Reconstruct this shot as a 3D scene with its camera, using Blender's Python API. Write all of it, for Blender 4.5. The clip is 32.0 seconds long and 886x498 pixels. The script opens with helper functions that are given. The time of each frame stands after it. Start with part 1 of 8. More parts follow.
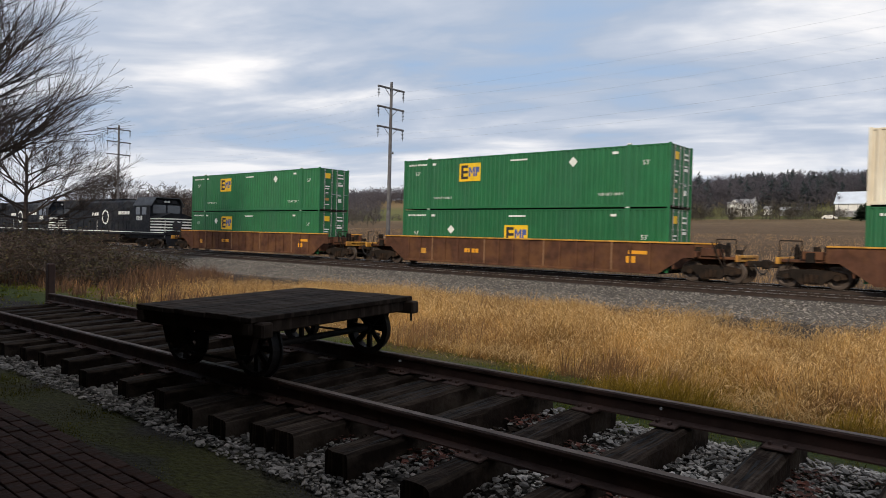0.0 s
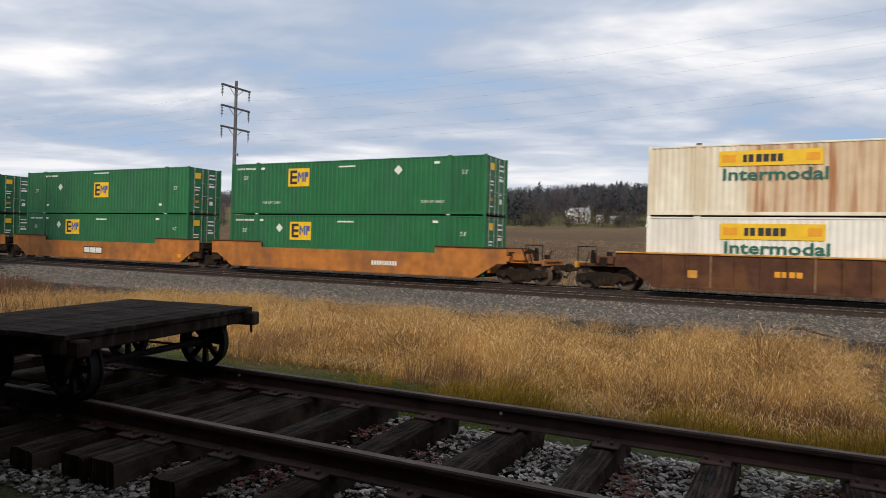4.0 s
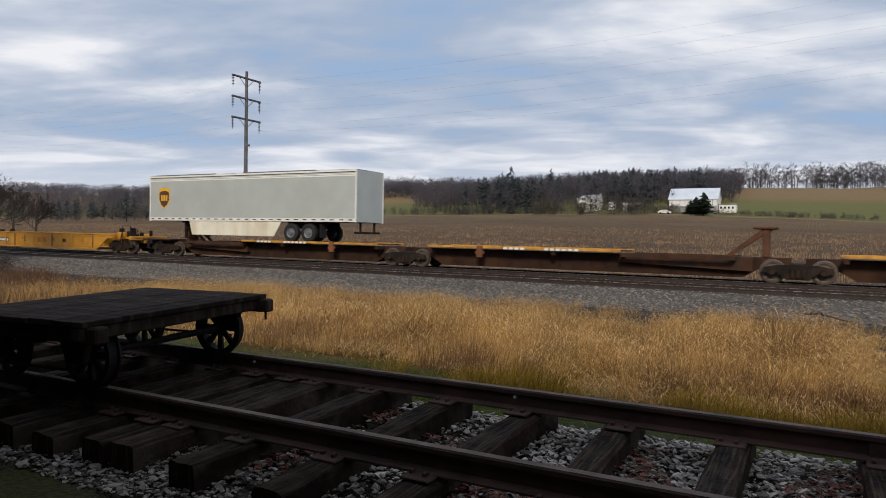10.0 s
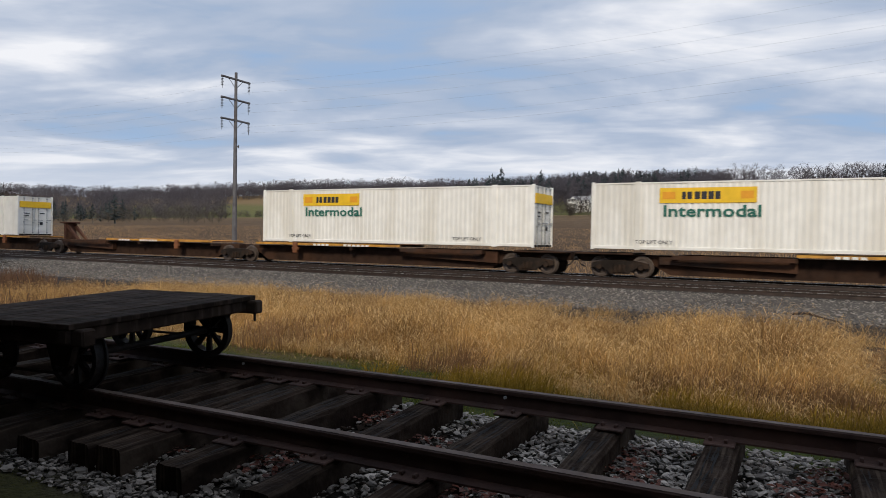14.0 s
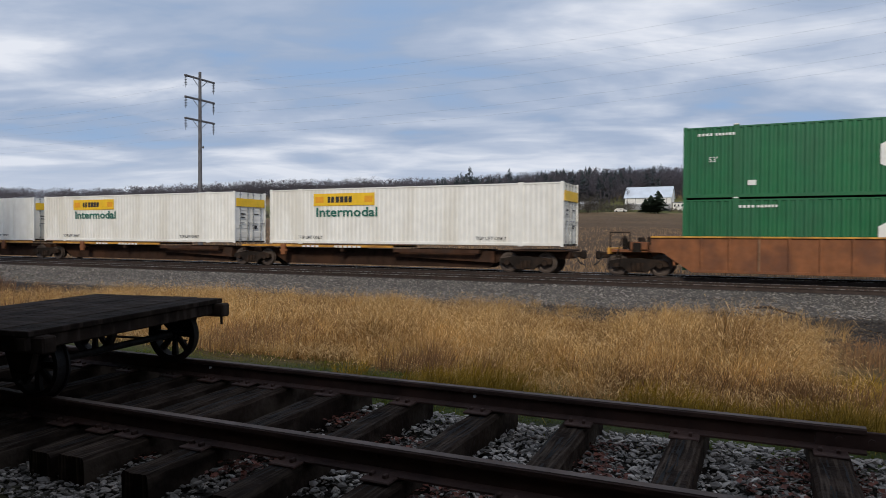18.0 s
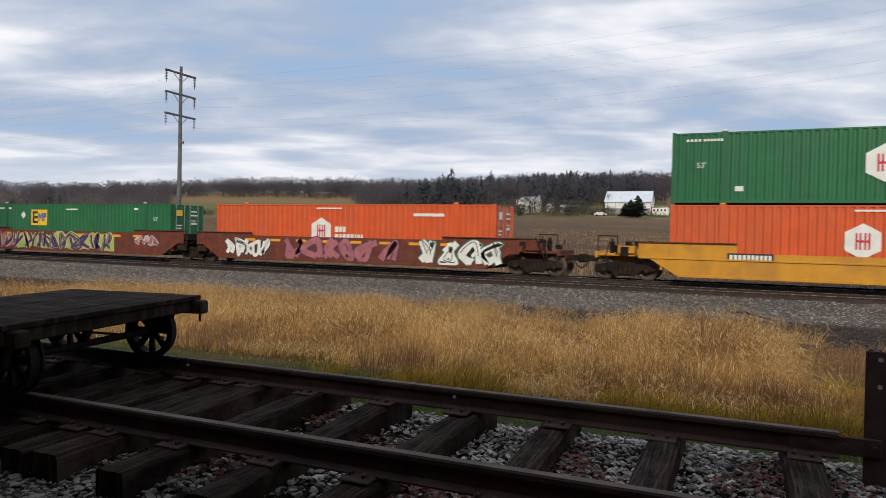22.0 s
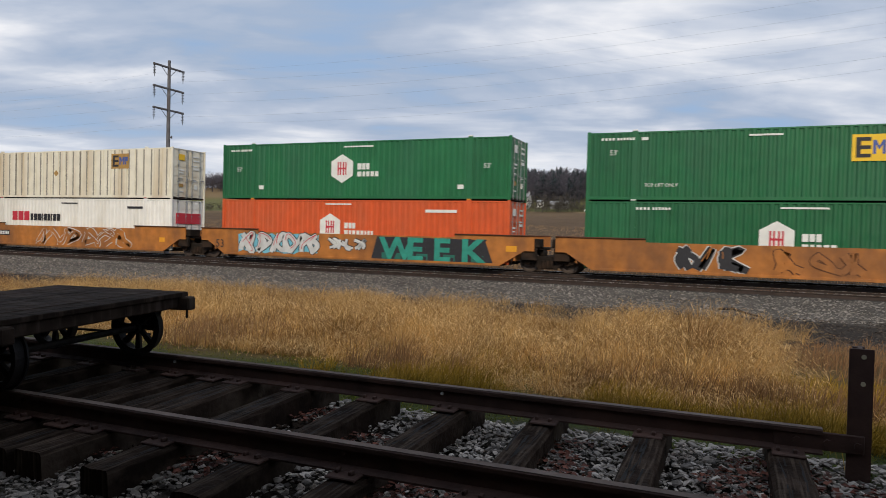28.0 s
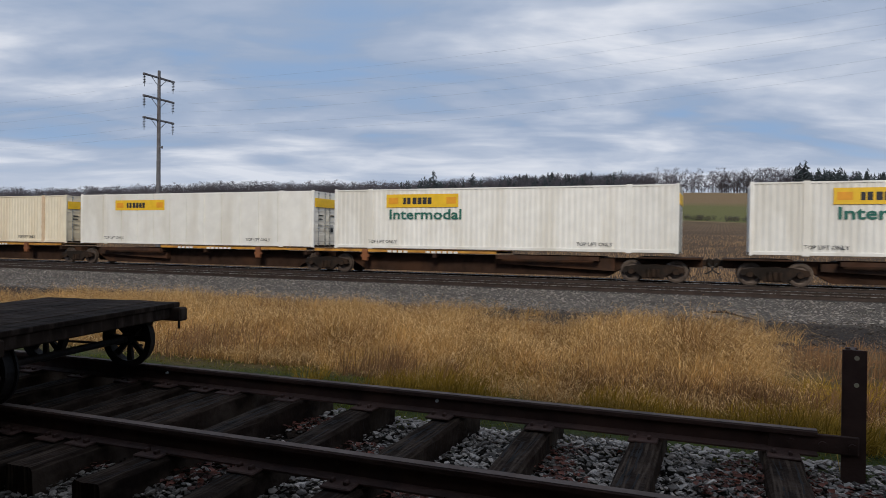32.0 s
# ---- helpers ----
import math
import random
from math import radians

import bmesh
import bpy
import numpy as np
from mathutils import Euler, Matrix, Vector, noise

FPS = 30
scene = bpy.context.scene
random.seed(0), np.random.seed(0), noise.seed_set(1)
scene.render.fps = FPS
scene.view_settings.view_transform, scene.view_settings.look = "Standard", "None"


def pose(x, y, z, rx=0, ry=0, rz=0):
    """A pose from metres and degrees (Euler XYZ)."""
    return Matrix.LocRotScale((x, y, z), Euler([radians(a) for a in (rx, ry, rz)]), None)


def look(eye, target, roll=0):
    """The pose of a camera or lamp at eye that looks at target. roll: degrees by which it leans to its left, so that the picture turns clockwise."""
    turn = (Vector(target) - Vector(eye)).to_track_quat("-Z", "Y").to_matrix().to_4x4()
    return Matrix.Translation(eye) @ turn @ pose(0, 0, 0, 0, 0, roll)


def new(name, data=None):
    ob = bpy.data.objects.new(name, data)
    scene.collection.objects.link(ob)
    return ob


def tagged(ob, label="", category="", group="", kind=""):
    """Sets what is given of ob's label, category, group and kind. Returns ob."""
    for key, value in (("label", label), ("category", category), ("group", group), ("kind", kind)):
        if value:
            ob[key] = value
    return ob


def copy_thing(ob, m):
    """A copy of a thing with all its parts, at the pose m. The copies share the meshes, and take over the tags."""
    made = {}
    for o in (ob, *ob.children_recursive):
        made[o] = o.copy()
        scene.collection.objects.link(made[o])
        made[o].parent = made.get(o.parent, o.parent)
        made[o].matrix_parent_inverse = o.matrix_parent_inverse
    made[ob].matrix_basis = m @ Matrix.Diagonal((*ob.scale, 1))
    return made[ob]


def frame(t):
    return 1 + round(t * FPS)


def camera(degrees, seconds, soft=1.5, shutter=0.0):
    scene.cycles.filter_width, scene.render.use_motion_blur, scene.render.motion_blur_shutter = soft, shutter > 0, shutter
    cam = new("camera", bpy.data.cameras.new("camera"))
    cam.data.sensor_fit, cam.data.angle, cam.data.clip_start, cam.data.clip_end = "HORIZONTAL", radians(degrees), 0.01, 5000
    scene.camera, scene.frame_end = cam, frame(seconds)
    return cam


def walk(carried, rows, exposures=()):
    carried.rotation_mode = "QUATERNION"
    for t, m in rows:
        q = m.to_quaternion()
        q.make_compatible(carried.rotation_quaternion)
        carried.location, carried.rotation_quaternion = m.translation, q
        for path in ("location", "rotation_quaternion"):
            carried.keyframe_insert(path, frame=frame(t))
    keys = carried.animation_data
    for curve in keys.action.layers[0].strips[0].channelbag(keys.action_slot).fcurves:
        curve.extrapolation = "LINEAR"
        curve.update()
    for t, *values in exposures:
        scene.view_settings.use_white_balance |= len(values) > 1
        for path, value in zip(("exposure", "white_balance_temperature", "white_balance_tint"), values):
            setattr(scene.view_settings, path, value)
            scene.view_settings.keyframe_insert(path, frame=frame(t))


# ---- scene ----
# World: x runs along the main line towards the rear of the train, y away from the camera, z up.
cam = camera(66.18, 32.0, soft=0.8, shutter=0.1)
# seconds, eye x y z, yaw, pitch, roll
PATH = [
    (0.0, 0.000, -0.082, 1.619, 40.17, -0.79, 1.31),
    (0.5, -0.001, -0.080, 1.626, 38.18, -1.37, 1.20),
    (1.0, 0.000, -0.066, 1.623, 37.25, -1.12, 1.61),
    (1.5, -0.002, -0.065, 1.621, 36.58, -0.67, 1.32),
    (2.0, -0.006, -0.057, 1.627, 35.91, -0.40, 2.05),
    (2.5, -0.009, -0.044, 1.634, 33.57, -0.23, 1.88),
    (3.0, -0.000, -0.028, 1.634, 31.95, -0.21, 1.87),
    (3.5, 0.006, 0.014, 1.652, 28.11, 0.08, 1.27),
    (5.5, -0.015, -0.011, 1.634, 27.24, -0.12, 1.45),
    (6.0, -0.011, -0.010, 1.633, 27.23, -0.07, 1.05),
    (6.5, -0.007, -0.008, 1.625, 27.20, 0.33, 1.20),
    (7.0, -0.008, -0.006, 1.622, 26.83, 0.18, 0.70),
    (7.5, -0.013, -0.008, 1.620, 27.34, -0.21, 0.61),
    (8.0, -0.007, -0.012, 1.619, 27.95, -0.12, 0.41),
    (8.5, -0.005, -0.015, 1.620, 28.43, -0.97, 0.84),
    (9.0, -0.013, 0.000, 1.615, 28.46, -1.03, 1.17),
    (9.5, -0.001, -0.015, 1.626, 28.58, -1.03, 1.17),
    (10.0, 0.001, 0.002, 1.618, 28.62, -1.00, 0.86),
    (10.5, -0.007, 0.012, 1.617, 29.11, -0.95, 1.67),
    (11.0, -0.013, 0.011, 1.616, 29.53, -0.95, 0.69),
    (11.5, -0.011, 0.013, 1.614, 29.65, -0.86, 0.68),
    (12.0, -0.007, 0.008, 1.612, 29.48, -0.52, 0.57),
    (12.5, -0.002, 0.005, 1.612, 29.03, -0.95, 0.03),
    (13.0, -0.001, 0.012, 1.614, 28.51, -1.23, 0.62),
    (13.5, 0.002, 0.017, 1.611, 28.15, -0.98, 0.54),
    (14.0, 0.000, 0.015, 1.613, 27.82, -0.88, 0.76),
    (14.5, 0.000, 0.017, 1.612, 27.48, -0.87, 0.21),
    (16.5, 0.003, 0.022, 1.611, 27.20, -0.78, 0.21),
    (17.0, 0.001, 0.013, 1.617, 27.02, -1.01, 0.46),
    (17.5, 0.008, 0.006, 1.617, 26.62, -1.05, 0.84),
    (18.0, 0.016, 0.010, 1.618, 25.25, -0.92, 0.09),
    (18.5, 0.015, 0.016, 1.616, 23.95, -0.97, 0.15),
    (19.0, 0.010, 0.025, 1.624, 22.13, -1.09, 0.13),
    (19.5, 0.015, 0.014, 1.614, 20.37, -1.40, -0.41),
    (20.0, 0.013, 0.013, 1.607, 23.06, -1.63, -0.32),
    (20.5, 0.005, 0.006, 1.613, 23.92, -1.84, 0.22),
    (21.0, 0.009, 0.013, 1.612, 24.06, -2.26, 0.24),
    (21.5, 0.010, 0.012, 1.615, 24.32, -1.47, 0.96),
    (22.0, 0.005, 0.004, 1.615, 23.62, -0.85, 1.07),
    (22.5, 0.008, 0.005, 1.615, 23.38, -0.67, 0.61),
    (23.0, 0.011, 0.014, 1.617, 23.52, -0.14, -0.18),
    (23.5, 0.023, 0.006, 1.625, 22.55, -0.07, -0.24),
    (24.0, 0.017, 0.011, 1.620, 21.77, -0.10, -0.07),
    (24.5, 0.019, 0.008, 1.619, 21.48, 0.05, 0.29),
    (25.0, 0.026, 0.012, 1.626, 20.40, 0.05, 0.26),
    (25.5, 0.023, 0.011, 1.623, 19.26, -0.12, 0.25),
    (27.5, 0.014, 0.005, 1.624, 23.45, -0.99, 0.87),
    (28.0, 0.018, 0.012, 1.624, 22.77, -1.18, 1.22),
    (28.5, 0.015, 0.023, 1.626, 22.54, -0.65, 0.81),
    (29.0, 0.019, 0.017, 1.623, 21.84, 0.00, 0.47),
    (29.5, 0.015, 0.026, 1.619, 21.52, -0.31, 0.34),
    (30.0, 0.013, 0.024, 1.619, 22.01, -0.29, 0.65),
    (30.5, 0.016, 0.017, 1.622, 22.09, -0.53, 0.30),
    (31.0, 0.018, 0.023, 1.623, 22.31, -0.76, 0.12),
    (31.5, 0.014, 0.025, 1.624, 22.41, -0.77, 0.28),
    (32.0, 0.014, 0.019, 1.623, 22.16, -0.59, 0.49),
]
walk(cam, [(t, pose(x, y, z, 90 + pitch, 0, yaw) @ pose(0, 0, 0, 0, 0, roll)) for t, x, y, z, yaw, pitch, roll in PATH],
     [(0, 0.1, 6600, 10), (3.5, 0.1, 6600, 10), (6, -0.05, 6400, 10), (10, -0.08, 6350, 10), (14, -0.05, 6300, 10), (17, -0.2, 6050, 10), (18.3, -0.2, 6050, 10), (19, 0.0, 6250, 10), (21, 0.03, 6400, 10),
      (25, 0.03, 6450, 10), (28, -0.06, 6350, 10), (29, 0.05, 6350, 10), (30, -0.2, 6050, 10), (32, -0.28, 6050, 10)])

# ---------------------------------------------------------------- world and light
SUN_EL, SUN_AZ = 31.0, -20.0         # the sun stands behind the camera, a little to its right


def make_world():
    w = bpy.data.worlds.new("sky")
    scene.world = w
    w.use_nodes = True
    nt = w.node_tree
    nt.nodes.clear()
    N, L = nt.nodes.new, nt.links.new
    out, bg = N("ShaderNodeOutputWorld"), N("ShaderNodeBackground")
    sky = N("ShaderNodeTexSky")
    sky.sky_type, sky.sun_disc = "NISHITA", False
    sky.sun_elevation, sky.sun_rotation = radians(SUN_EL), radians(180 + SUN_AZ)
    co, sep = N("ShaderNodeTexCoord"), N("ShaderNodeSeparateXYZ")
    L(co.outputs["Generated"], sep.inputs[0])

    def m(op, a, b=None, clamp=False):
        n = N("ShaderNodeMath")
        n.operation, n.use_clamp = op, clamp
        for i, v in enumerate((a, b)):
            if v is None:
                continue
            if isinstance(v, (int, float)):
                n.inputs[i].default_value = v
            else:
                L(v, n.inputs[i])
        return n.outputs[0]

    up = m("MAXIMUM", sep.outputs[2], 0.0)
    el = m("MULTIPLY", m("ARCSINE", up), 57.2958)
    # a flat cloud layer seen in perspective: it closes up towards the horizon
    over = m("ADD", up, 0.12)
    flat = N("ShaderNodeCombineXYZ")
    along = m("ADD", m("MULTIPLY", sep.outputs[0], 0.92), m("MULTIPLY", sep.outputs[1], 0.39))      # the rolls lie across the line of sight
    across = m("SUBTRACT", m("MULTIPLY", sep.outputs[1], 0.92), m("MULTIPLY", sep.outputs[0], 0.39))
    L(m("MULTIPLY", m("DIVIDE", along, over), 0.62), flat.inputs[0])
    L(m("DIVIDE", across, over), flat.inputs[1])

    def fbm(scale, detail, rough, shift, bend=0.0):
        """Soft noise over the cloud layer."""
        n = N("ShaderNodeTexNoise")
        n.inputs["Scale"].default_value, n.inputs["Detail"].default_value, n.inputs["Roughness"].default_value = scale, detail, rough
        n.inputs["Distortion"].default_value = bend
        mp = N("ShaderNodeMapping")
        mp.inputs["Location"].default_value = shift
        L(flat.outputs[0], mp.inputs[0])
        L(mp.outputs[0], n.inputs["Vector"])
        return n.outputs["Fac"]

    def ramp(fac, stops):
        r = N("ShaderNodeValToRGB")
        els = r.color_ramp.elements
        els[0].position, els[0].color = stops[0][0], (*stops[0][1], 1)
        els[1].position, els[1].color = stops[-1][0], (*stops[-1][1], 1)
        for p, c in stops[1:-1]:
            els.new(p).color = (*c, 1)
        L(fac, r.inputs[0])
        return r.outputs[0]

    def mix(fac, a, b):
        n = N("ShaderNodeMixRGB")
        for i, v in enumerate((fac, a, b)):
            if isinstance(v, float):
                n.inputs[i].default_value = v
            elif isinstance(v, tuple):
                n.inputs[i].default_value = (*v, 1)
            else:
                L(v, n.inputs[i])
        return n.outputs[0]

    # broken layers of stratocumulus: soft thick and thin patches in long rolls
    grey = lambda v: (v, v, v)
    body = m("ADD", m("MULTIPLY", fbm(1.25, 6, 0.50, (8.6, 5.2, 4), 0.6), 0.74), m("MULTIPLY", fbm(3.4, 5, 0.48, (7.3, 0.4, 2), 0.5), 0.26))
    high = ramp(m("DIVIDE", el, 40.0, True), [(0.0, grey(0.48)), (0.08, grey(0.56)), (0.16, grey(0.575)), (0.23, grey(0.525)), (0.30, grey(0.505)), (0.38, grey(0.53)), (0.50, grey(0.505)), (1.0, grey(0.51))])
    tone = m("ADD", m("MULTIPLY", m("SUBTRACT", body, 0.5), 1.15), m("SUBTRACT", high, 0.018))
    cloud = ramp(tone, [(0.33, BLUE_GREY), (0.43, CLOUD_DARK), (0.50, CLOUD_MID), (0.57, CLOUD_LIGHT), (0.68, CLOUD_BRIGHT), (0.82, CLOUD_BRIGHT)])
    nish = N("ShaderNodeVectorMath")
    nish.operation = "SCALE"
    nish.inputs["Scale"].default_value = 0.09
    L(sky.outputs[0], nish.inputs[0])
    blue = mix(0.75, nish.outputs[0], CLEAR)
    thin = ramp(tone, [(0.36, grey(0.35)), (0.46, grey(0.0))])
    col = mix(thin, cloud, blue)
    # pale haze low over the hills
    low = m("SUBTRACT", 1.0, m("MULTIPLY", m("ABSOLUTE", m("SUBTRACT", el, 3.5)), 0.24), True)
    col = mix(m("MULTIPLY", low, 0.6, True), col, HORIZON)
    ground = m("LESS_THAN", sep.outputs[2], 0.0)
    col = mix(ground, col, (0.10, 0.10, 0.085))
    L(col, bg.inputs[0])
    bg.inputs[1].default_value = SKY_STRENGTH
    L(bg.outputs[0], out.inputs[0])


CLOUD_DARK, CLOUD_MID = (0.37, 0.445, 0.57), (0.445, 0.505, 0.615)
CLOUD_LIGHT, CLOUD_BRIGHT = (0.57, 0.61, 0.69), (0.85, 0.845, 0.86)
BLUE_GREY = (0.32, 0.435, 0.61)
CLEAR, HORIZON, SKY_STRENGTH = (0.30, 0.44, 0.67), (0.66, 0.69, 0.75), 1.1
make_world()
sun_data = bpy.data.lights.new("sun", "SUN")
sun_data.energy, sun_data.angle, sun_data.color = 2.5, radians(10), (1.0, 0.86, 0.66)
sun = new("sun", sun_data)
_az, _el = radians(SUN_AZ), radians(SUN_EL)
sun.matrix_world = look((-math.sin(_az) * math.cos(_el) * 60, -math.cos(_az) * math.cos(_el) * 60, math.sin(_el) * 60), (0, 0, 0))

# ---------------------------------------------------------------- materials
def mat(name, color, rough=0.7, metal=0.0, var=0.25, scale=3.0, stain=None, stain_amount=0.5, stain_scale=0.7, stain_stretch=(1, 1, 1),
        bump=0.15, bump_scale=40.0, island=0.0, obrand=0.0, spec=0.4, glow=0.0):
    """A surface with grain, stains of a second colour and fine relief, in metres."""
    ma = bpy.data.materials.new(name)
    ma.use_nodes = True
    nt = ma.node_tree
    N, L = nt.nodes.new, nt.links.new
    p = nt.nodes["Principled BSDF"]
    p.inputs["Roughness"].default_value, p.inputs["Metallic"].default_value = rough, metal
    p.inputs["Specular IOR Level"].default_value = spec
    co = N("ShaderNodeTexCoord")

    def noise_tex(sc, detail, stretch=(1, 1, 1)):
        mp = N("ShaderNodeMapping")
        mp.inputs["Scale"].default_value = stretch
        L(co.outputs["Object"], mp.inputs[0])
        n = N("ShaderNodeTexNoise")
        n.inputs["Scale"].default_value, n.inputs["Detail"].default_value = sc, detail
        L(mp.outputs[0], n.inputs["Vector"])
        return n.outputs["Fac"]

    def ramp(fac, a, b, lo, hi):
        r = N("ShaderNodeMapRange")
        r.inputs["From Min"].default_value, r.inputs["From Max"].default_value = lo, hi
        r.inputs["To Min"].default_value, r.inputs["To Max"].default_value = a, b
        L(fac, r.inputs[0])
        return r.outputs[0]

    fac = ramp(noise_tex(scale, 5), 1 - var, 1 + var, 0.3, 0.7)
    hsv = N("ShaderNodeHueSaturation")
    hsv.inputs["Color"].default_value = (*color, 1)
    L(fac, hsv.inputs["Value"])
    col = hsv.outputs[0]
    if stain:
        mx = N("ShaderNodeMixRGB")
        L(ramp(noise_tex(stain_scale, 8, stain_stretch), 0, stain_amount, 0.48, 0.64), mx.inputs[0])
        L(col, mx.inputs[1])
        mx.inputs[2].default_value = (*stain, 1)
        col = mx.outputs[0]
    for amount, node, sock in ((island, "ShaderNodeNewGeometry", "Random Per Island"), (obrand, "ShaderNodeObjectInfo", "Random")):
        if amount:
            src = N(node)
            h2 = N("ShaderNodeHueSaturation")
            L(ramp(src.outputs[sock], 1 - amount, 1 + amount, 0, 1), h2.inputs["Value"])
            L(col, h2.inputs["Color"])
            col = h2.outputs[0]
    L(col, p.inputs["Base Color"])
    L(ramp(noise_tex(scale * 2.3, 4), max(rough - 0.12, 0.02), min(rough + 0.12, 1), 0.3, 0.7), p.inputs["Roughness"])
    if bump:
        b = N("ShaderNodeBump")
        b.inputs["Strength"].default_value, b.inputs["Distance"].default_value = bump, 0.02
        L(noise_tex(bump_scale, 4), b.inputs["Height"])
        L(b.outputs[0], p.inputs["Normal"])
    if glow:
        p.inputs["Emission Color"].default_value, p.inputs["Emission Strength"].default_value = (*color, 1), glow
    return ma


GREEN = mat("green_paint", (0.017, 0.135, 0.050), 0.45, var=0.12, scale=1.2, stain=(0.03, 0.10, 0.06), stain_amount=0.35, stain_scale=0.6, stain_stretch=(1, 1, 0.25), obrand=0.10, bump=0.05)
GREEN_DARK = mat("dark_green_paint", (0.012, 0.095, 0.055), 0.5, var=0.12, scale=1.2, stain=(0.02, 0.05, 0.04), stain_amount=0.45, obrand=0.1, bump=0.05)
ORANGE = mat("orange_paint", (0.62, 0.10, 0.025), 0.5, var=0.10, scale=1.5, stain=(0.45, 0.12, 0.05), stain_amount=0.4, stain_scale=0.8, stain_stretch=(1, 1, 0.3), bump=0.05)
WHITE = mat("white_paint", (0.82, 0.81, 0.77), 0.5, var=0.06, scale=1.5, stain=(0.55, 0.50, 0.40), stain_amount=0.35, stain_scale=0.8, stain_stretch=(1, 1, 0.2), obrand=0.05, bump=0.04)
CREAM = mat("stained_white_paint", (0.78, 0.74, 0.62), 0.55, var=0.08, scale=1.5, stain=(0.48, 0.34, 0.18), stain_amount=0.45, stain_scale=0.7, stain_stretch=(1, 1, 0.15), bump=0.04)
RUSTY_WHITE = mat("rust_streaked_white_paint", (0.62, 0.47, 0.32), 0.6, var=0.10, scale=1.5, stain=(0.36, 0.14, 0.05), stain_amount=0.95, stain_scale=1.3, stain_stretch=(2.2, 1, 0.13), bump=0.05)
ALU = mat("aluminium_sheet", (0.47, 0.50, 0.475), 0.42, 0.1, var=0.06, scale=1.0, stain=(0.42, 0.43, 0.42), stain_amount=0.4, stain_scale=0.5, stain_stretch=(1, 1, 0.3), bump=0.02)
RUST_BROWN = mat("rusty_brown_steel", (0.088, 0.040, 0.025), 0.8, spec=0.18, var=0.3, scale=2.0, stain=(0.17, 0.078, 0.034), stain_amount=0.6, stain_scale=0.9, obrand=0.1, bump=0.25)
OX_RED = mat("oxide_red_steel", (0.15, 0.045, 0.03), 0.75, spec=0.18, var=0.25, scale=2.0, stain=(0.09, 0.05, 0.04), stain_amount=0.5, stain_scale=0.9, bump=0.2)
CAR_ORANGE = mat("weathered_orange_paint", (0.40, 0.148, 0.030), 0.65, var=0.25, scale=2.0, stain=(0.15, 0.068, 0.032), stain_amount=0.6, stain_scale=0.8, stain_stretch=(1, 1, 0.5), obrand=0.08, bump=0.15)
CAR_YELLOW = mat("yellow_car_paint", (0.56, 0.265, 0.02), 0.55, var=0.12, scale=2.0, stain=(0.36, 0.17, 0.04), stain_amount=0.5, stain_scale=0.9, bump=0.1)
SILL_YELLOW = mat("yellow_sill_paint", (0.55, 0.27, 0.04), 0.6, var=0.2, scale=3.0, stain=(0.22, 0.09, 0.03), stain_amount=0.6, stain_scale=1.2, bump=0.1)
GRIME = mat("grimy_black_steel", (0.020, 0.0155, 0.013), 0.85, spec=0.12, var=0.35, scale=3.0, stain=(0.055, 0.032, 0.02), stain_amount=0.5, stain_scale=1.5, bump=0.3)
WHEEL = mat("wheel_steel", (0.11, 0.085, 0.07), 0.5, 0.4, var=0.25, scale=4.0, stain=(0.05, 0.035, 0.03), stain_amount=0.6, bump=0.1)
LOCO_BLACK = mat("locomotive_black_paint", (0.007, 0.008, 0.012), 0.55, spec=0.15, var=0.2, scale=1.5, stain=(0.035, 0.033, 0.032), stain_amount=0.5, stain_scale=0.8, bump=0.05)
LOCO_ROOF = mat("greyed_roof_paint", (0.045, 0.05, 0.06), 0.6, var=0.2, scale=1.5, bump=0.05)
GLASS_SKY = mat("clear_cab_glass", (0.03, 0.036, 0.045), 0.05, var=0.05, bump=0.0, spec=1.0)
PAINT_W = mat("white_lettering_paint", (0.74, 0.75, 0.72), 0.6, var=0.08, bump=0.0)
PAINT_K = mat("black_lettering_paint", (0.025, 0.025, 0.03), 0.6, var=0.1, bump=0.0)
PAINT_Y = mat("yellow_sign_paint", (0.80, 0.50, 0.02), 0.5, var=0.08, bump=0.0)
PAINT_B = mat("blue_sign_paint", (0.06, 0.10, 0.33), 0.5, var=0.08, bump=0.0)
PAINT_G = mat("green_lettering_paint", (0.02, 0.13, 0.10), 0.6, var=0.08, bump=0.0)
PAINT_R = mat("red_sign_paint", (0.50, 0.03, 0.05), 0.55, var=0.08, bump=0.0)
PAINT_BR = mat("brown_sign_paint", (0.09, 0.035, 0.02), 0.5, var=0.08, bump=0.0)
PAINT_GOLD = mat("gold_sign_paint", (0.75, 0.42, 0.03), 0.5, var=0.08, bump=0.0)
PAINT_O = mat("orange_patch_paint", (0.75, 0.33, 0.02), 0.6, var=0.1, bump=0.0)
PAINT_C = mat("cyan_spray_paint", (0.16, 0.45, 0.58), 0.6, var=0.15, bump=0.0)
PAINT_S = mat("silver_spray_paint", (0.55, 0.56, 0.56), 0.55, var=0.15, bump=0.0)
PAINT_PEARL = mat("pearl_spray_paint", (0.66, 0.66, 0.65), 0.6, var=0.12, bump=0.0)
PAINT_P = mat("purple_spray_paint", (0.07, 0.035, 0.11), 0.6, var=0.25, bump=0.0)
PAINT_L = mat("lime_spray_paint", (0.33, 0.45, 0.12), 0.6, var=0.2, bump=0.0)
PAINT_PK = mat("pink_spray_paint", (0.36, 0.13, 0.15), 0.6, var=0.2, bump=0.0)
PAINT_T = mat("teal_spray_paint", (0.03, 0.26, 0.20), 0.6, var=0.2, bump=0.0)
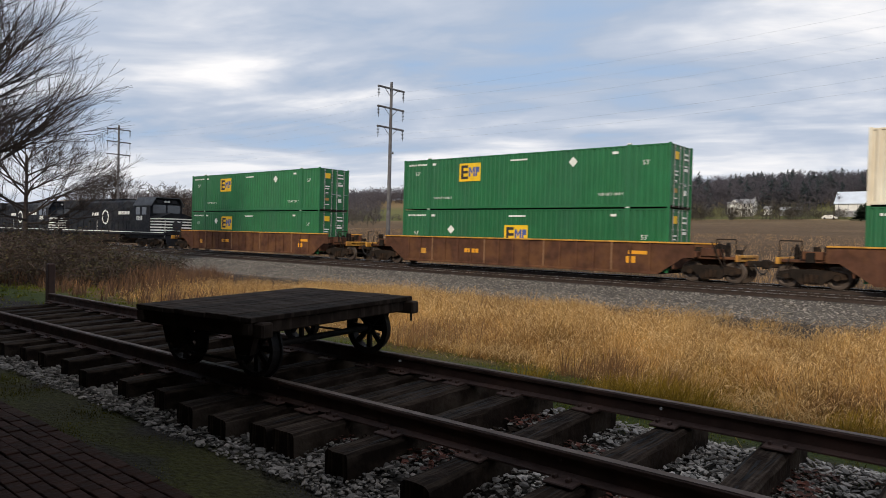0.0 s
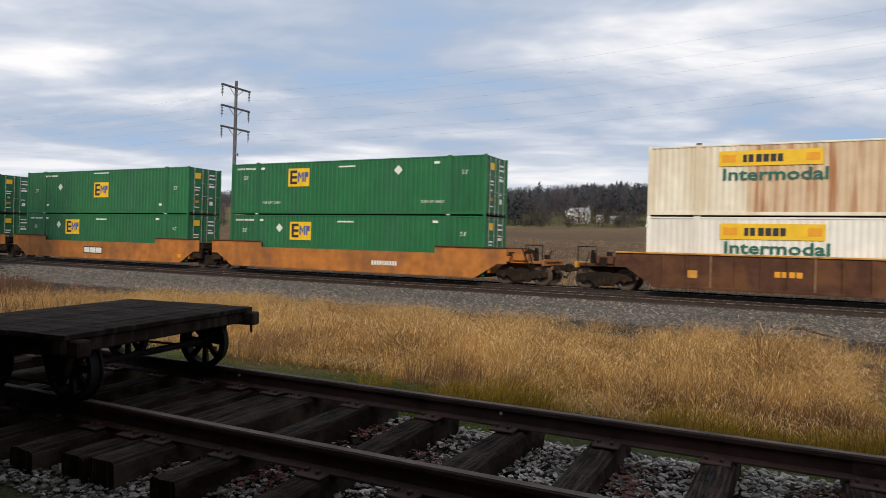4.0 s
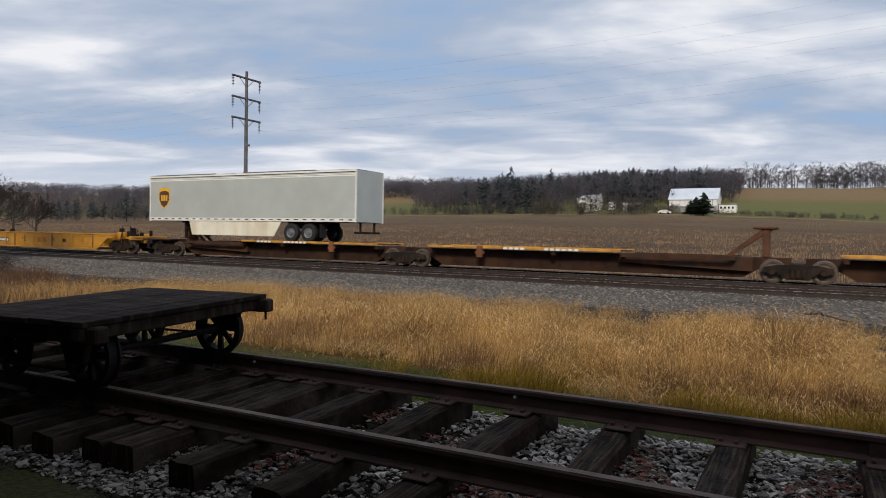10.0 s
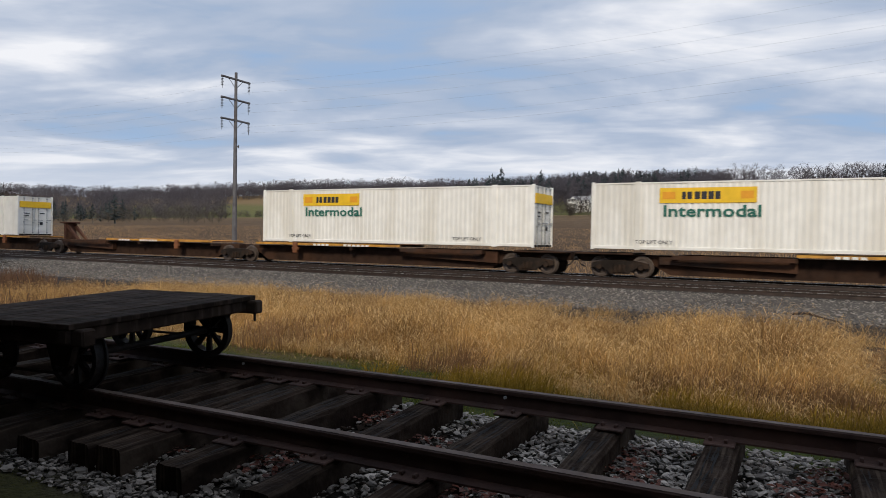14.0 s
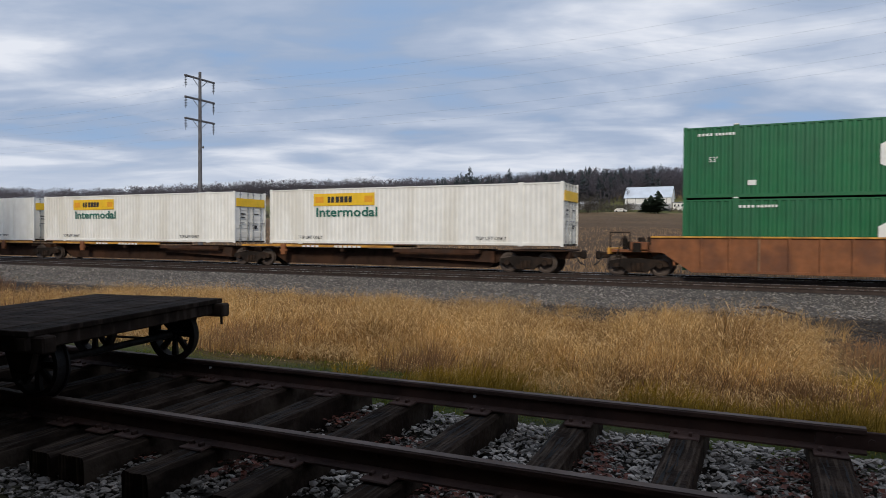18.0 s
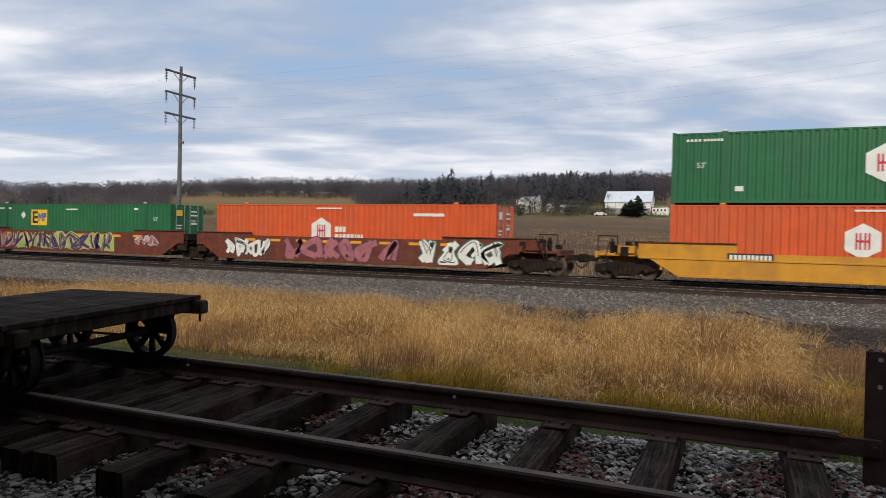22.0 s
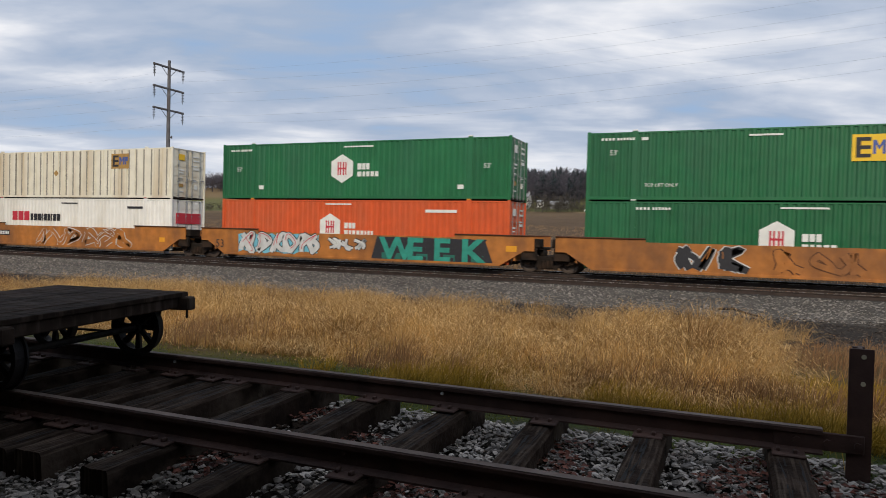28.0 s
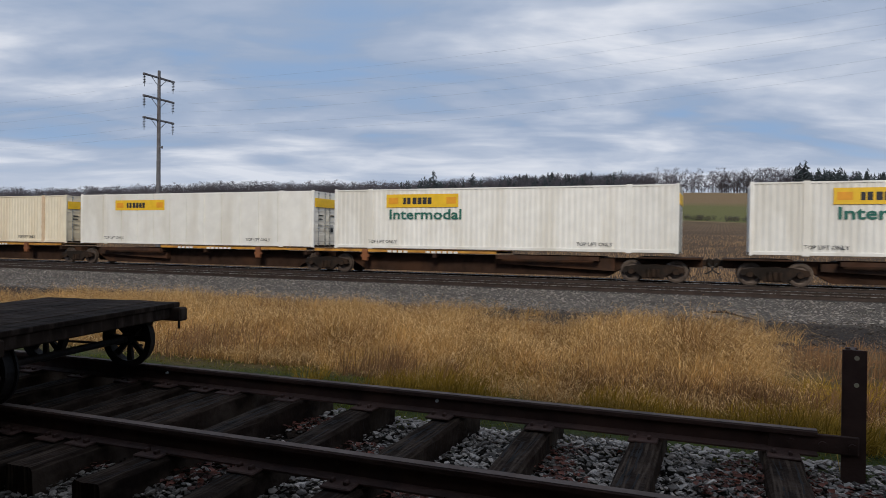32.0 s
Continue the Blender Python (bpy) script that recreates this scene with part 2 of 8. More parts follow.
RUBBER = mat("tyre_rubber", (0.018, 0.018, 0.019), 0.85, var=0.2, bump=0.1)
GLASS_DARK = mat("dark_window_glass", (0.02, 0.025, 0.03), 0.08, var=0.05, bump=0.0, spec=0.6)
TIE = mat("creosoted_timber", (0.024, 0.0155, 0.011), 0.9, spec=0.06, var=0.4, scale=6.0, stain=(0.090, 0.066, 0.047), stain_amount=0.6, stain_scale=4.0, stain_stretch=(11, 0.6, 1), obrand=0.3, bump=0.6, bump_scale=22.0)
OLD_RAIL = mat("old_rusted_rail", (0.060, 0.033, 0.025), 0.7, 0.0, spec=0.25, var=0.3, scale=5.0, stain=(0.10, 0.05, 0.035), stain_amount=0.5, stain_scale=2.0, bump=0.2)
# pale strip for the rail tops: dust, and light put into the colour
RAIL_DUST_LIT = mat("dusty_lit_rail_head", (0.125, 0.088, 0.070), 0.75, spec=0.3, var=0.3, scale=4.0, stain=(0.07, 0.04, 0.03), stain_amount=0.6, stain_scale=1.5, bump=0.1)
MAIN_RAIL = mat("used_rail_steel", (0.045, 0.031, 0.026), 0.6, 0.3, var=0.25, scale=3.0, bump=0.1)
RAIL_TOP = mat("polished_rail_head", (0.55, 0.54, 0.53), 0.28, 0.9, var=0.1, scale=3.0, bump=0.02)
MAIN_TIE = mat("main_line_timber", (0.035, 0.028, 0.024), 0.85, spec=0.18, var=0.35, scale=4.0, island=0.2, obrand=0.3, bump=0.3)
CART_WOOD = mat("black_stained_planks", (0.028, 0.0195, 0.0145), 0.88, spec=0.05, var=0.4, scale=5.0, stain=(0.070, 0.052, 0.041), stain_amount=0.6, stain_scale=2.5, stain_stretch=(0.5, 5, 1), obrand=0.3, bump=0.3, bump_scale=18.0)
CART_IRON = mat("black_cast_iron", (0.009, 0.0078, 0.007), 0.65, 0.0, spec=0.2, var=0.3, scale=6.0, stain=(0.04, 0.026, 0.02), stain_amount=0.5, bump=0.2)
CONCRETE = mat("weathered_concrete", (0.13, 0.115, 0.092), 0.9, var=0.25, scale=8.0, bump=0.5)
STONE_GREY = mat("grey_crushed_stone", (0.205, 0.182, 0.160), 0.9, var=0.2, scale=9.0, island=0.55, bump=0.3)
CINDER_STONE = mat("dark_cinder_stone", (0.075, 0.062, 0.053), 0.95, spec=0.08, var=0.3, scale=9.0, island=0.6, bump=0.3)
# ballast on the platform side: its deeper shade is put into a darker colour
VERGE_STONE = mat("shaded_verge_stone", (0.20, 0.172, 0.145), 0.92, spec=0.1, var=0.3, scale=9.0, island=0.7, bump=0.3)
BROWN_STONE = mat("dark_brown_stone", (0.035, 0.024, 0.017), 0.95, spec=0.06, var=0.3, scale=9.0, island=0.6, bump=0.3)
STONE = mat("pale_ballast_stone", (0.31, 0.272, 0.235), 0.9, spec=0.12, var=0.25, scale=9.0, island=0.7, bump=0.3)
MOSS = mat("worn_mossy_turf", (0.118, 0.104, 0.014), 0.9, spec=0.1, var=0.35, scale=2.0, stain=(0.06, 0.038, 0.018), stain_amount=0.8, stain_scale=1.6, island=0.4, bump=0.0)
LEAF = mat("fallen_red_leaves", (0.115, 0.034, 0.018), 0.75, var=0.3, scale=9.0, island=0.5, bump=0.1)
PLUME = mat("pale_grass_plumes", (0.60, 0.405, 0.180), 0.85, var=0.2, scale=0.7, island=0.2, bump=0.0)
STRAW = mat("dry_straw_grass", (0.44, 0.262, 0.090), 0.85, var=0.4, scale=1.6, stain=(0.20, 0.10, 0.034), stain_amount=0.75, stain_scale=1.1, island=0.5, bump=0.0)
RUSSET = mat("russet_weeds", (0.115, 0.062, 0.036), 0.85, var=0.25, scale=0.6, island=0.4, bump=0.0)
TURF = mat("green_grass_blades", (0.130, 0.145, 0.018), 0.85, spec=0.15, var=0.3, scale=0.6, stain=(0.26, 0.19, 0.05), stain_amount=0.75, stain_scale=0.7, island=0.5, bump=0.0)
YELLOW_GREEN = mat("yellow_green_grass", (0.28, 0.178, 0.022), 0.85, spec=0.15, var=0.3, scale=0.7, stain=(0.33, 0.21, 0.06), stain_amount=0.7, stain_scale=0.8, island=0.5, bump=0.0)
STUBBLE = mat("corn_stubble", (0.29, 0.186, 0.10), 0.9, var=0.25, scale=0.1, island=0.4, bump=0.0)
BARK = mat("grey_brown_bark", (0.055, 0.043, 0.038), 0.9, spec=0.18, var=0.25, scale=4.0, bump=0.4)
TWIG = mat("bare_twigs", (0.054, 0.036, 0.029), 0.9, var=0.2, scale=0.2, island=0.35, bump=0.0)
# distance haze is painted into the twigs as a paler, bluer grey
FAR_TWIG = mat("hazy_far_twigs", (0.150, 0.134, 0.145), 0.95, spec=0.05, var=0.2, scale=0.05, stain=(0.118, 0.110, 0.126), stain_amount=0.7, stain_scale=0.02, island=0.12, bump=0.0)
WIRE = mat("pale_wire", (0.30, 0.33, 0.38), 0.5, var=0.1, bump=0.0)
# the same haze is mixed into the far needles' colour
CONIFER = mat("hazed_conifer_needles", (0.072, 0.086, 0.088), 0.95, spec=0.05, var=0.25, scale=0.3, island=0.15, bump=0.0)
YARD_FIR = mat("yard_conifer_needles", (0.062, 0.082, 0.058), 0.95, spec=0.05, var=0.3, scale=0.5, island=0.25, bump=0.0)


def sheer(ma, share):
    """Thin foliage: part of the light that falls on it passes through."""
    nt = ma.node_tree
    p = nt.nodes["Principled BSDF"]
    tr, mx = nt.nodes.new("ShaderNodeBsdfTranslucent"), nt.nodes.new("ShaderNodeMixShader")
    nt.links.new(p.inputs["Base Color"].links[0].from_socket, tr.inputs["Color"])
    mx.inputs[0].default_value = share
    nt.links.new(p.outputs[0], mx.inputs[1])
    nt.links.new(tr.outputs[0], mx.inputs[2])
    nt.links.new(mx.outputs[0], nt.nodes["Material Output"].inputs["Surface"])


# on the far trees the larger share also softens contrast, standing in for haze
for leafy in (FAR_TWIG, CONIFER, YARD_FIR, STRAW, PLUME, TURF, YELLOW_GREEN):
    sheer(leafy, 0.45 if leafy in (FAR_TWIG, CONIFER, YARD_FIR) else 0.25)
BRAMBLE = mat("bramble_leaves", (0.040, 0.032, 0.013), 0.85, var=0.3, scale=0.5, island=0.5, bump=0.0)
HEDGE = mat("hedge_twigs", (0.085, 0.075, 0.062), 0.9, var=0.25, scale=0.2, island=0.4, bump=0.0)
RUSSET2 = mat("flattened_brown_grass", (0.21, 0.115, 0.052), 0.85, var=0.25, scale=0.6, island=0.4, bump=0.0)
POLE_WOOD = mat("grey_pole_timber", (0.125, 0.122, 0.13), 0.85, var=0.25, scale=3.0, stain=(0.07, 0.05, 0.045), stain_amount=0.5, stain_stretch=(3, 3, 0.3), bump=0.3)
INSULATOR = mat("dark_insulator", (0.07, 0.075, 0.08), 0.4, var=0.1, bump=0.0)
SIDING = mat("white_siding", (0.72, 0.71, 0.68), 0.7, var=0.1, scale=0.6, bump=0.05)
ROOF_GREY = mat("weathered_grey_roof", (0.30, 0.30, 0.31), 0.7, var=0.2, scale=0.5, bump=0.1)
ROOF_TIN = mat("pale_blue_metal_roof", (0.60, 0.66, 0.74), 0.45, 0.1, var=0.08, scale=0.4, bump=0.03)
STATION = mat("station_wall_paint", (0.13, 0.10, 0.085), 0.85, var=0.15, scale=2.0, bump=0.1)
# brick red set below its own tone, with canopy shade in the colour
BRICK = mat("shaded_red_paving_brick", (0.034, 0.0165, 0.0115), 0.9, spec=0.12, var=0.3, scale=8.0, obrand=0.3, island=0.2, bump=0.4)


# ---------------------------------------------------------------- mesh helpers
class Mesh:
    """Collects vertices and faces, and turns them into one mesh."""

    def __init__(self):
        self.v, self.f = [], []

    def add(self, verts, faces):
        k = len(self.v)
        self.v.extend(verts)
        self.f.extend(tuple(i + k for i in f) for f in faces)
        return self

    def box(self, x0, x1, y0, y1, z0, z1, c=0.0):
        """A block; c cuts its edges."""
        if c <= 0:
            v = [(x, y, z) for x in (x0, x1) for y in (y0, y1) for z in (z0, z1)]
            return self.add(v, [(0, 1, 3, 2), (4, 6, 7, 5), (0, 4, 5, 1), (2, 3, 7, 6), (0, 2, 6, 4), (1, 5, 7, 3)])
        c = min(c, (x1 - x0) / 2.01, (y1 - y0) / 2.01, (z1 - z0) / 2.01)
        bm = bmesh.new()
        bmesh.ops.create_cube(bm, size=1)
        for q in bm.verts:
            q.co = Vector(((x0 + x1) / 2 + q.co.x * (x1 - x0), (y0 + y1) / 2 + q.co.y * (y1 - y0), (z0 + z1) / 2 + q.co.z * (z1 - z0)))
        bmesh.ops.bevel(bm, geom=bm.edges[:], offset=c, segments=1, affect="EDGES")
        bm.verts.index_update()
        self.add([tuple(q.co) for q in bm.verts], [tuple(q.index for q in f.verts) for f in bm.faces])
        bm.free()
        return self

    def tube(self, a, b, r0, r1=None, n=10, caps=True):
        """A round bar from a to b."""
        r1 = r0 if r1 is None else r1
        a, b = Vector(a), Vector(b)
        d = (b - a).normalized()
        s = d.orthogonal().normalized()
        t = d.cross(s)
        ring = [(math.cos(2 * math.pi * i / n), math.sin(2 * math.pi * i / n)) for i in range(n)]
        v = [tuple(a + (s * c + t * k) * r0) for c, k in ring] + [tuple(b + (s * c + t * k) * r1) for c, k in ring]
        f = [(i, (i + 1) % n, n + (i + 1) % n, n + i) for i in range(n)]
        if caps:
            f += [tuple(range(n - 1, -1, -1)), tuple(range(n, 2 * n))]
        return self.add(v, f)

    def slab(self, pts, y0, y1):
        """A flat outline in x and z, made thick along y."""
        n = len(pts)
        v = [(x, y0, z) for x, z in pts] + [(x, y1, z) for x, z in pts]
        return self.add(v, [tuple(range(n)), tuple(range(2 * n - 1, n - 1, -1))] + [(i, n + i, n + (i + 1) % n, (i + 1) % n) for i in range(n)])

    def plan(self, pts, z0, z1):
        """A flat outline in x and y, made thick along z."""
        n = len(pts)
        v = [(x, y, z0) for x, y in pts] + [(x, y, z1) for x, y in pts]
        return self.add(v, [tuple(range(n - 1, -1, -1)), tuple(range(n, 2 * n))] + [(i, (i + 1) % n, n + (i + 1) % n, n + i) for i in range(n)])

    def loft(self, section, x0, x1):
        """An outline in y and z, drawn out along x."""
        n = len(section)
        v = [(x0, y, z) for y, z in section] + [(x1, y, z) for y, z in section]
        return self.add(v, [tuple(range(n)), tuple(range(2 * n - 1, n - 1, -1))] + [(i, n + i, n + (i + 1) % n, (i + 1) % n) for i in range(n)])

    def lathe(self, profile, centre, n=20):
        """Radius and y pairs, turned round an axis along y."""
        cx, cy, cz = centre
        v, k = [], len(profile)
        for i in range(n):
            a = 2 * math.pi * i / n
            v += [(cx + r * math.cos(a), cy + y, cz + r * math.sin(a)) for r, y in profile]
        f = [(i * k + j, i * k + j + 1, ((i + 1) % n) * k + j + 1, ((i + 1) % n) * k + j) for i in range(n) for j in range(k - 1)]
        return self.add(v, f)

    def mesh(self, name):
        me = bpy.data.meshes.new(name)
        me.from_pydata(self.v, [], self.f)
        bm = bmesh.new()
        bm.from_mesh(me)
        if len(self.f) < 20000:
            bmesh.ops.recalc_face_normals(bm, faces=bm.faces[:])
        bm.to_mesh(me)
        bm.free()
        return me


def part(name, shape, material, parent=None, label="", at=None, kind=""):
    """Links a shape as one mesh object under a thing or a part."""
    me = shape.mesh(name) if isinstance(shape, Mesh) else shape
    if not me.materials:
        me.materials.append(material)
    ob = new(name, me)
    if parent is not None:
        ob.parent = parent
    if at is not None:
        ob.matrix_basis = at if isinstance(at, Matrix) else Matrix.Translation(at)
    return tagged(ob, label=label, kind=kind)


def thing(name, label, category, group="", at=None):
    ob = new(name)
    if at is not None:
        ob.matrix_basis = at if isinstance(at, Matrix) else Matrix.Translation(at)
    return tagged(ob, label=label, category=category, group=group)


TEXTS = {}


def text_mesh(body, height, material, bold=0.0):
    """Letters in the built-in font, upright in x and z, facing -y, as a thin mesh; the origin is at the left foot."""
    key = (body, height, material.name, bold)
    if key not in TEXTS:
        cu = bpy.data.curves.new("letters", "FONT")
        cu.body, cu.size, cu.extrude, cu.offset, cu.resolution_u = body, height / 0.69, 0.003, bold, 2
        ob = bpy.data.objects.new("letters", cu)
        scene.collection.objects.link(ob)
        bpy.context.view_layer.update()
        me = bpy.data.meshes.new_from_object(ob.evaluated_get(bpy.context.evaluated_depsgraph_get()))
        bpy.data.objects.remove(ob)
        me.transform(Matrix.Rotation(radians(90), 4, "X"))
        me.materials.clear()
        me.materials.append(material)
        TEXTS[key] = me
    return TEXTS[key]


def lettering(name, body, height, material, parent, x, y, z, end=False, wide=1.0, bold=0.0):
    me = text_mesh(body, height, material, bold)
    ob = new(name, me)
    ob.parent = parent
    ob.matrix_basis = (pose(x, y, z, 0, 0, 90) if end else pose(x, y, z)) @ Matrix.Diagonal((wide, 1, 1, 1))
    return tagged(ob, label=f'"{body}" lettered in paint')


def bars(widths, x, z, h, y, gap=0.05):
    """A row of plain bars that stands for unreadable or withheld writing."""
    m = Mesh()
    for w in widths:
        m.box(x, x + w, y - 0.004, y + 0.004, z, z + h)
        x += w + gap
    return m

# ---------------------------------------------------------------- the lie of the land
RAIL_Z = 0.0                       # top of the main line's rails at x = 0
GRADE = 0.0048                     # the main line climbs towards -x
TRAIN_Y, NEAR_Y = 30.5, 25.95      # centre lines of the two main tracks
OLD_N, OLD_F, OLD_TOP = 3.58, 5.10, 0.37   # rails of the old siding, and the height of their tops
PROFILE = [(-400, 0), (2.4, 0), (2.75, -0.01), (5.5, -0.01), (5.9, 0.0), (7.0, -0.02), (12, -0.15), (16, -0.38), (20, -0.42), (22.6, -0.34), (23.9, -0.19),
           (24.6, -0.155), (32.0, -0.155), (35.1, -0.165), (35.8, -0.68), (36, -0.7)]
RIDGE = [(-4000, 44), (-1000, 46), (-727, 42), (-500, 32), (-305, 33), (-178, 29), (-98, 31), (-30, 30.2), (14, 29.0), (28, 29.6), (57, 26), (93, 20.5), (200, 15), (4000, 15)]
EDGE = [(-4000, 8), (-450, 10.7), (-230, 11), (-50, 11.6), (0, 9.6), (60, 6.7), (200, 5), (4000, 5)]


def step(a, b, t):
    t = min(max((t - a) / (b - a), 0), 1)
    return t * t * (3 - 2 * t)


def lerp_table(table, t):
    return float(np.interp(t, [a for a, _ in table], [b for _, b in table]))


def ground_z(x, y):
    if y < 36:
        z = lerp_table(PROFILE, y)
        return z - GRADE * x * step(20, 23.5, y)
    edge, ridge = lerp_table(EDGE, x), lerp_table(RIDGE, x)
    base = -0.7 - GRADE * max(min(x, 120), -120)
    if y < 260:
        k = (y - 36) / 224
        return base + (edge - base) * (0.82 * k + 0.18 * k * k)
    if y < 400:
        return edge + (ridge - edge) * step(235, 405, y) * 1.0 - (ridge - edge) * step(235, 405, 260) * (1 - step(260, 300, y))
    return ridge - (ridge - 6) * step(420, 900, y)


def zone_material(name, stops, lo, hi, wobble, wobble_scale, far=False):
    """Soil and cover in bands across the line, with ragged edges, grain and clods."""
    ma = bpy.data.materials.new(name)
    ma.use_nodes = True
    nt = ma.node_tree
    N, L = nt.nodes.new, nt.links.new
    p = nt.nodes["Principled BSDF"]
    p.inputs["Roughness"].default_value, p.inputs["Specular IOR Level"].default_value = 0.92, 0.15
    co, sep = N("ShaderNodeTexCoord"), N("ShaderNodeSeparateXYZ")
    L(co.outputs["Object"], sep.inputs[0])

    def m(op, a, b, clamp=False):
        n = N("ShaderNodeMath")
        n.operation, n.use_clamp = op, clamp
        for i, v in enumerate((a, b)):
            if isinstance(v, (int, float)):
                n.inputs[i].default_value = v
            else:
                L(v, n.inputs[i])
        return n.outputs[0]

    def noise_tex(sc, detail, stretch=(1, 1, 1)):
        mp = N("ShaderNodeMapping")
        mp.inputs["Scale"].default_value = stretch
        L(co.outputs["Object"], mp.inputs[0])
        n = N("ShaderNodeTexNoise")
        n.inputs["Scale"].default_value, n.inputs["Detail"].default_value = sc, detail
        L(mp.outputs[0], n.inputs["Vector"])
        return n.outputs["Fac"]

    y = m("ADD", sep.outputs[1], m("MULTIPLY", m("SUBTRACT", noise_tex(wobble_scale, 6), 0.5), wobble))
    r = N("ShaderNodeValToRGB")
    els = r.color_ramp.elements
    pos = lambda t: (t - lo) / (hi - lo)
    els[0].position, els[0].color = pos(stops[0][0]), (*stops[0][1], 1)
    els[1].position, els[1].color = pos(stops[-1][0]), (*stops[-1][1], 1)
    for t, c in stops[1:-1]:
        els.new(pos(t)).color = (*c, 1)
    L(m("DIVIDE", m("SUBTRACT", y, lo), hi - lo, True), r.inputs[0])
    col = r.outputs[0]
    bands = [(18.0, 0.5), (1.1, 0.3)] if not far else [(0.9, 0.35), (0.06, 0.25)]
    for sc, amount in bands:
        h = N("ShaderNodeHueSaturation")
        L(m("ADD", 1 - amount / 2 - 0.0, m("MULTIPLY", m("SUBTRACT", noise_tex(sc, 5), 0.5), amount * 3)), h.inputs["Value"])
        L(col, h.inputs["Color"])
        col = h.outputs[0]
    if far:
        # drilled rows that run away from the line
        wv = N("ShaderNodeTexWave")
        wv.inputs["Scale"].default_value, wv.inputs["Distortion"].default_value, wv.inputs["Detail"].default_value = 0.42, 3.0, 3
        wv.bands_direction = "X"
        L(co.outputs["Object"], wv.inputs["Vector"])
        h = N("ShaderNodeHueSaturation")
        L(m("ADD", 0.88, m("MULTIPLY", wv.outputs["Fac"], 0.24)), h.inputs["Value"])
        L(col, h.inputs["Color"])
        # pasture on the hillside, woodland floor beyond it
        mx = N("ShaderNodeMixRGB")
        hill = N("ShaderNodeValToRGB")
        he = hill.color_ramp.elements
        he[0].position, he[0].color = 0.0, (0.12, 0.125, 0.045, 1)
        he[1].position, he[1].color = 1.0, (0.21, 0.145, 0.075, 1)
        he.new(0.46).color = (0.135, 0.13, 0.05, 1)
        he.new(0.58).color = (0.20, 0.14, 0.075, 1)
        L(m("DIVIDE", m("SUBTRACT", m("ADD", sep.outputs[1], m("MULTIPLY", noise_tex(0.02, 4), 16)), 262), 120, True), hill.inputs[0])
        L(m("MULTIPLY", m("SUBTRACT", sep.outputs[1], 258), 0.2, True), mx.inputs[0])
        L(h.outputs[0], mx.inputs[1])
        # the ploughed plot beside the pasture
        plot = N("ShaderNodeMixRGB")
        L(m("MULTIPLY", m("SUBTRACT", sep.outputs[0], m("ADD", 24.0, m("MULTIPLY", m("SUBTRACT", sep.outputs[1], 260), 0.06))), 0.6, True), plot.inputs[0])
        L(hill.outputs[0], plot.inputs[1])
        plot.inputs[2].default_value = (0.125, 0.098, 0.07, 1)
        L(plot.outputs[0], mx.inputs[2])
        col = mx.outputs[0]
    L(col, p.inputs["Base Color"])
    b = N("ShaderNodeBump")
    b.inputs["Strength"].default_value, b.inputs["Distance"].default_value = 0.7, 0.05 if not far else 0.3
    L(noise_tex(26.0 if not far else 2.2, 4), b.inputs["Height"])
    L(b.outputs[0], p.inputs["Normal"])
    return ma


GRASS_C, STRAW_C, CINDER, GRAVEL = (0.11, 0.11, 0.025), (0.20, 0.125, 0.05), (0.052, 0.043, 0.037), (0.145, 0.130, 0.114)
NEAR_GROUND = zone_material("near_ground", [
    (1.2, (0.06, 0.05, 0.04)), (2.0, (0.05, 0.045, 0.03)), (2.15, (0.066, 0.064, 0.015)), (2.55, (0.064, 0.058, 0.018)), (2.8, (0.055, 0.045, 0.035)), (5.4, (0.055, 0.045, 0.035)),
    (5.7, (0.075, 0.095, 0.02)), (6.8, (0.09, 0.105, 0.025)), (7.4, (0.15, 0.105, 0.04)), (12.5, STRAW_C), (14.2, (0.13, 0.085, 0.05)), (15.2, (0.085, 0.06, 0.045)),
    (16.2, CINDER), (19.2, CINDER), (20.4, GRAVEL), (24.0, GRAVEL), (24.8, (0.085, 0.075, 0.066)), (31.5, (0.06, 0.052, 0.046)), (34.6, (0.05, 0.044, 0.038)), (35.4, (0.11, 0.08, 0.05)), (36.0, (0.2, 0.14, 0.08))],
    0.0, 37.0, 2.2, 0.8)
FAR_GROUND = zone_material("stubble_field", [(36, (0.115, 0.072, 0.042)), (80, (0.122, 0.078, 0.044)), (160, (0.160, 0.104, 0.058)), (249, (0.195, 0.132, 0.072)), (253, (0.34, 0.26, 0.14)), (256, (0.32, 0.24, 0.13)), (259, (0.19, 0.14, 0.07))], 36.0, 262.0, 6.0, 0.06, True)


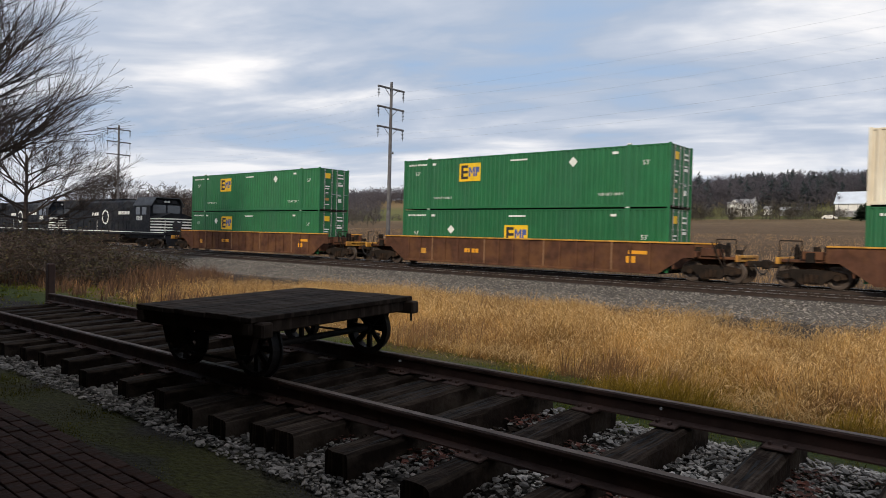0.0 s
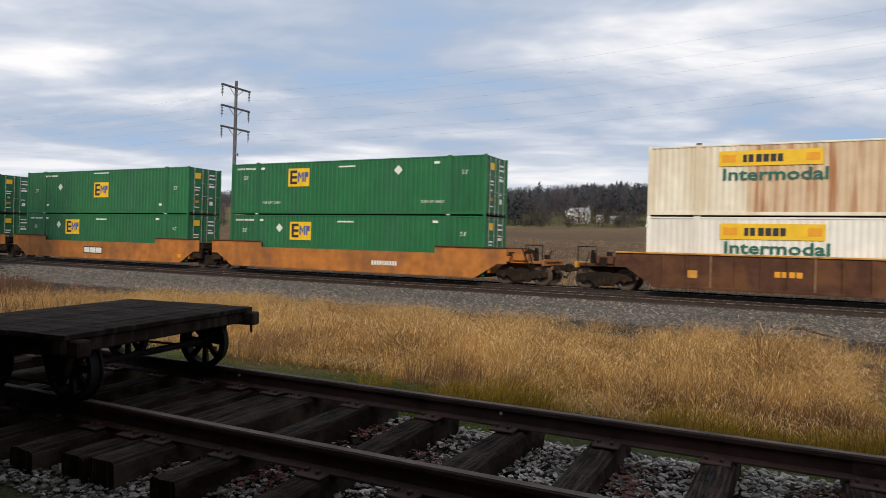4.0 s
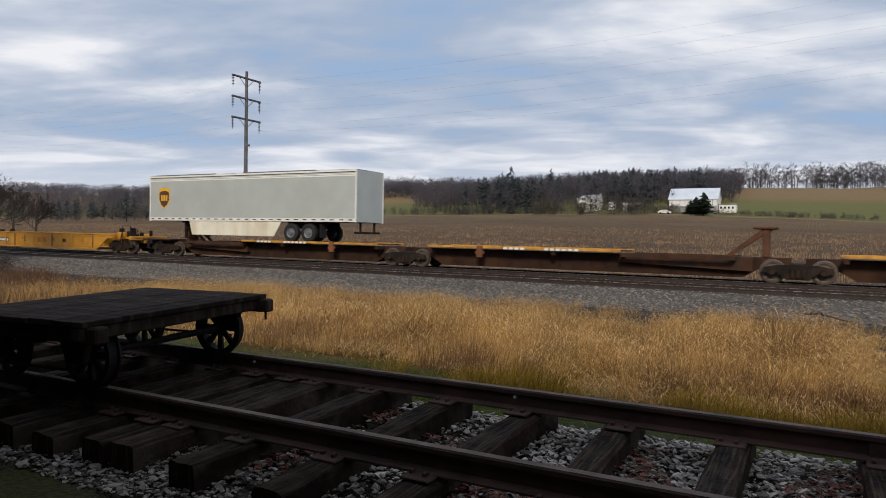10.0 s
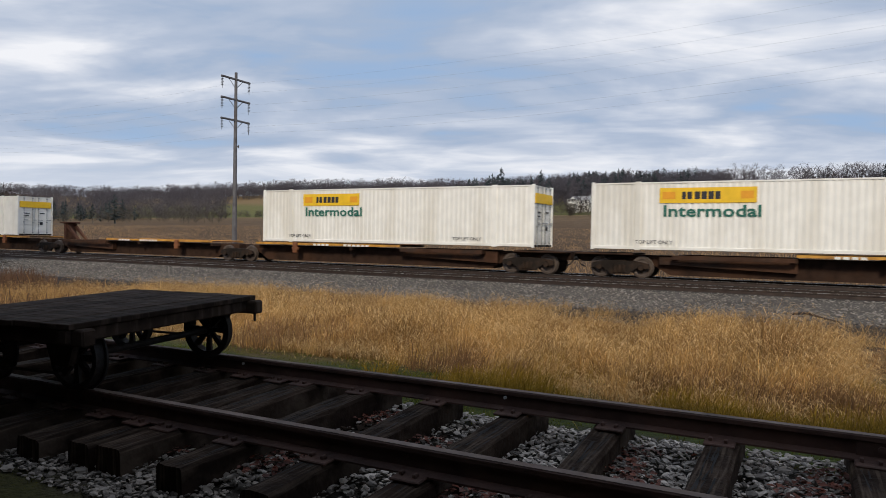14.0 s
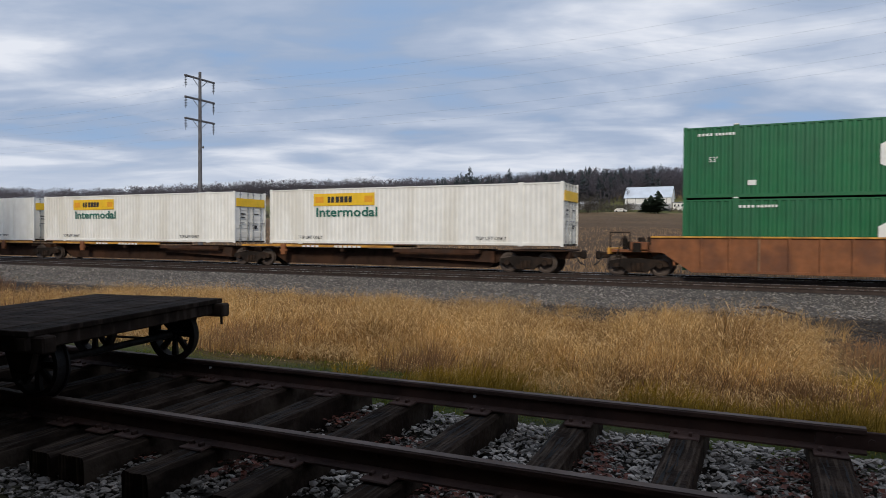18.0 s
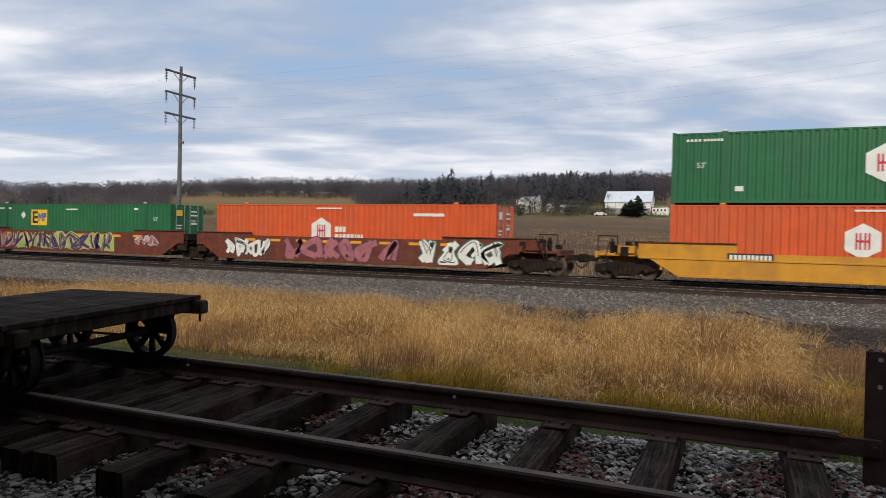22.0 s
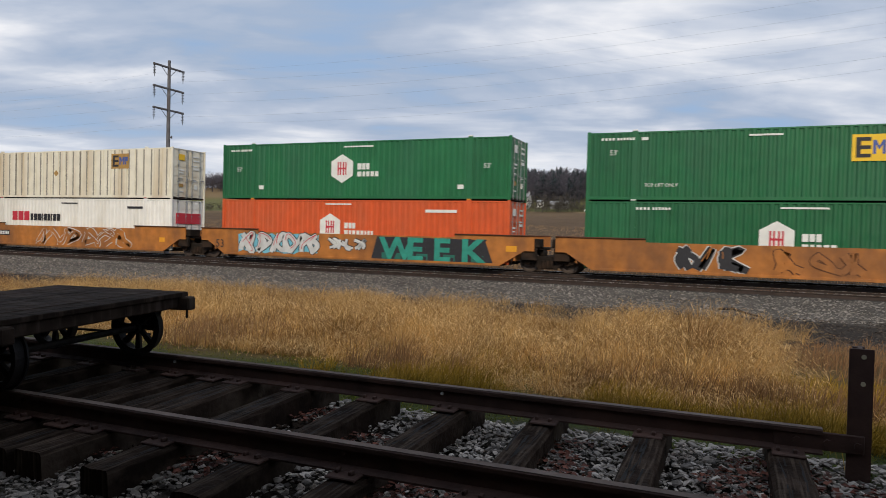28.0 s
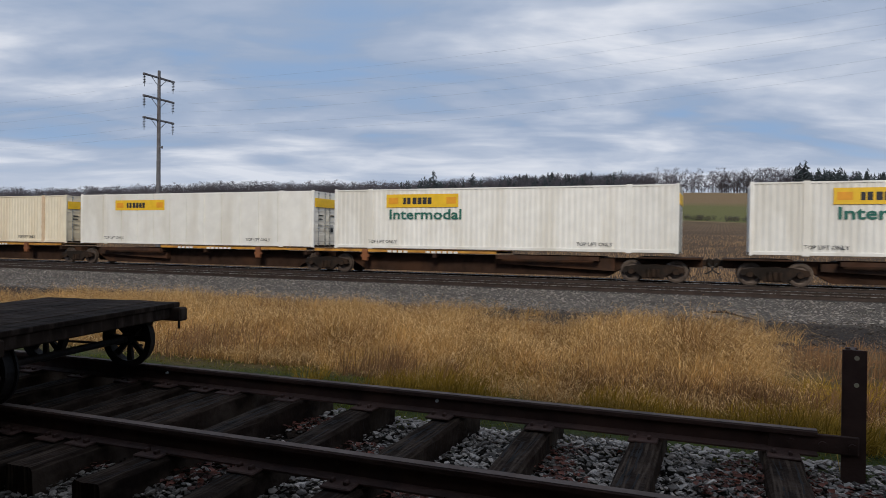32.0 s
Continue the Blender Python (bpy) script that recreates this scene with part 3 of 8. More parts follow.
def make_ground():
    xs = sorted({*np.arange(-60, 20.1, 1.0), *np.arange(-240, -60, 6.0), *np.arange(20, 130, 6.0), *np.arange(-1200, -240, 40.0), *np.arange(130, 900, 40.0), -4000, -2000, 1500, 2500, 4000})
    ys = sorted({*np.arange(-12, 36.1, 0.75), *[p[0] for p in PROFILE if p[0] > -50], *np.arange(36, 110, 3.0), *np.arange(110, 260, 8.0), *np.arange(260, 440, 7.0), -4000, -800, -100, -30, 480, 560, 700, 900, 1500, 2500, 4000})
    me = bpy.data.meshes.new("ground")
    nx = len(xs)
    verts = [(x, y, ground_z(x, y) + (0.02 * noise.noise((x * 1.3, y * 1.3, 0)) if y < 24 else 0.0 if y < 36 else 0.12 * noise.noise((x * 0.1, y * 0.1, 5)))) for y in ys for x in xs]
    faces = [(j * nx + i, j * nx + i + 1, (j + 1) * nx + i + 1, (j + 1) * nx + i) for j in range(len(ys) - 1) for i in range(nx - 1)]
    me.from_pydata(verts, [], faces)
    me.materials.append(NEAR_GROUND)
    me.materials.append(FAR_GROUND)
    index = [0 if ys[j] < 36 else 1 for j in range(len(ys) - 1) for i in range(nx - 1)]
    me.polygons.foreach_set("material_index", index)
    me.polygons.foreach_set("use_smooth", [True] * len(faces))
    tagged(new("ground", me), "rough ground of turf, cinders, gravel and a harvested corn field", kind="structure")


make_ground()


# ---------------------------------------------------------------- tracks
def rail_section(y, top, h=0.15, head=0.068, foot=0.13):
    a, b = head / 2, foot / 2
    return [(y - b, top - h), (y + b, top - h), (y + b, top - h + 0.012), (y + 0.012, top - h + 0.03), (y + 0.01, top - 0.045), (y + a, top - 0.035), (y + a, top - 0.008),
            (y + a - 0.01, top), (y - a + 0.01, top), (y - a, top - 0.008), (y - a, top - 0.035), (y - 0.01, top - 0.045), (y - 0.012, top - h + 0.03), (y - b, top - h + 0.012)]


def main_line(yc):
    """Two rails and their ties, from far left to far behind the train."""
    tr = tagged(new("railway_track"), "main line track of used steel rails on dark ties", "railway track", "main line tracks")
    tr.matrix_basis = pose(0, yc, RAIL_Z, 0, math.degrees(math.atan(GRADE)), 0)
    for s in (-0.753, 0.753):
        r = part("rail", Mesh().loft(rail_section(s, 0.0, 0.17), -420, 760), MAIN_RAIL, tr)
        part("rail_head", Mesh().box(-420, 760, s - 0.034, s + 0.034, -0.002, 0.004), RAIL_TOP, r, "rail head polished by wheels")
    m = Mesh()
    rnd = random.Random(5)
    kinds = [Mesh().box(0, 0.23 + 0.01 * k, -1.3 + 0.03 * k, 1.3 - 0.02 * k, -0.33, -0.165 + 0.006 * k, 0.012).mesh("tie") for k in range(3)]
    for i in range(420):
        x = -150 + i * 0.53 + rnd.uniform(-0.03, 0.03)
        if -112 < x < 40:
            part("tie", kinds[rnd.randrange(3)], MAIN_TIE, tr, at=(x, rnd.uniform(-0.05, 0.05), rnd.uniform(-0.01, 0.006)))
        else:
            m.box(x, x + 0.23, -1.3 + rnd.uniform(-0.05, 0.05), 1.3 + rnd.uniform(-0.05, 0.05), -0.33, -0.16 + rnd.uniform(-0.012, 0.012))
    part("further_ties", m, MAIN_TIE, tr, "far row of dark timber ties", kind="stuff")
    return tr


main_line(TRAIN_Y)
main_line(NEAR_Y)

# ---------------------------------------------------------------- containers
LEN, WID, HGT = 16.154, 2.591, 2.896
HALF = WID / 2
LIFT = 1.98                        # lifting posts stand this far in from either end
BOX_CACHE = {}


def cached(key, make):
    if key not in BOX_CACHE:
        BOX_CACHE[key] = make()
    return BOX_CACHE[key]


def ribbed_sheet(x0, x1, z0, z1, y, out, pitch=0.285, depth=0.036, style="wave"):
    """Pressed steel wall: upright corrugations, or flat panels with narrow ribs."""
    m = Mesh()
    n = max(1, round((x1 - x0) / pitch))
    w = (x1 - x0) / n
    prof = []
    for i in range(n):
        a = x0 + i * w
        if style == "wave":
            prof += [(a, 0), (a + w * 0.34, 0), (a + w * 0.5, depth), (a + w * 0.84, depth)]
        else:
            prof += [(a, depth), (a + w - 0.09, depth), (a + w - 0.085, 0), (a + w - 0.005, 0)]
    prof.append((x1, 0 if style == "wave" else depth))
    v = [(x, y - out * d, z) for z in (z0, z1) for x, d in prof]
    k = len(prof)
    m.add(v, [(i, i + 1, k + i + 1, k + i) for i in range(k - 1)])
    return m


def make_container(name, label, paint, style="wave", marks=(), rib_paint=None, pitch=0.285, post_paint=None, cap=None, patch=None):
    """A 53-foot container; its foot is at z = 0, its front end at x = 0, its centre line at y = 0."""
    c = thing(name, label, "container", "containers on the train")
    for side, out in ((-HALF + 0.04, 1), (HALF - 0.04, -1)):
        panels = [(0.14, LIFT - 0.12, paint), (LIFT + 0.12, LEN - LIFT - 0.12, paint), (LEN - LIFT + 0.12, LEN - 0.14, paint)]
        if patch:
            panels[1:2] = [(LIFT + 0.12, patch[0], paint), (patch[0], patch[1], patch[2]), (patch[1], LEN - LIFT - 0.12, paint)]
        for k, (a, b, skin) in enumerate(panels):
            key = ("side", out, k, style, pitch, skin.name, bool(patch))
            me = cached(key, lambda: ribbed_sheet(a, b, 0.16, HGT - 0.10, side, out, pitch, 0.040 if pitch > 0.26 else 0.022, style).mesh("side_panel"))
            part("side_panel", me, skin, c)
        for x in (LIFT, LEN - LIFT):
            me = cached(("post", x, out, (post_paint or paint).name), lambda: Mesh().box(x - 0.12, x + 0.12, side - 0.045, side + 0.045, 0.0, HGT, 0.012).mesh("lifting_post"))
            part("lifting_post", me, post_paint or paint, c)
            me = cached(("cast", x, out, (PAINT_W if cap is None else cap).name), lambda: Mesh().box(x - 0.10, x + 0.10, side - 0.05, side + 0.05, HGT - 0.002, HGT + 0.055, 0.01).mesh("corner_casting"))
            part("corner_casting", me, PAINT_W if cap is None else cap, c)
        for x in (0.07, LEN - 0.07):
            me = cached(("corner", x, out, paint.name), lambda: Mesh().box(x - 0.07, x + 0.07, side - 0.045, side + 0.045, 0.0, HGT, 0.012).mesh("corner_post"))
            part("corner_post", me, paint, c)
        me = cached(("top", out, paint.name), lambda: Mesh().box(0.14, LEN - 0.14, side - 0.042, side + 0.03, HGT - 0.11, HGT - 0.04, 0.01).mesh("top_rail"))
        part("top_rail", me, paint, c)
        me = cached(("bottom", out, paint.name), lambda: Mesh().box(0.14, LEN - 0.14, side - 0.042, side + 0.03, 0.035, 0.17, 0.01).mesh("bottom_rail"))
        part("bottom_rail", me, paint, c)
    part("roof", cached(("roof", paint.name), lambda: Mesh().box(0.02, LEN - 0.02, -HALF + 0.06, HALF - 0.06, HGT - 0.08, HGT - 0.045, 0.01).mesh("roof")), paint, c)
    part("floor", cached(("floor",), lambda: Mesh().box(0.02, LEN - 0.02, -HALF + 0.07, HALF - 0.07, 0.03, 0.12).mesh("floor")), GRIME, c)

    def front_wall():
        m = Mesh()
        for i in range(9):
            y = -1.18 + i * 0.262
            m.box(0.02, 0.06 + 0.02 * (i % 2), y, y + 0.25, 0.12, HGT - 0.06)
        return m.mesh("front_wall")
    part("front_wall", cached(("front", paint.name), front_wall), paint, c)
    # doors at the rear end, with their locking rods
    for s in (-1, 1):
        def door():
            y0, y1 = sorted((0.012 * s, 1.19 * s))
            m = Mesh().box(LEN - 0.09, LEN - 0.05, y0, y1, 0.12, HGT - 0.08, 0.01)
            for k in range(5):
                m.box(LEN - 0.055, LEN - 0.035, y0 + 0.05, y1 - 0.05, 0.30 + k * 0.51, 0.66 + k * 0.51, 0.008)
            return m.mesh("door")
        d = part("door", cached(("door", s, paint.name), door), paint, c)
        for y in (0.22, 0.85):
            def rod():
                m = Mesh().tube((LEN - 0.005, y * s, 0.06), (LEN - 0.005, y * s, HGT - 0.05), 0.019, n=6)
                for z in (0.18, 0.95, 1.9, 2.7):
                    m.box(LEN - 0.03, LEN + 0.02, y * s - 0.05, y * s + 0.05, z, z + 0.06)
                return m.box(LEN, LEN + 0.03, y * s - 0.03, y * s + 0.30, 1.12, 1.16).mesh("lock_rod")
            part("lock_rod", cached(("rod", y, s), rod), ROD, d, "galvanised locking rod")
    if rib_paint:
        for i in range(28):
            x = 0.42 + i * (LEN - 0.84) / 27
            part("panel_strip", cached(("strip", i, rib_paint.name), lambda: Mesh().box(x - 0.045, x + 0.045, -HALF - 0.006, -HALF + 0.01, 0.17, HGT - 0.11).mesh("panel_strip")), rib_paint, c)
    for mark in marks:
        mark(c)
    return c


ROD = mat("galvanised_steel", (0.32, 0.33, 0.33), 0.5, 0.5, var=0.15, bump=0.05)
FACE = -HALF - 0.008               # where paint lies on the near side


def mark_number(paint=PAINT_W, x=0.45, z=2.52):
    return lambda c: part("number", cached(("num", paint.name, x, z), lambda: bars((0.10, 0.10, 0.10, 0.10), x, z, 0.10, FACE).add(bars((0.09,) * 6, x + 0.65, z, 0.10, FACE, 0.035).v, bars((0.09,) * 6, x + 0.65, z, 0.10, FACE, 0.035).f).mesh("number")), paint, c, "row of painted serial marks")


def mark_text(body, x, z, h, paint=PAINT_W, wide=1.0):
    return lambda c: lettering("lettering", body, h, paint, c, x, FACE, z, wide=wide)


def mark_bar(x, z, w, h, paint=PAINT_W):
    return lambda c: part("stencil", cached(("bar", x, z, w, h, paint.name), lambda: Mesh().box(x, x + w, FACE - 0.004, FACE + 0.004, z, z + h).mesh("stencil")), paint, c)


def mark_diamond(x, z, r=0.2, paint=PAINT_W):
    return lambda c: part("placard", cached(("dia", x, z, r, paint.name), lambda: Mesh().slab([(x - r, z), (x, z - r), (x + r, z), (x, z + r)], FACE - 0.004, FACE + 0.004).mesh("placard")), paint, c, "diamond-shaped white placard")


def mark_square(x, z, ground=PAINT_Y, w=1.46, h=0.99):
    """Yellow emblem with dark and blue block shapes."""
    def put(c):
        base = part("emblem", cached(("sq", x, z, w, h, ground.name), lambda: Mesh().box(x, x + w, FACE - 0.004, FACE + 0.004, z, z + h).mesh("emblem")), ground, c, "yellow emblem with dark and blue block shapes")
        a, q, y0, y1 = w / 10, h / 10, FACE - 0.009, FACE - 0.003
        m = Mesh().box(x + a * 0.9, x + a * 1.95, y0 + 0.001, y1, z + q * 1.3, z + q * 8.9)
        for k in (1.3, 4.4, 7.5):
            m.box(x + a * 1.9, x + a * 4.2, y0, y1, z + q * k, z + q * (k + 1.4))
        part("emblem_shape", m, PAINT_K, base)
        m = Mesh()
        m.slab([(x + a * e, z + q * g) for e, g in ((4.6, 2.6), (5.3, 2.6), (5.3, 6), (6.0, 4), (6.7, 6), (6.7, 2.6), (7.4, 2.6), (7.4, 7.8), (6.7, 7.8), (6.0, 5.6), (5.3, 7.8), (4.6, 7.8))], y0, y1)
        m.box(x + a * 7.7, x + a * 8.4, y0, y1, z + q * 2.6, z + q * 7.8)
        m.box(x + a * 8.4, x + a * 9.4, y0, y1, z + q * 5.0, z + q * 7.8)
        part("emblem_shape", m, PAINT_B, base)
    return put


def mark_banner(x, z, w, h, word=True):
    """Yellow banner with a row of dark blocks, over a readable green word."""
    def put(c):
        base = part("banner", cached(("ban", x, z, w, h), lambda: Mesh().box(x, x + w, FACE - 0.004, FACE + 0.004, z, z + h).mesh("banner")), PAINT_Y, c, "yellow banner with a row of dark block shapes")
        k, q = h * 0.5, x + w * 0.24
        for f in (0.5, 0.6, 0.0, 0.68, 0.68, 0.68, 0.62):
            if f:
                part("banner_block", cached(("blk", q, z, k, f), lambda: Mesh().box(q, q + k * f, FACE - 0.009, FACE, z + h * 0.24, z + h * 0.24 + k).mesh("banner_block")), PAINT_K, base)
            q += k * (f + 0.16)
        part("banner_patch", cached(("pat", x, z, w, h), lambda: Mesh().box(x + w * 0.03, x + w * 0.17, FACE - 0.008, FACE, z + h * 0.25, z + h * 0.75).box(x + w * 0.84, x + w * 0.97, FACE - 0.008, FACE, z + h * 0.25, z + h * 0.75).mesh("banner_patch")), PAINT_O, base)
        if word:
            lettering("lettering", "Intermodal", 0.45, PAINT_G, c, x + 0.12, FACE, z - 0.55, wide=1.30, bold=0.014)
    return put


def mark_hexagon(x, z, r, words=True, long=False):
    """White hexagon with a red bar figure, and two rows of white bars for the firm's words."""
    def put(c):
        y0, y1 = FACE - 0.004, FACE + 0.004
        w = r * 0.87
        base = part("emblem", cached(("hex", x, z, r), lambda: Mesh().slab([(x - w, z - r / 2), (x, z - r), (x + w, z - r / 2), (x + w, z + r / 2), (x, z + r), (x - w, z + r / 2)], y0, y1).mesh("emblem")), PAINT_W, c, "white hexagon emblem with red bars")
        def figure():
            m, a = Mesh(), r / 10
            for k in (-3.6, -1.7, 0.7, 2.6):
                m.box(x + a * k, x + a * (k + 1.0), y0 - 0.005, y1 - 0.007, z - a * 4.6, z + a * 4.6)
            m.box(x - a * 3.6, x + a * 3.6, y0 - 0.006, y1 - 0.007, z - a * 0.6, z + a * 0.6)
            return m.mesh("emblem_shape")
        part("emblem_shape", cached(("fig", x, z, r), figure), PAINT_R, base)
        if words:
            def wordbars():
                k = r * 0.42
                m = bars((k * 0.72, k * 0.6, k * 0.6), x + w * 1.42, z - 0.06, k, FACE, k * 0.14)
                o = bars((k * 0.75, k * 0.45, k * 0.6, k * 0.6, k * 0.6) + ((k * 0.3, k * 0.5, k * 0.4) if long else ()), x + w * 1.42, z - k - 0.10, k * 0.8, FACE, k * 0.22)
                return m.add(o.v, o.f).mesh("name_bars")
            part("name_bars", cached(("nb", x, z, r, long), wordbars), PAINT_W, c, "white bars in place of a firm's name")
    return put


def mark_sizes(low=1.95, paint=PAINT_W):
    def put(c):
        for x in (0.95, LEN - 1.3):
            lettering("lettering", "53'", 0.21, paint, c, x, FACE, low)
    return put


def mark_end(kind):
    """Labels on the doors at the rear end."""
    def put(c):
        x = LEN + 0.024
        if kind == "banner":
            m = Mesh().box(LEN - 0.03, x, -1.15, 1.15, 2.05, 2.5)
            part("door_label", m, PAINT_Y, c, "yellow banner across the doors")
            for y0, z0, w, h in ((-0.8, 1.6, 0.36, 0.07), (-0.8, 1.42, 0.3, 0.06), (0.34, 1.62, 0.32, 0.06), (0.34, 0.8, 0.2, 0.2)):
                part("door_label", Mesh().box(LEN - 0.03, LEN + 0.004, y0, y0 + w, z0, z0 + h), PAINT_K, c)
            return
        for y0, z0, w, h, p in ((-0.80, 2.2, 0.42, 0.34, PAINT_Y if kind == "emp" else PAINT_W), (-0.80, 1.62, 0.40, 0.07, PAINT_W), (-0.80, 1.46, 0.34, 0.06, PAINT_W), (0.32, 2.45, 0.42, 0.08, PAINT_W), (0.32, 2.22, 0.46, 0.09, PAINT_W), (-0.72, 1.2, 0.2, 0.05, PAINT_W), (0.30, 1.05, 0.3, 0.05, PAINT_W),
                                (0.32, 1.72, 0.42, 0.13, PAINT_W), (0.38, 0.62, 0.24, 0.24, PAINT_W), (-0.78, 0.7, 0.30, 0.18, PAINT_DULL), (0.34, 1.92, 0.3, 0.06, PAINT_W), (-0.8, 0.42, 0.34, 0.05, PAINT_W)):
            part("door_label", cached(("dl", y0, z0, p.name), lambda: Mesh().box(LEN - 0.03, x - 0.02, y0, y0 + w, z0, z0 + h).mesh("door_label")), p, c)
    return put


BOX = {}


def build_containers():
    lift = [mark_text("TOP LIFT ONLY", 2.4, 0.58, 0.13), mark_text("TOP LIFT ONLY", 12.65, 0.58, 0.13)]
    small = [mark_bar(2.25, 2.5, 0.26, 0.12), mark_bar(13.35, 2.5, 0.3, 0.12)]
    top = [mark_number(), mark_bar(7.6, 2.48, 1.05, 0.08)] + small
    e = [mark_end("emp")]
    jb = [mark_text("TOP LIFT ONLY", 1.9, 0.28, 0.15, PAINT_K), mark_text("TOP LIFT ONLY", 12.0, 0.28, 0.15, PAINT_K), mark_end("banner")]
    B = BOX
    B["emp_hi"] = make_container("container", "green corrugated steel container with a yellow emblem near its front", GREEN, marks=top + lift + e + [mark_sizes(), mark_square(4.22, 1.52), mark_diamond(11.3, 2.25, 0.25)])
    B["emp_lo"] = make_container("container", "green corrugated steel container with a central yellow emblem", GREEN, marks=top + e + [mark_sizes(1.45), mark_square(7.34, 1.06), mark_diamond(3.72, 1.78, 0.25)], pitch=0.30)
    B["emp_lo2"] = make_container("container", "green corrugated steel container with emblem and white placard", GREEN, marks=top + e + [mark_sizes(1.88), mark_square(4.43, 1.5), mark_diamond(3.68, 2.14, 0.24)], pitch=0.30)
    B["emp_mid"] = make_container("container", "green corrugated steel container with a yellow emblem amidships", GREEN, marks=[mark_number(x=2.1), mark_sizes(1.47), mark_square(7.33, 1.06), mark_diamond(3.76, 1.8, 0.24), mark_bar(7.3, 2.62, 1.5, 0.07), mark_bar(2.3, 0.5, 0.25, 0.14), mark_bar(13.6, 0.5, 0.25, 0.14)] + e, pitch=0.30)
    B["emp_right"] = make_container("container", "green corrugated steel container with a yellow emblem near its rear", GREEN, marks=[mark_number(x=0.6), mark_sizes(1.9), mark_square(9.8, 1.5), mark_diamond(11.95, 2.1, 0.25), mark_bar(6.3, 2.55, 1.2, 0.07)] + small + lift + e, pitch=0.30)
    B["emp_plain"] = make_container("container", "green corrugated steel container with a white placard", GREEN, marks=[mark_number(x=2.3), mark_sizes(0.42), mark_diamond(3.9, 1.05, 0.26), mark_bar(7.0, 2.6, 1.2, 0.07), mark_bar(13.3, 2.45, 0.25, 0.12)] + e)
    B["emp_white"] = make_container("container", "cream corrugated container with a dulled emblem", CREAM, "wave", [mark_number(PAINT_K, 3.2), mark_square(11.7, 1.68, PAINT_DULL, 1.34, 0.84), mark_diamond(3.4, 2.0, 0.12, PAINT_K), mark_bar(7.2, 2.45, 0.5, 0.1, PAINT_DULL)], pitch=0.29)
    B["emp_pale"] = make_container("container", "off-white plate-sided container with tan posts and a dulled emblem", WHITE, "plate", [mark_number(PAINT_DULL, 3.2, 2.6), mark_square(11.2, 1.62, PAINT_DULL, 1.42, 0.92), mark_bar(0.4, 0.5, 0.3, 0.1, PAINT_K), mark_bar(6.9, 2.2, 0.14, 0.12, PAINT_DULL), mark_bar(9.2, 2.3, 0.14, 0.12, PAINT_DULL)], pitch=1.15, post_paint=YELLOWED, cap=YELLOWED)
    B["emp_strip"] = make_container("container", "green plate-sided container with pale upright strips", GREEN_DARK, "plate", [mark_square(11.14, 1.6, PAINT_PALE, 1.44, 0.9), mark_diamond(7.55, 1.63, 0.24), mark_number(x=2.4), mark_bar(7.35, 2.3, 0.42, 0.3)], rib_paint=STRIP, pitch=0.62)
    B["emp_ribbed"] = make_container("container", "grimy white ribbed container with a dulled emblem", CREAM, "plate", [mark_square(11.5, 1.72, PAINT_DULL, 1.38, 0.86), mark_bar(1.2, 2.35, 0.5, 0.15, PAINT_DULL), mark_diamond(6.9, 1.5, 0.2, PAINT_DULL)] + e, rib_paint=GREY_STRIP, pitch=0.62)
    B["jb"] = make_container("container", "white corrugated container with a yellow banner", WHITE, marks=[mark_banner(2.87, 1.98, 3.68, 0.62)] + jb, pitch=0.25, cap=PAINT_K)
    B["jb_grey"] = make_container("container", "greyed white corrugated container with a yellow banner", OFF_WHITE, marks=[mark_banner(2.87, 1.98, 3.68, 0.62)] + jb, pitch=0.25, cap=PAINT_K)
    B["jb_tint"] = make_container("container", "yellowed white container with a rust-stained post and yellow banner", YELLOWED, marks=[mark_banner(2.87, 1.98, 3.68, 0.62)] + jb, pitch=0.25, cap=PAINT_K, post_paint=RUSTY_WHITE)
    B["jb_rust"] = make_container("container", "rust-streaked white container with a yellow banner", CREAM, marks=[mark_banner(2.75, 1.98, 3.66, 0.6), mark_end("banner")], pitch=0.25, cap=PAINT_K, patch=(3.8, 11.35, RUSTY_WHITE))
    B["jb_plate"] = make_container("container", "white plate-sided container with a yellow banner", WHITE, "plate", [mark_banner(2.77, 1.93, 3.66, 0.57, False)] + jb, pitch=1.15, cap=PAINT_K)
    B["jb_cream"] = make_container("container", "stained cream plate-sided container with a yellow banner", CREAM, "plate", [mark_banner(2.58, 1.95, 3.64, 0.56, False), mark_end("banner")], pitch=1.15, cap=PAINT_K)
    hub = [mark_number(x=0.55, z=2.5), mark_bar(7.5, 2.56, 1.65, 0.07), mark_bar(2.4, 0.5, 0.3, 0.2), mark_bar(13.6, 0.5, 0.3, 0.2), mark_end("hub")]
    B["hub_hi"] = make_container("container", "green corrugated container with a white hexagon emblem", GREEN, marks=hub + [mark_sizes(1.45), mark_hexagon(7.42, 1.52, 0.71)], pitch=0.31)
    B["hub_lo"] = make_container("container", "green corrugated container with a low white hexagon emblem", GREEN, marks=[mark_number(x=2.1), mark_sizes(0.5), mark_bar(7.5, 2.6, 1.65, 0.07), mark_hexagon(7.39, 1.42, 0.71), mark_end("hub")], pitch=0.31)
    B["hub_dark"] = make_container("container", "weathered dark green container with a hexagon emblem", GREEN_DARK, marks=[mark_number(x=2.1), mark_sizes(1.15), mark_bar(6.9, 2.55, 1.5, 0.08), mark_hexagon(7.1, 1.5, 0.70), mark_end("hub")], pitch=0.31)
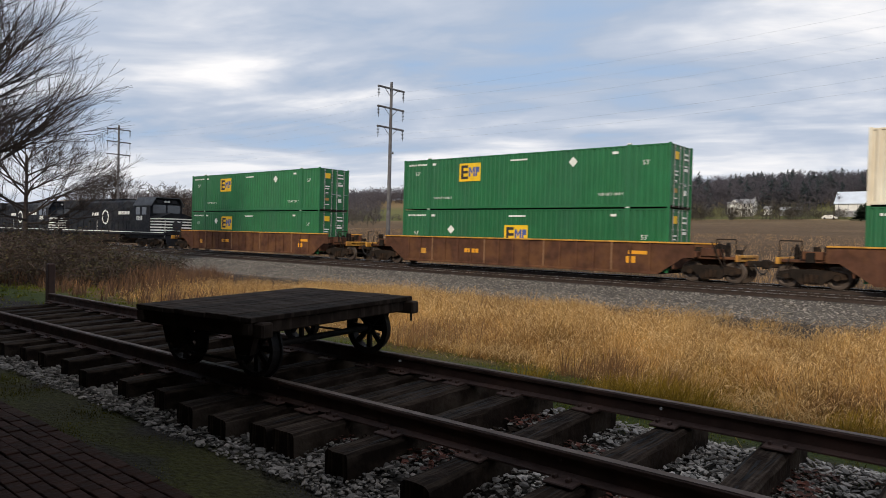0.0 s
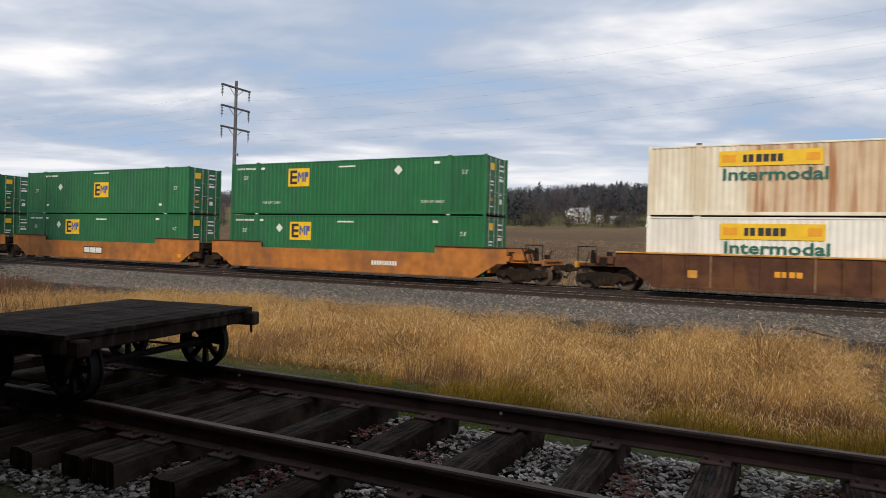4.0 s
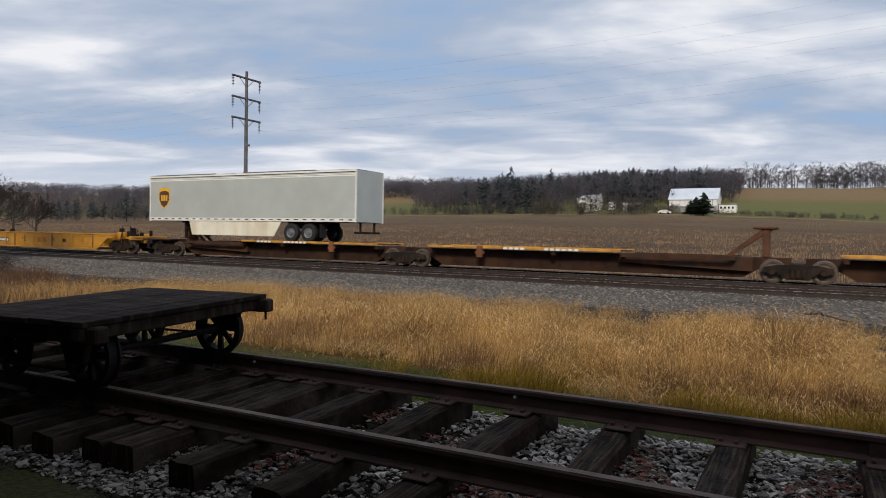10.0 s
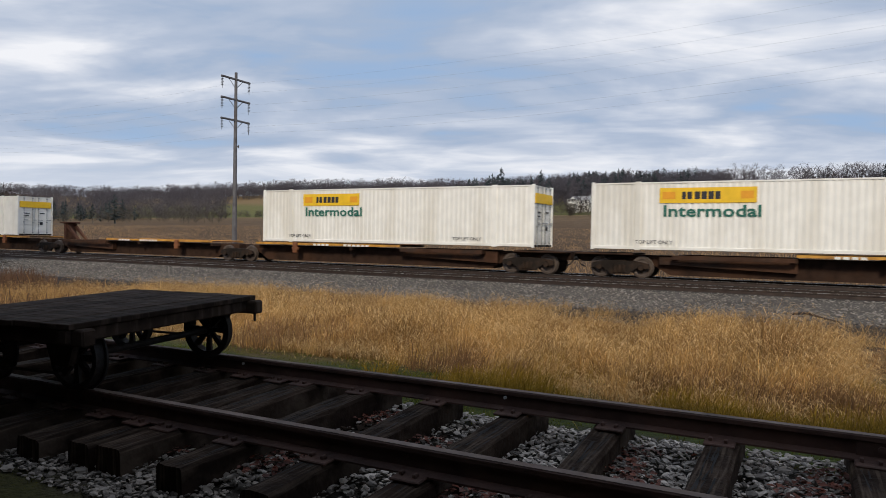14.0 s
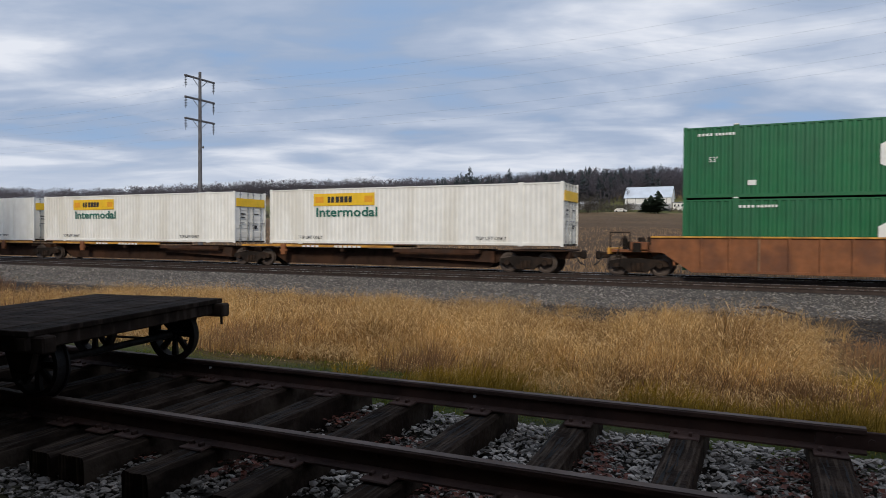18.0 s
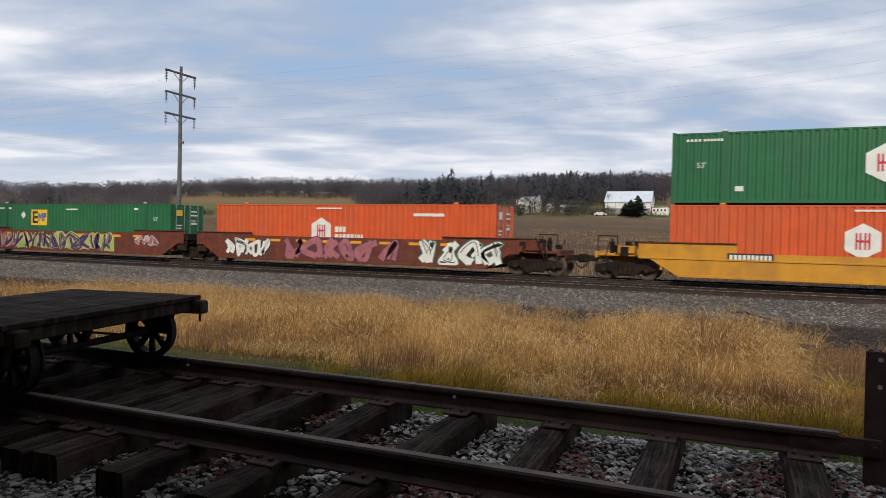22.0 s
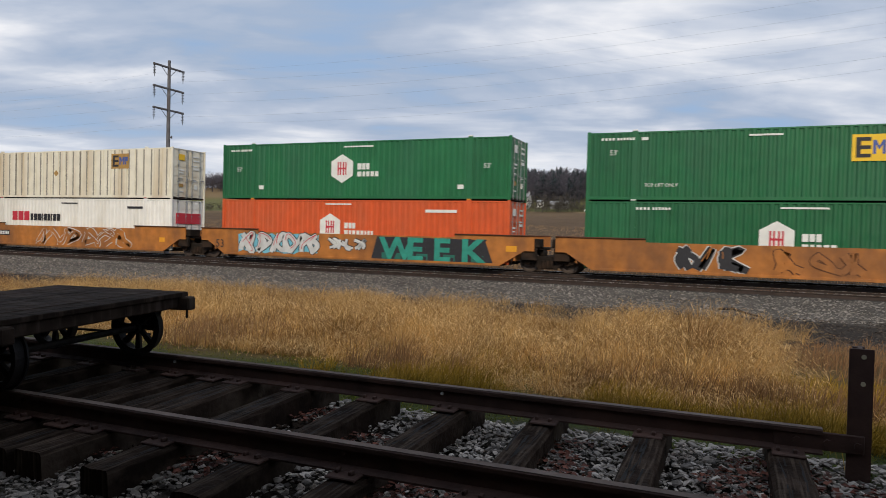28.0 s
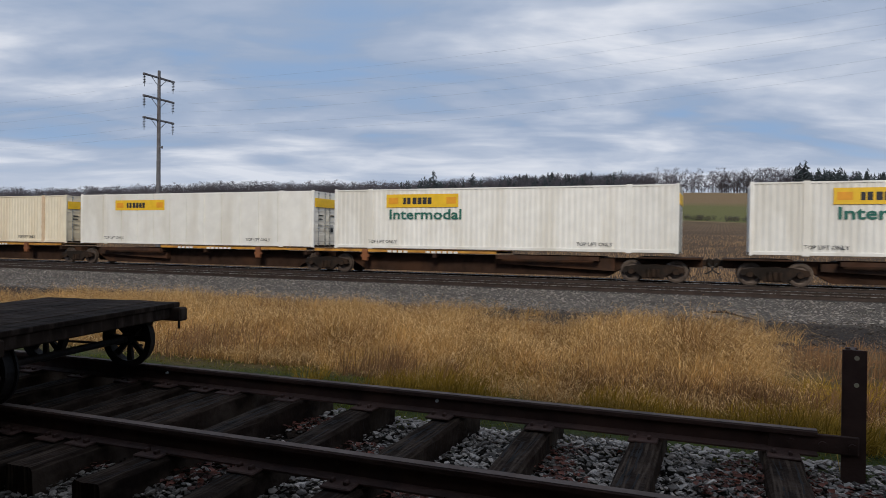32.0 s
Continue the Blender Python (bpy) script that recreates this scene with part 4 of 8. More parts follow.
    B["hub_orange"] = make_container("container", "orange corrugated container with a white hexagon emblem", ORANGE, marks=[mark_bar(6.5, 2.62, 1.5, 0.07), mark_bar(12.0, 2.29, 1.6, 0.14), mark_hexagon(6.79, 1.52, 0.67, long=True), mark_end("hub")], cap=PAINT_O, pitch=0.31)
    B["xpo"] = make_container("container", "white corrugated container with red and black bar lettering", WHITE, marks=[
        lambda c: part("name_bars", bars((0.46, 0.46, 0.46), 3.02, 1.5, 0.56, FACE, 0.08), PAINT_R, c, "red bars in place of a firm's name"),
        lambda c: part("name_bars", bars((0.22, 0.28, 0.28, 0.1, 0.26, 0.2, 0.1, 0.26, 0.26), 4.68, 1.5, 0.42, FACE, 0.08), PAINT_K, c, "black bars in place of a firm's name"),
        lambda c: part("door_label", Mesh().box(LEN - 0.03, LEN + 0.01, -0.95, 0.95, 1.5, 2.1), PAINT_R, c, "red bar across the doors"),
        mark_bar(7.4, 2.55, 1.4, 0.07, PAINT_K), mark_bar(12.8, 2.3, 1.2, 0.13, PAINT_K)], cap=PAINT_R)


OFF_WHITE = mat("greyed_white_paint", (0.64, 0.62, 0.60), 0.5, var=0.06, scale=1.5, stain=(0.48, 0.44, 0.38), stain_amount=0.35, stain_scale=0.8, stain_stretch=(1, 1, 0.2), bump=0.04)
YELLOWED = mat("yellowed_white_paint", (0.78, 0.71, 0.56), 0.5, var=0.06, scale=1.5, stain=(0.62, 0.48, 0.30), stain_amount=0.35, stain_scale=0.8, stain_stretch=(1, 1, 0.2), bump=0.04)
PAINT_DULL = mat("dulled_emblem_paint", (0.40, 0.24, 0.07), 0.6, var=0.2, bump=0.0)
PAINT_PALE = mat("pale_yellow_paint", (0.68, 0.58, 0.25), 0.6, var=0.1, bump=0.0)
STRIP = mat("pale_panel_strip", (0.42, 0.44, 0.38), 0.6, var=0.2, stain=(0.25, 0.2, 0.12), bump=0.0)
GREY_STRIP = mat("grey_panel_strip", (0.24, 0.225, 0.19), 0.6, var=0.2, bump=0.0)
build_containers()


# ---------------------------------------------------------------- trucks and cars
def truck_meshes():
    w = Mesh()
    prof = [(0.05, -0.07), (0.30, -0.05), (0.36, -0.07), (0.45, -0.07), (0.457, -0.045), (0.457, 0.045), (0.485, 0.05), (0.485, 0.075), (0.36, 0.07), (0.30, 0.05), (0.05, 0.07)]
    w.lathe(prof, (0, 0, 0), 24)
    ax = Mesh().tube((0, -0.95, 0), (0, 0.95, 0), 0.085, n=10)
    fr = Mesh()
    fr.slab([(-1.25, -0.02), (-1.2, 0.17), (-0.95, 0.22), (-0.62, 0.28), (0.62, 0.28), (0.95, 0.22), (1.2, 0.17), (1.25, -0.02), (1.05, -0.06), (0.80, 0.02),
             (0.48, -0.20), (0.40, -0.30), (-0.40, -0.30), (-0.48, -0.20), (-0.80, 0.02), (-1.05, -0.06)], -0.07, 0.07)
    spring = Mesh()
    for k in (-0.2, 0.0, 0.2):
        spring.tube((k, -0.11, -0.22), (k, -0.11, 0.1), 0.075, n=8)
    bear = Mesh().lathe([(0.0, -0.10), (0.12, -0.10), (0.14, -0.06), (0.14, 0.06)], (0, 0, 0), 12)
    bol = Mesh().box(-0.22, 0.22, -0.98, 0.98, -0.02, 0.30, 0.03)
    return [m.mesh(n) for m, n in ((w, "wheel"), (ax, "axle"), (fr, "side_frame"), (spring, "spring"), (bear, "bearing"), (bol, "bolster"))]


TRUCK = truck_meshes()


def truck(car, x):
    """A two-axle truck under a car: bolster with side frames, springs, wheels."""
    wm, am, fm, sm, bm_, om = TRUCK
    t = part("truck", om, GRIME, car, "grimy cast steel truck", at=(x, 0, 0.46))
    for s in (-1, 1):
        part("side_frame", fm, GRIME, t, at=(0, s * 1.0, 0))
        part("spring", sm, GRIME, t, at=(0, s * 0.98 + (0 if s < 0 else 0.22), 0))
    for dx in (-0.89, 0.89):
        part("axle", am, GRIME, t, at=(dx, 0, 0))
        for s in (-1, 1):
            part("wheel", wm, WHEEL, t, "steel wheel with a worn bright rim", at=pose(dx, s * 0.76, 0, 0, 0, 0 if s < 0 else 180))
            part("bearing", bm_, GRIME, t, at=pose(dx, s * 1.02, 0, 0, 0, 0 if s < 0 else 180))


def coupler(car, x, s):
    m = Mesh().box(min(x, x - s * 1.1), max(x, x - s * 1.1), -0.13, 0.13, 0.72, 0.98, 0.03).box(min(x, x + s * 0.22), max(x, x + s * 0.22), -0.22, 0.2, 0.66, 1.04, 0.06)
    part("coupler", m, GRIME, car)
    part("brake_hose", Mesh().tube((x - s * 0.2, -0.45, 0.85), (x + s * 0.05, -0.5, 0.5), 0.03, n=6).tube((x + s * 0.05, -0.5, 0.5), (x + s * 0.25, -0.45, 0.4), 0.03, n=6), RUBBER, car)


SIDE = 1.5                         # half the width of a well car


def well_car(label, paint, edge, ends=(True, True), half=8.08, top=1.62, ribs=0, lip=0.0, bottom=0.27, rail=None, marks=()):
    """One well of a double-stack car, its middle at x = 0: sides, floor, end platforms."""
    c = thing("well_car", label, "railway wagon", "cars of the train")
    b, s = half - 0.35, half + 0.75      # bottom corner, and where the side meets the end platform
    outline = [(-b, bottom), (b, bottom), (s, 1.02), (s + 0.45, 1.02), (s + 0.45, top), (-s - 0.45, top), (-s - 0.45, 1.02), (-s, 1.02)]
    if lip:
        outline = [(-b, bottom), (b, bottom), (s, 0.95), (s + 0.45, 0.95), (s + 0.45, top), (b - 2.2, top), (b - 2.2, top - lip), (-b + 2.2, top - lip), (-b + 2.2, top), (-s - 0.45, top), (-s - 0.45, 0.95), (-s, 0.95)]
    for y in (-SIDE, SIDE - 0.05):
        side = part("side_wall", Mesh().slab(outline, y, y + 0.05), paint, c)
        o = -1 if y < 0 else 1
        f0, f1 = (y - 0.07, y + 0.09) if y < 0 else (y - 0.04, y + 0.12)
        if not lip:
            part("top_flange", Mesh().box(-s - 0.45, s + 0.45, f0, f1, top, top + 0.07, 0.01), edge, side, "faded yellow edge flange")
        else:
            for a in (-1, 1):
                x0, x1 = sorted((a * (b - 2.2), a * (s + 0.45)))
                part("top_flange", Mesh().box(x0, x1, f0, f1, top, top + 0.05, 0.01), RUST_BROWN if edge is None else edge, side)
        part("bottom_sill", Mesh().box(-b, b, f0 + 0.02, f1 - 0.02, bottom - 0.03, bottom + 0.08, 0.01), paint, side)
        if ribs:
            for i in range(ribs):
                x = -b + 0.4 + i * (2 * b - 0.8) / (ribs - 1)
                yy = (y - 0.055, y) if y < 0 else (y + 0.05, y + 0.105)
                part("rib", Mesh().box(x - 0.045, x + 0.045, *yy, bottom + 0.07, top - 0.01, 0.01), paint if i % 4 != 2 else RIB_EDGE, side)
        if rail:
            yy = (y - 0.04, y) if y < 0 else (y + 0.05, y + 0.09)
            for z in rail:
                part("stiffener", Mesh().box(-s, s, *yy, z, z + 0.07, 0.008), paint, side)
    part("floor", Mesh().box(-b, b, -SIDE + 0.06, SIDE - 0.06, bottom - 0.02, bottom + 0.05), GRIME, c)
    for e in (-1, 1):
        x0, x1 = sorted((e * (s - 0.5), e * (s - 0.42)))
        part("bulkhead", Mesh().box(x0, x1, -SIDE + 0.06, SIDE - 0.06, 0.5, top - 0.15), paint, c)
        last = ends[0] if e < 0 else ends[1]
        reach = half + 3.0 if last else half + 1.35
        x0, x1 = sorted((e * (s + 0.0), e * reach))
        pl = part("end_platform", Mesh().box(x0, x1, -1.1, 1.1, 1.0, 1.12, 0.02).box(x0, x1, -0.35, 0.35, 0.72, 1.0, 0.03), paint if last else GRIME, c)
        if last:
            xs = e * (reach - 0.12)
            part("end_sill", Mesh().box(min(xs, xs + e * 0.12), max(xs, xs + e * 0.12), -1.45, 1.45, 0.92, 1.2, 0.02), edge or paint, pl)
            part("grab_iron", Mesh().tube((xs, -1.35, 1.2), (xs, -1.35, 1.85), 0.025, n=6).tube((xs, -1.35, 1.85), (xs - e * 0.8, -1.35, 1.85), 0.025, n=6).tube((xs - e * 0.8, -1.35, 1.85), (xs - e * 0.8, -1.35, 1.12), 0.025, n=6), GRIME, pl)
            part("brake_wheel", Mesh().box(*sorted((xs - e * 0.52, xs - e * 0.47)), -0.95, -0.55, 1.32, 1.72, 0.02).box(*sorted((xs - e * 0.60, xs - e * 0.4)), -0.82, -0.68, 1.1, 1.6, 0.02), GRIME, pl)
            part("end_box", Mesh().box(*sorted((xs - e * 1.5, xs - e * 0.75)), -1.2, -0.5, 1.12, 1.45, 0.02).box(*sorted((xs - e * 2.0, xs - e * 1.6)), -1.42, -0.9, 1.05, 1.32, 0.02), paint, pl)
            gear = Mesh()
            rg = random.Random(int(abs(reach) * 10) + e)
            for _ in range(9):
                gx, gy, gz = xs - e * rg.uniform(0.1, 2.0), rg.uniform(-1.3, 0.6), rg.uniform(0.95, 1.3)
                gear.box(gx - rg.uniform(0.04, 0.2), gx + rg.uniform(0.04, 0.2), gy - rg.uniform(0.05, 0.15), gy + rg.uniform(0.05, 0.15), gz, gz + rg.uniform(0.12, 0.5), 0.015)
            for _ in range(5):
                gx, gy = xs - e * rg.uniform(0.1, 1.8), rg.uniform(-1.35, 0.2)
                gear.tube((gx, gy, 0.75), (gx + rg.uniform(-0.5, 0.5), gy + rg.uniform(-0.2, 0.2), rg.uniform(1.2, 1.8)), 0.028, n=6)
            part("brake_gear", gear, GRIME, pl, "grimy cluster of brake gear and pipes")
            part("step", Mesh().tube((xs, -1.4, 0.92), (xs, -1.4, 0.4), 0.02, n=6).tube((xs - e * 0.45, -1.4, 0.92), (xs - e * 0.45, -1.4, 0.4), 0.02, n=6).box(*sorted((xs, xs - e * 0.45)), -1.44, -1.36, 0.38, 0.41), GRIME, pl)
            coupler(c, e * (reach + 0.55), e)
            truck(c, e * 9.87 if half > 7 else e * (half + 1.5))
        else:
            part("end_gear", Mesh().box(*sorted((e * (half + 0.5), e * (half + 1.4))), -1.35, -0.55, 1.12, 1.5, 0.03).box(*sorted((e * (half + 0.6), e * (half + 1.3))), -1.4, -1.25, 0.55, 1.1, 0.02), GRIME, pl)
    if not ends[1]:
        truck(c, half + 1.72)
    for mark in marks:
        mark(c)
    return c


RUSTY_ORANGE = mat("rust_worn_orange_paint", (0.21, 0.078, 0.028), 0.7, var=0.25, scale=2.0, stain=(0.11, 0.045, 0.025), stain_amount=0.7, stain_scale=0.9, bump=0.2)
RUST_TAN = mat("tan_brown_car_paint", (0.22, 0.10, 0.05), 0.7, spec=0.18, var=0.2, scale=2.0, stain=(0.13, 0.06, 0.035), stain_amount=0.6, stain_scale=0.8, bump=0.15)
RIB_EDGE = mat("paler_brown_rib", (0.20, 0.105, 0.055), 0.7, var=0.3, bump=0.1)
CFACE = -SIDE - 0.006


def car_text(body, x, z, h, paint=PAINT_W):
    return lambda c: lettering("lettering", body, h, paint, c, x, CFACE, z)


def car_bars(widths, x, z, h, paint=PAINT_W, back=None, y=CFACE):
    def put(c):
        if back:
            w = sum(widths) + 0.05 * (len(widths) - 1)
            part("sign_field", Mesh().box(x - 0.08, x + w + 0.08, y - 0.003, y + 0.004, z - 0.06, z + h + 0.06), back, c)
        q = x
        for w in widths:
            part("mark_bar", cached(("mb", w, h), lambda: Mesh().box(0, w, -0.004, 0.004, 0, h).mesh("mark_bar")).copy(), paint, c, at=(q, y - 0.004, z))
            q += w + 0.05
    return put


def car_patch(x, z, w, h, paint, y=CFACE):
    return lambda c: part("patch", Mesh().box(x, x + w, y - 0.004, y + 0.003, z, z + h), paint, c)


def ribbon(m, pts, t, y):
    """A flat band of width t along a bent line in x and z."""
    n = len(pts)
    v = []
    for i, (x, z) in enumerate(pts):
        (xa, za), (xb, zb) = pts[max(i - 1, 0)], pts[min(i + 1, n - 1)]
        d = math.hypot(xb - xa, zb - za) or 1
        nx, nz = -(zb - za) / d * t / 2, (xb - xa) / d * t / 2
        v += [(x + nx, y, z + nz), (x - nx, y, z - nz)]
    m.add(v, [(2 * i, 2 * i + 1, 2 * i + 3, 2 * i + 2) for i in range(n - 1)])


def curve_points(ctrl, per=6):
    out = []
    c = [ctrl[0], *ctrl, ctrl[-1]]
    for i in range(1, len(c) - 2):
        for k in range(per):
            t = k / per
            out.append(tuple(0.5 * (2 * c[i][j] + (c[i + 1][j] - c[i - 1][j]) * t + (2 * c[i - 1][j] - 5 * c[i][j] + 4 * c[i + 1][j] - c[i + 2][j]) * t * t + (3 * c[i][j] - c[i - 1][j] - 3 * c[i + 1][j] + c[i + 2][j]) * t ** 3) for j in (0, 1)))
    return out + [ctrl[-1]]


def spray(seed, x0, x1, z0, z1, fill, line, accent, letters, thick=0.26):
    """Sprayed lettering that cannot be read: fat bent strokes with outlines and highlights."""
    def put(c):
        rnd = random.Random(seed)
        w, h = (x1 - x0) / letters, z1 - z0
        outer, inner, glint = Mesh(), Mesh(), Mesh()
        for i in range(letters):
            a = x0 + i * w
            for k in range(2):
                ctrl = [(a + rnd.uniform(-0.05, 1.05) * w, z0 + h * q) for q in rnd.choice(((0.1, 0.9, 0.45, 0.15), (0.9, 0.2, 0.1, 0.7), (0.15, 0.5, 0.9, 0.6, 0.1), (0.85, 0.5, 0.15)))]
                pts = curve_points(ctrl)
                t = thick * h * rnd.uniform(0.7, 1.15)
                ribbon(outer, pts, t + 0.09, CFACE - 0.0004 * (2 * i + k))
                ribbon(inner, pts, t, CFACE - 0.012 - 0.0004 * (2 * i + k))
                if rnd.random() < 0.6:
                    ribbon(glint, [(x, z + t * 0.22) for x, z in pts[2:-6]], 0.035, CFACE - 0.026)
        base = part("spray_outline", outer, line, c, "sprayed letter shapes with outlines")
        part("spray_fill", inner, fill, base)
        part("spray_accent", glint, accent, base)
    return put


def spray_ground(seed, x0, x1, z0, z1, paint):
    """A ragged field of sprayed colour behind letters."""
    def put(c):
        rnd = random.Random(seed)
        n = 14
        up = [(x0 + (x1 - x0) * i / n, z1 - rnd.uniform(0, 0.35)) for i in range(n + 1)]
        low = [(x1 - (x1 - x0) * i / n + rnd.uniform(-0.1, 0.1), z0 + rnd.uniform(0, 0.2)) for i in range(n + 1)]
        m = Mesh()
        for i in range(n):
            m.slab([low[n - i], low[n - i - 1], up[i + 1], up[i]], CFACE + 0.001, CFACE + 0.004)
        part("spray_ground", m, paint, c, "ragged sprayed ground colour")
    return put


def block_letters(body, x, z, h, wide, fill, shade, ground=None, gx=0.0):
    """Readable sprayed block letters with a shaded lower half on a coloured ground."""
    def put(c):
        if ground:
            ctrl = [(x - 0.5, z - 0.05), (x - 0.2, z + h + 0.06), (x + gx, z + h + 0.02), (x + gx + 0.4, z - 0.03)]
            part("spray_ground", Mesh().slab(ctrl, CFACE - 0.002, CFACE + 0.003), ground, c, "cyan sprayed ground")
        for k, ch in enumerate(body):
            if ch != " ":
                lettering("spray_shade", ch, h * 1.02, PAINT_K, c, x + k * wide + 0.16, CFACE - 0.007, z, wide=wide / h * 0.86, bold=0.045)
                lettering("spray_letter", ch, h, fill, c, x + k * wide, CFACE - 0.014, z + 0.01, wide=wide / h * 0.86, bold=0.05)
                part("spray_foot", Mesh().box(x + k * wide + 0.08, x + k * wide + wide * 0.8, CFACE - 0.004, CFACE, z, z + h * 0.3), shade, c, "grey sprayed lower edge")
    return put


def disc(x, z, r, p1, p2):
    def put(c):
        b = part("spray_disc", Mesh().lathe([(0.0, -0.016), (r, -0.016), (r, 0.0)], (x, CFACE, z), 24), p1, c, "round orange sprayed figure")
        part("spray_mark", Mesh().box(x - r * 0.55, x + r * 0.55, CFACE - 0.022, CFACE - 0.015, z - r * 0.1, z + r * 0.12).box(x - r * 0.1, x + r * 0.1, CFACE - 0.023, CFACE - 0.015, z - r * 0.6, z + r * 0.6), p2, b)
    return put


# ---- spine cars for trailers and single containers
SPINE = mat("brown_grimed_steel", (0.036, 0.021, 0.015), 0.85, spec=0.1, var=0.35, scale=2.0, stain=(0.075, 0.037, 0.021), stain_amount=0.5, stain_scale=0.7, bump=0.2)
OX_DARK = mat("dirty_oxide_steel", (0.062, 0.031, 0.019), 0.8, spec=0.12, var=0.3, scale=2.0, stain=(0.03, 0.025, 0.022), stain_amount=0.6, stain_scale=0.8, bump=0.2)


def spine_unit(label, length, ends, hitch=None, worn=SPINE, turned=False):
    """A unit of a skeleton car between two truck centres, x = 0 .. length: centre sill, side sills, cross arms, hitch."""
    c = thing("spine_car", label, "railway wagon", "cars of the train")
    L_ = length
    x0, x1 = (-1.9 if ends[0] else 0.25), (L_ + 1.9 if ends[1] else L_ - 0.25)
    part("centre_sill", Mesh().slab([(x0, 0.98), (x0, 0.66), (1.25, 0.6), (2.0, 0.16), (L_ - 2.0, 0.16), (L_ - 1.25, 0.6), (x1, 0.66), (x1, 0.98)], -0.55, 0.55), worn, c, "dirt-blackened centre sill")
    for y in (-1.3, 1.24):
        for a, b, z0, z1, col in ((2.2, 6.7, 0.84, 1.02, OX_DARK), (6.75, 13.3, 1.05, 1.16, SILL_YELLOW), (13.5, 16.3, 1.05, 1.16, SILL_YELLOW)):
            a, b = (L_ - b, L_ - a) if turned else (a, b)
            part("side_sill", Mesh().box(a, b, y, y + 0.06, z0, z1, 0.01), col, c)
    flip = (lambda q: L_ - q) if turned else (lambda q: q)
    for x in (2.3, 6.7, 9.8, 13.4, 16.2):
        x = flip(x)
        part("cross_arm", Mesh().box(x - 0.10, x + 0.10, -1.24, 1.24, 0.82, 1.0, 0.02), worn, c)
    x = flip(13.4)
    part("pedestal", Mesh().box(x - 0.14, x + 0.14, -1.42, -1.24, 0.62, 1.18, 0.02).box(x - 0.22, x + 0.22, -1.4, -1.26, 0.78, 0.92, 0.02), RUSTY_ORANGE, c, "rust-orange container pedestal")
    a, b = sorted((flip(6.8), flip(16.2)))
    part("deck", Mesh().box(a, b, -1.22, -0.55, 1.08, 1.11).box(a, b, 0.55, 1.22, 1.08, 1.11), RUST_BROWN, c, "rusty runway plates for trailer wheels")
    a, b = sorted((flip(1.6), flip(6.8)))
    part("sill_flank", Mesh().slab([(a, 0.62), (b, 0.42), (b, 0.98), (a, 0.92)], -0.85, -0.56), OX_DARK, c, "rusty brown flank of the sill")
    m = min(flip(8.0), flip(12.2))
    part("owner_marks", bars((0.2,) * 4, m, 1.035, 0.10, -1.305, 0.08).add(*(lambda b: (b.v, b.f))(bars((0.2,) * 6, m + 2.0, 1.035, 0.10, -1.305, 0.08))), PAINT_W, c, "bars in place of the owner's marks", kind="stuff")
    if hitch is not None:
        e = 1 if hitch > L_ / 2 else -1
        h = part("hitch", Mesh().slab([(hitch - e * 1.5, 1.0), (hitch - e * 1.3, 1.0), (hitch + e * 0.25, 2.1), (hitch - e * 0.1, 2.15)], -0.35, -0.22).slab([(hitch - e * 1.5, 1.0), (hitch - e * 1.3, 1.0), (hitch + e * 0.25, 2.1), (hitch - e * 0.1, 2.15)], 0.22, 0.35)
                 .box(hitch - 0.1, hitch + 0.16, -0.4, 0.4, 1.0, 2.15, 0.02), RUST_BROWN, c, "rusty raised trailer hitch")
        part("hitch_plate", Mesh().box(hitch - 0.45, hitch + 0.45, -0.5, 0.5, 2.12, 2.22, 0.03), RUST_BROWN, h)
    if ends[0]:
        part("end_platform", Mesh().box(-1.9, 0.6, -1.3, 1.3, 0.98, 1.06, 0.02), worn, c)
        coupler(c, -2.3, -1)
    if ends[1]:
        part("end_platform", Mesh().box(L_ - 0.6, L_ + 1.9, -1.3, 1.3, 0.98, 1.06, 0.02), worn, c)
        coupler(c, L_ + 2.3, 1)
    truck(c, 0.0)
    if ends[1]:
        truck(c, L_)
    return c


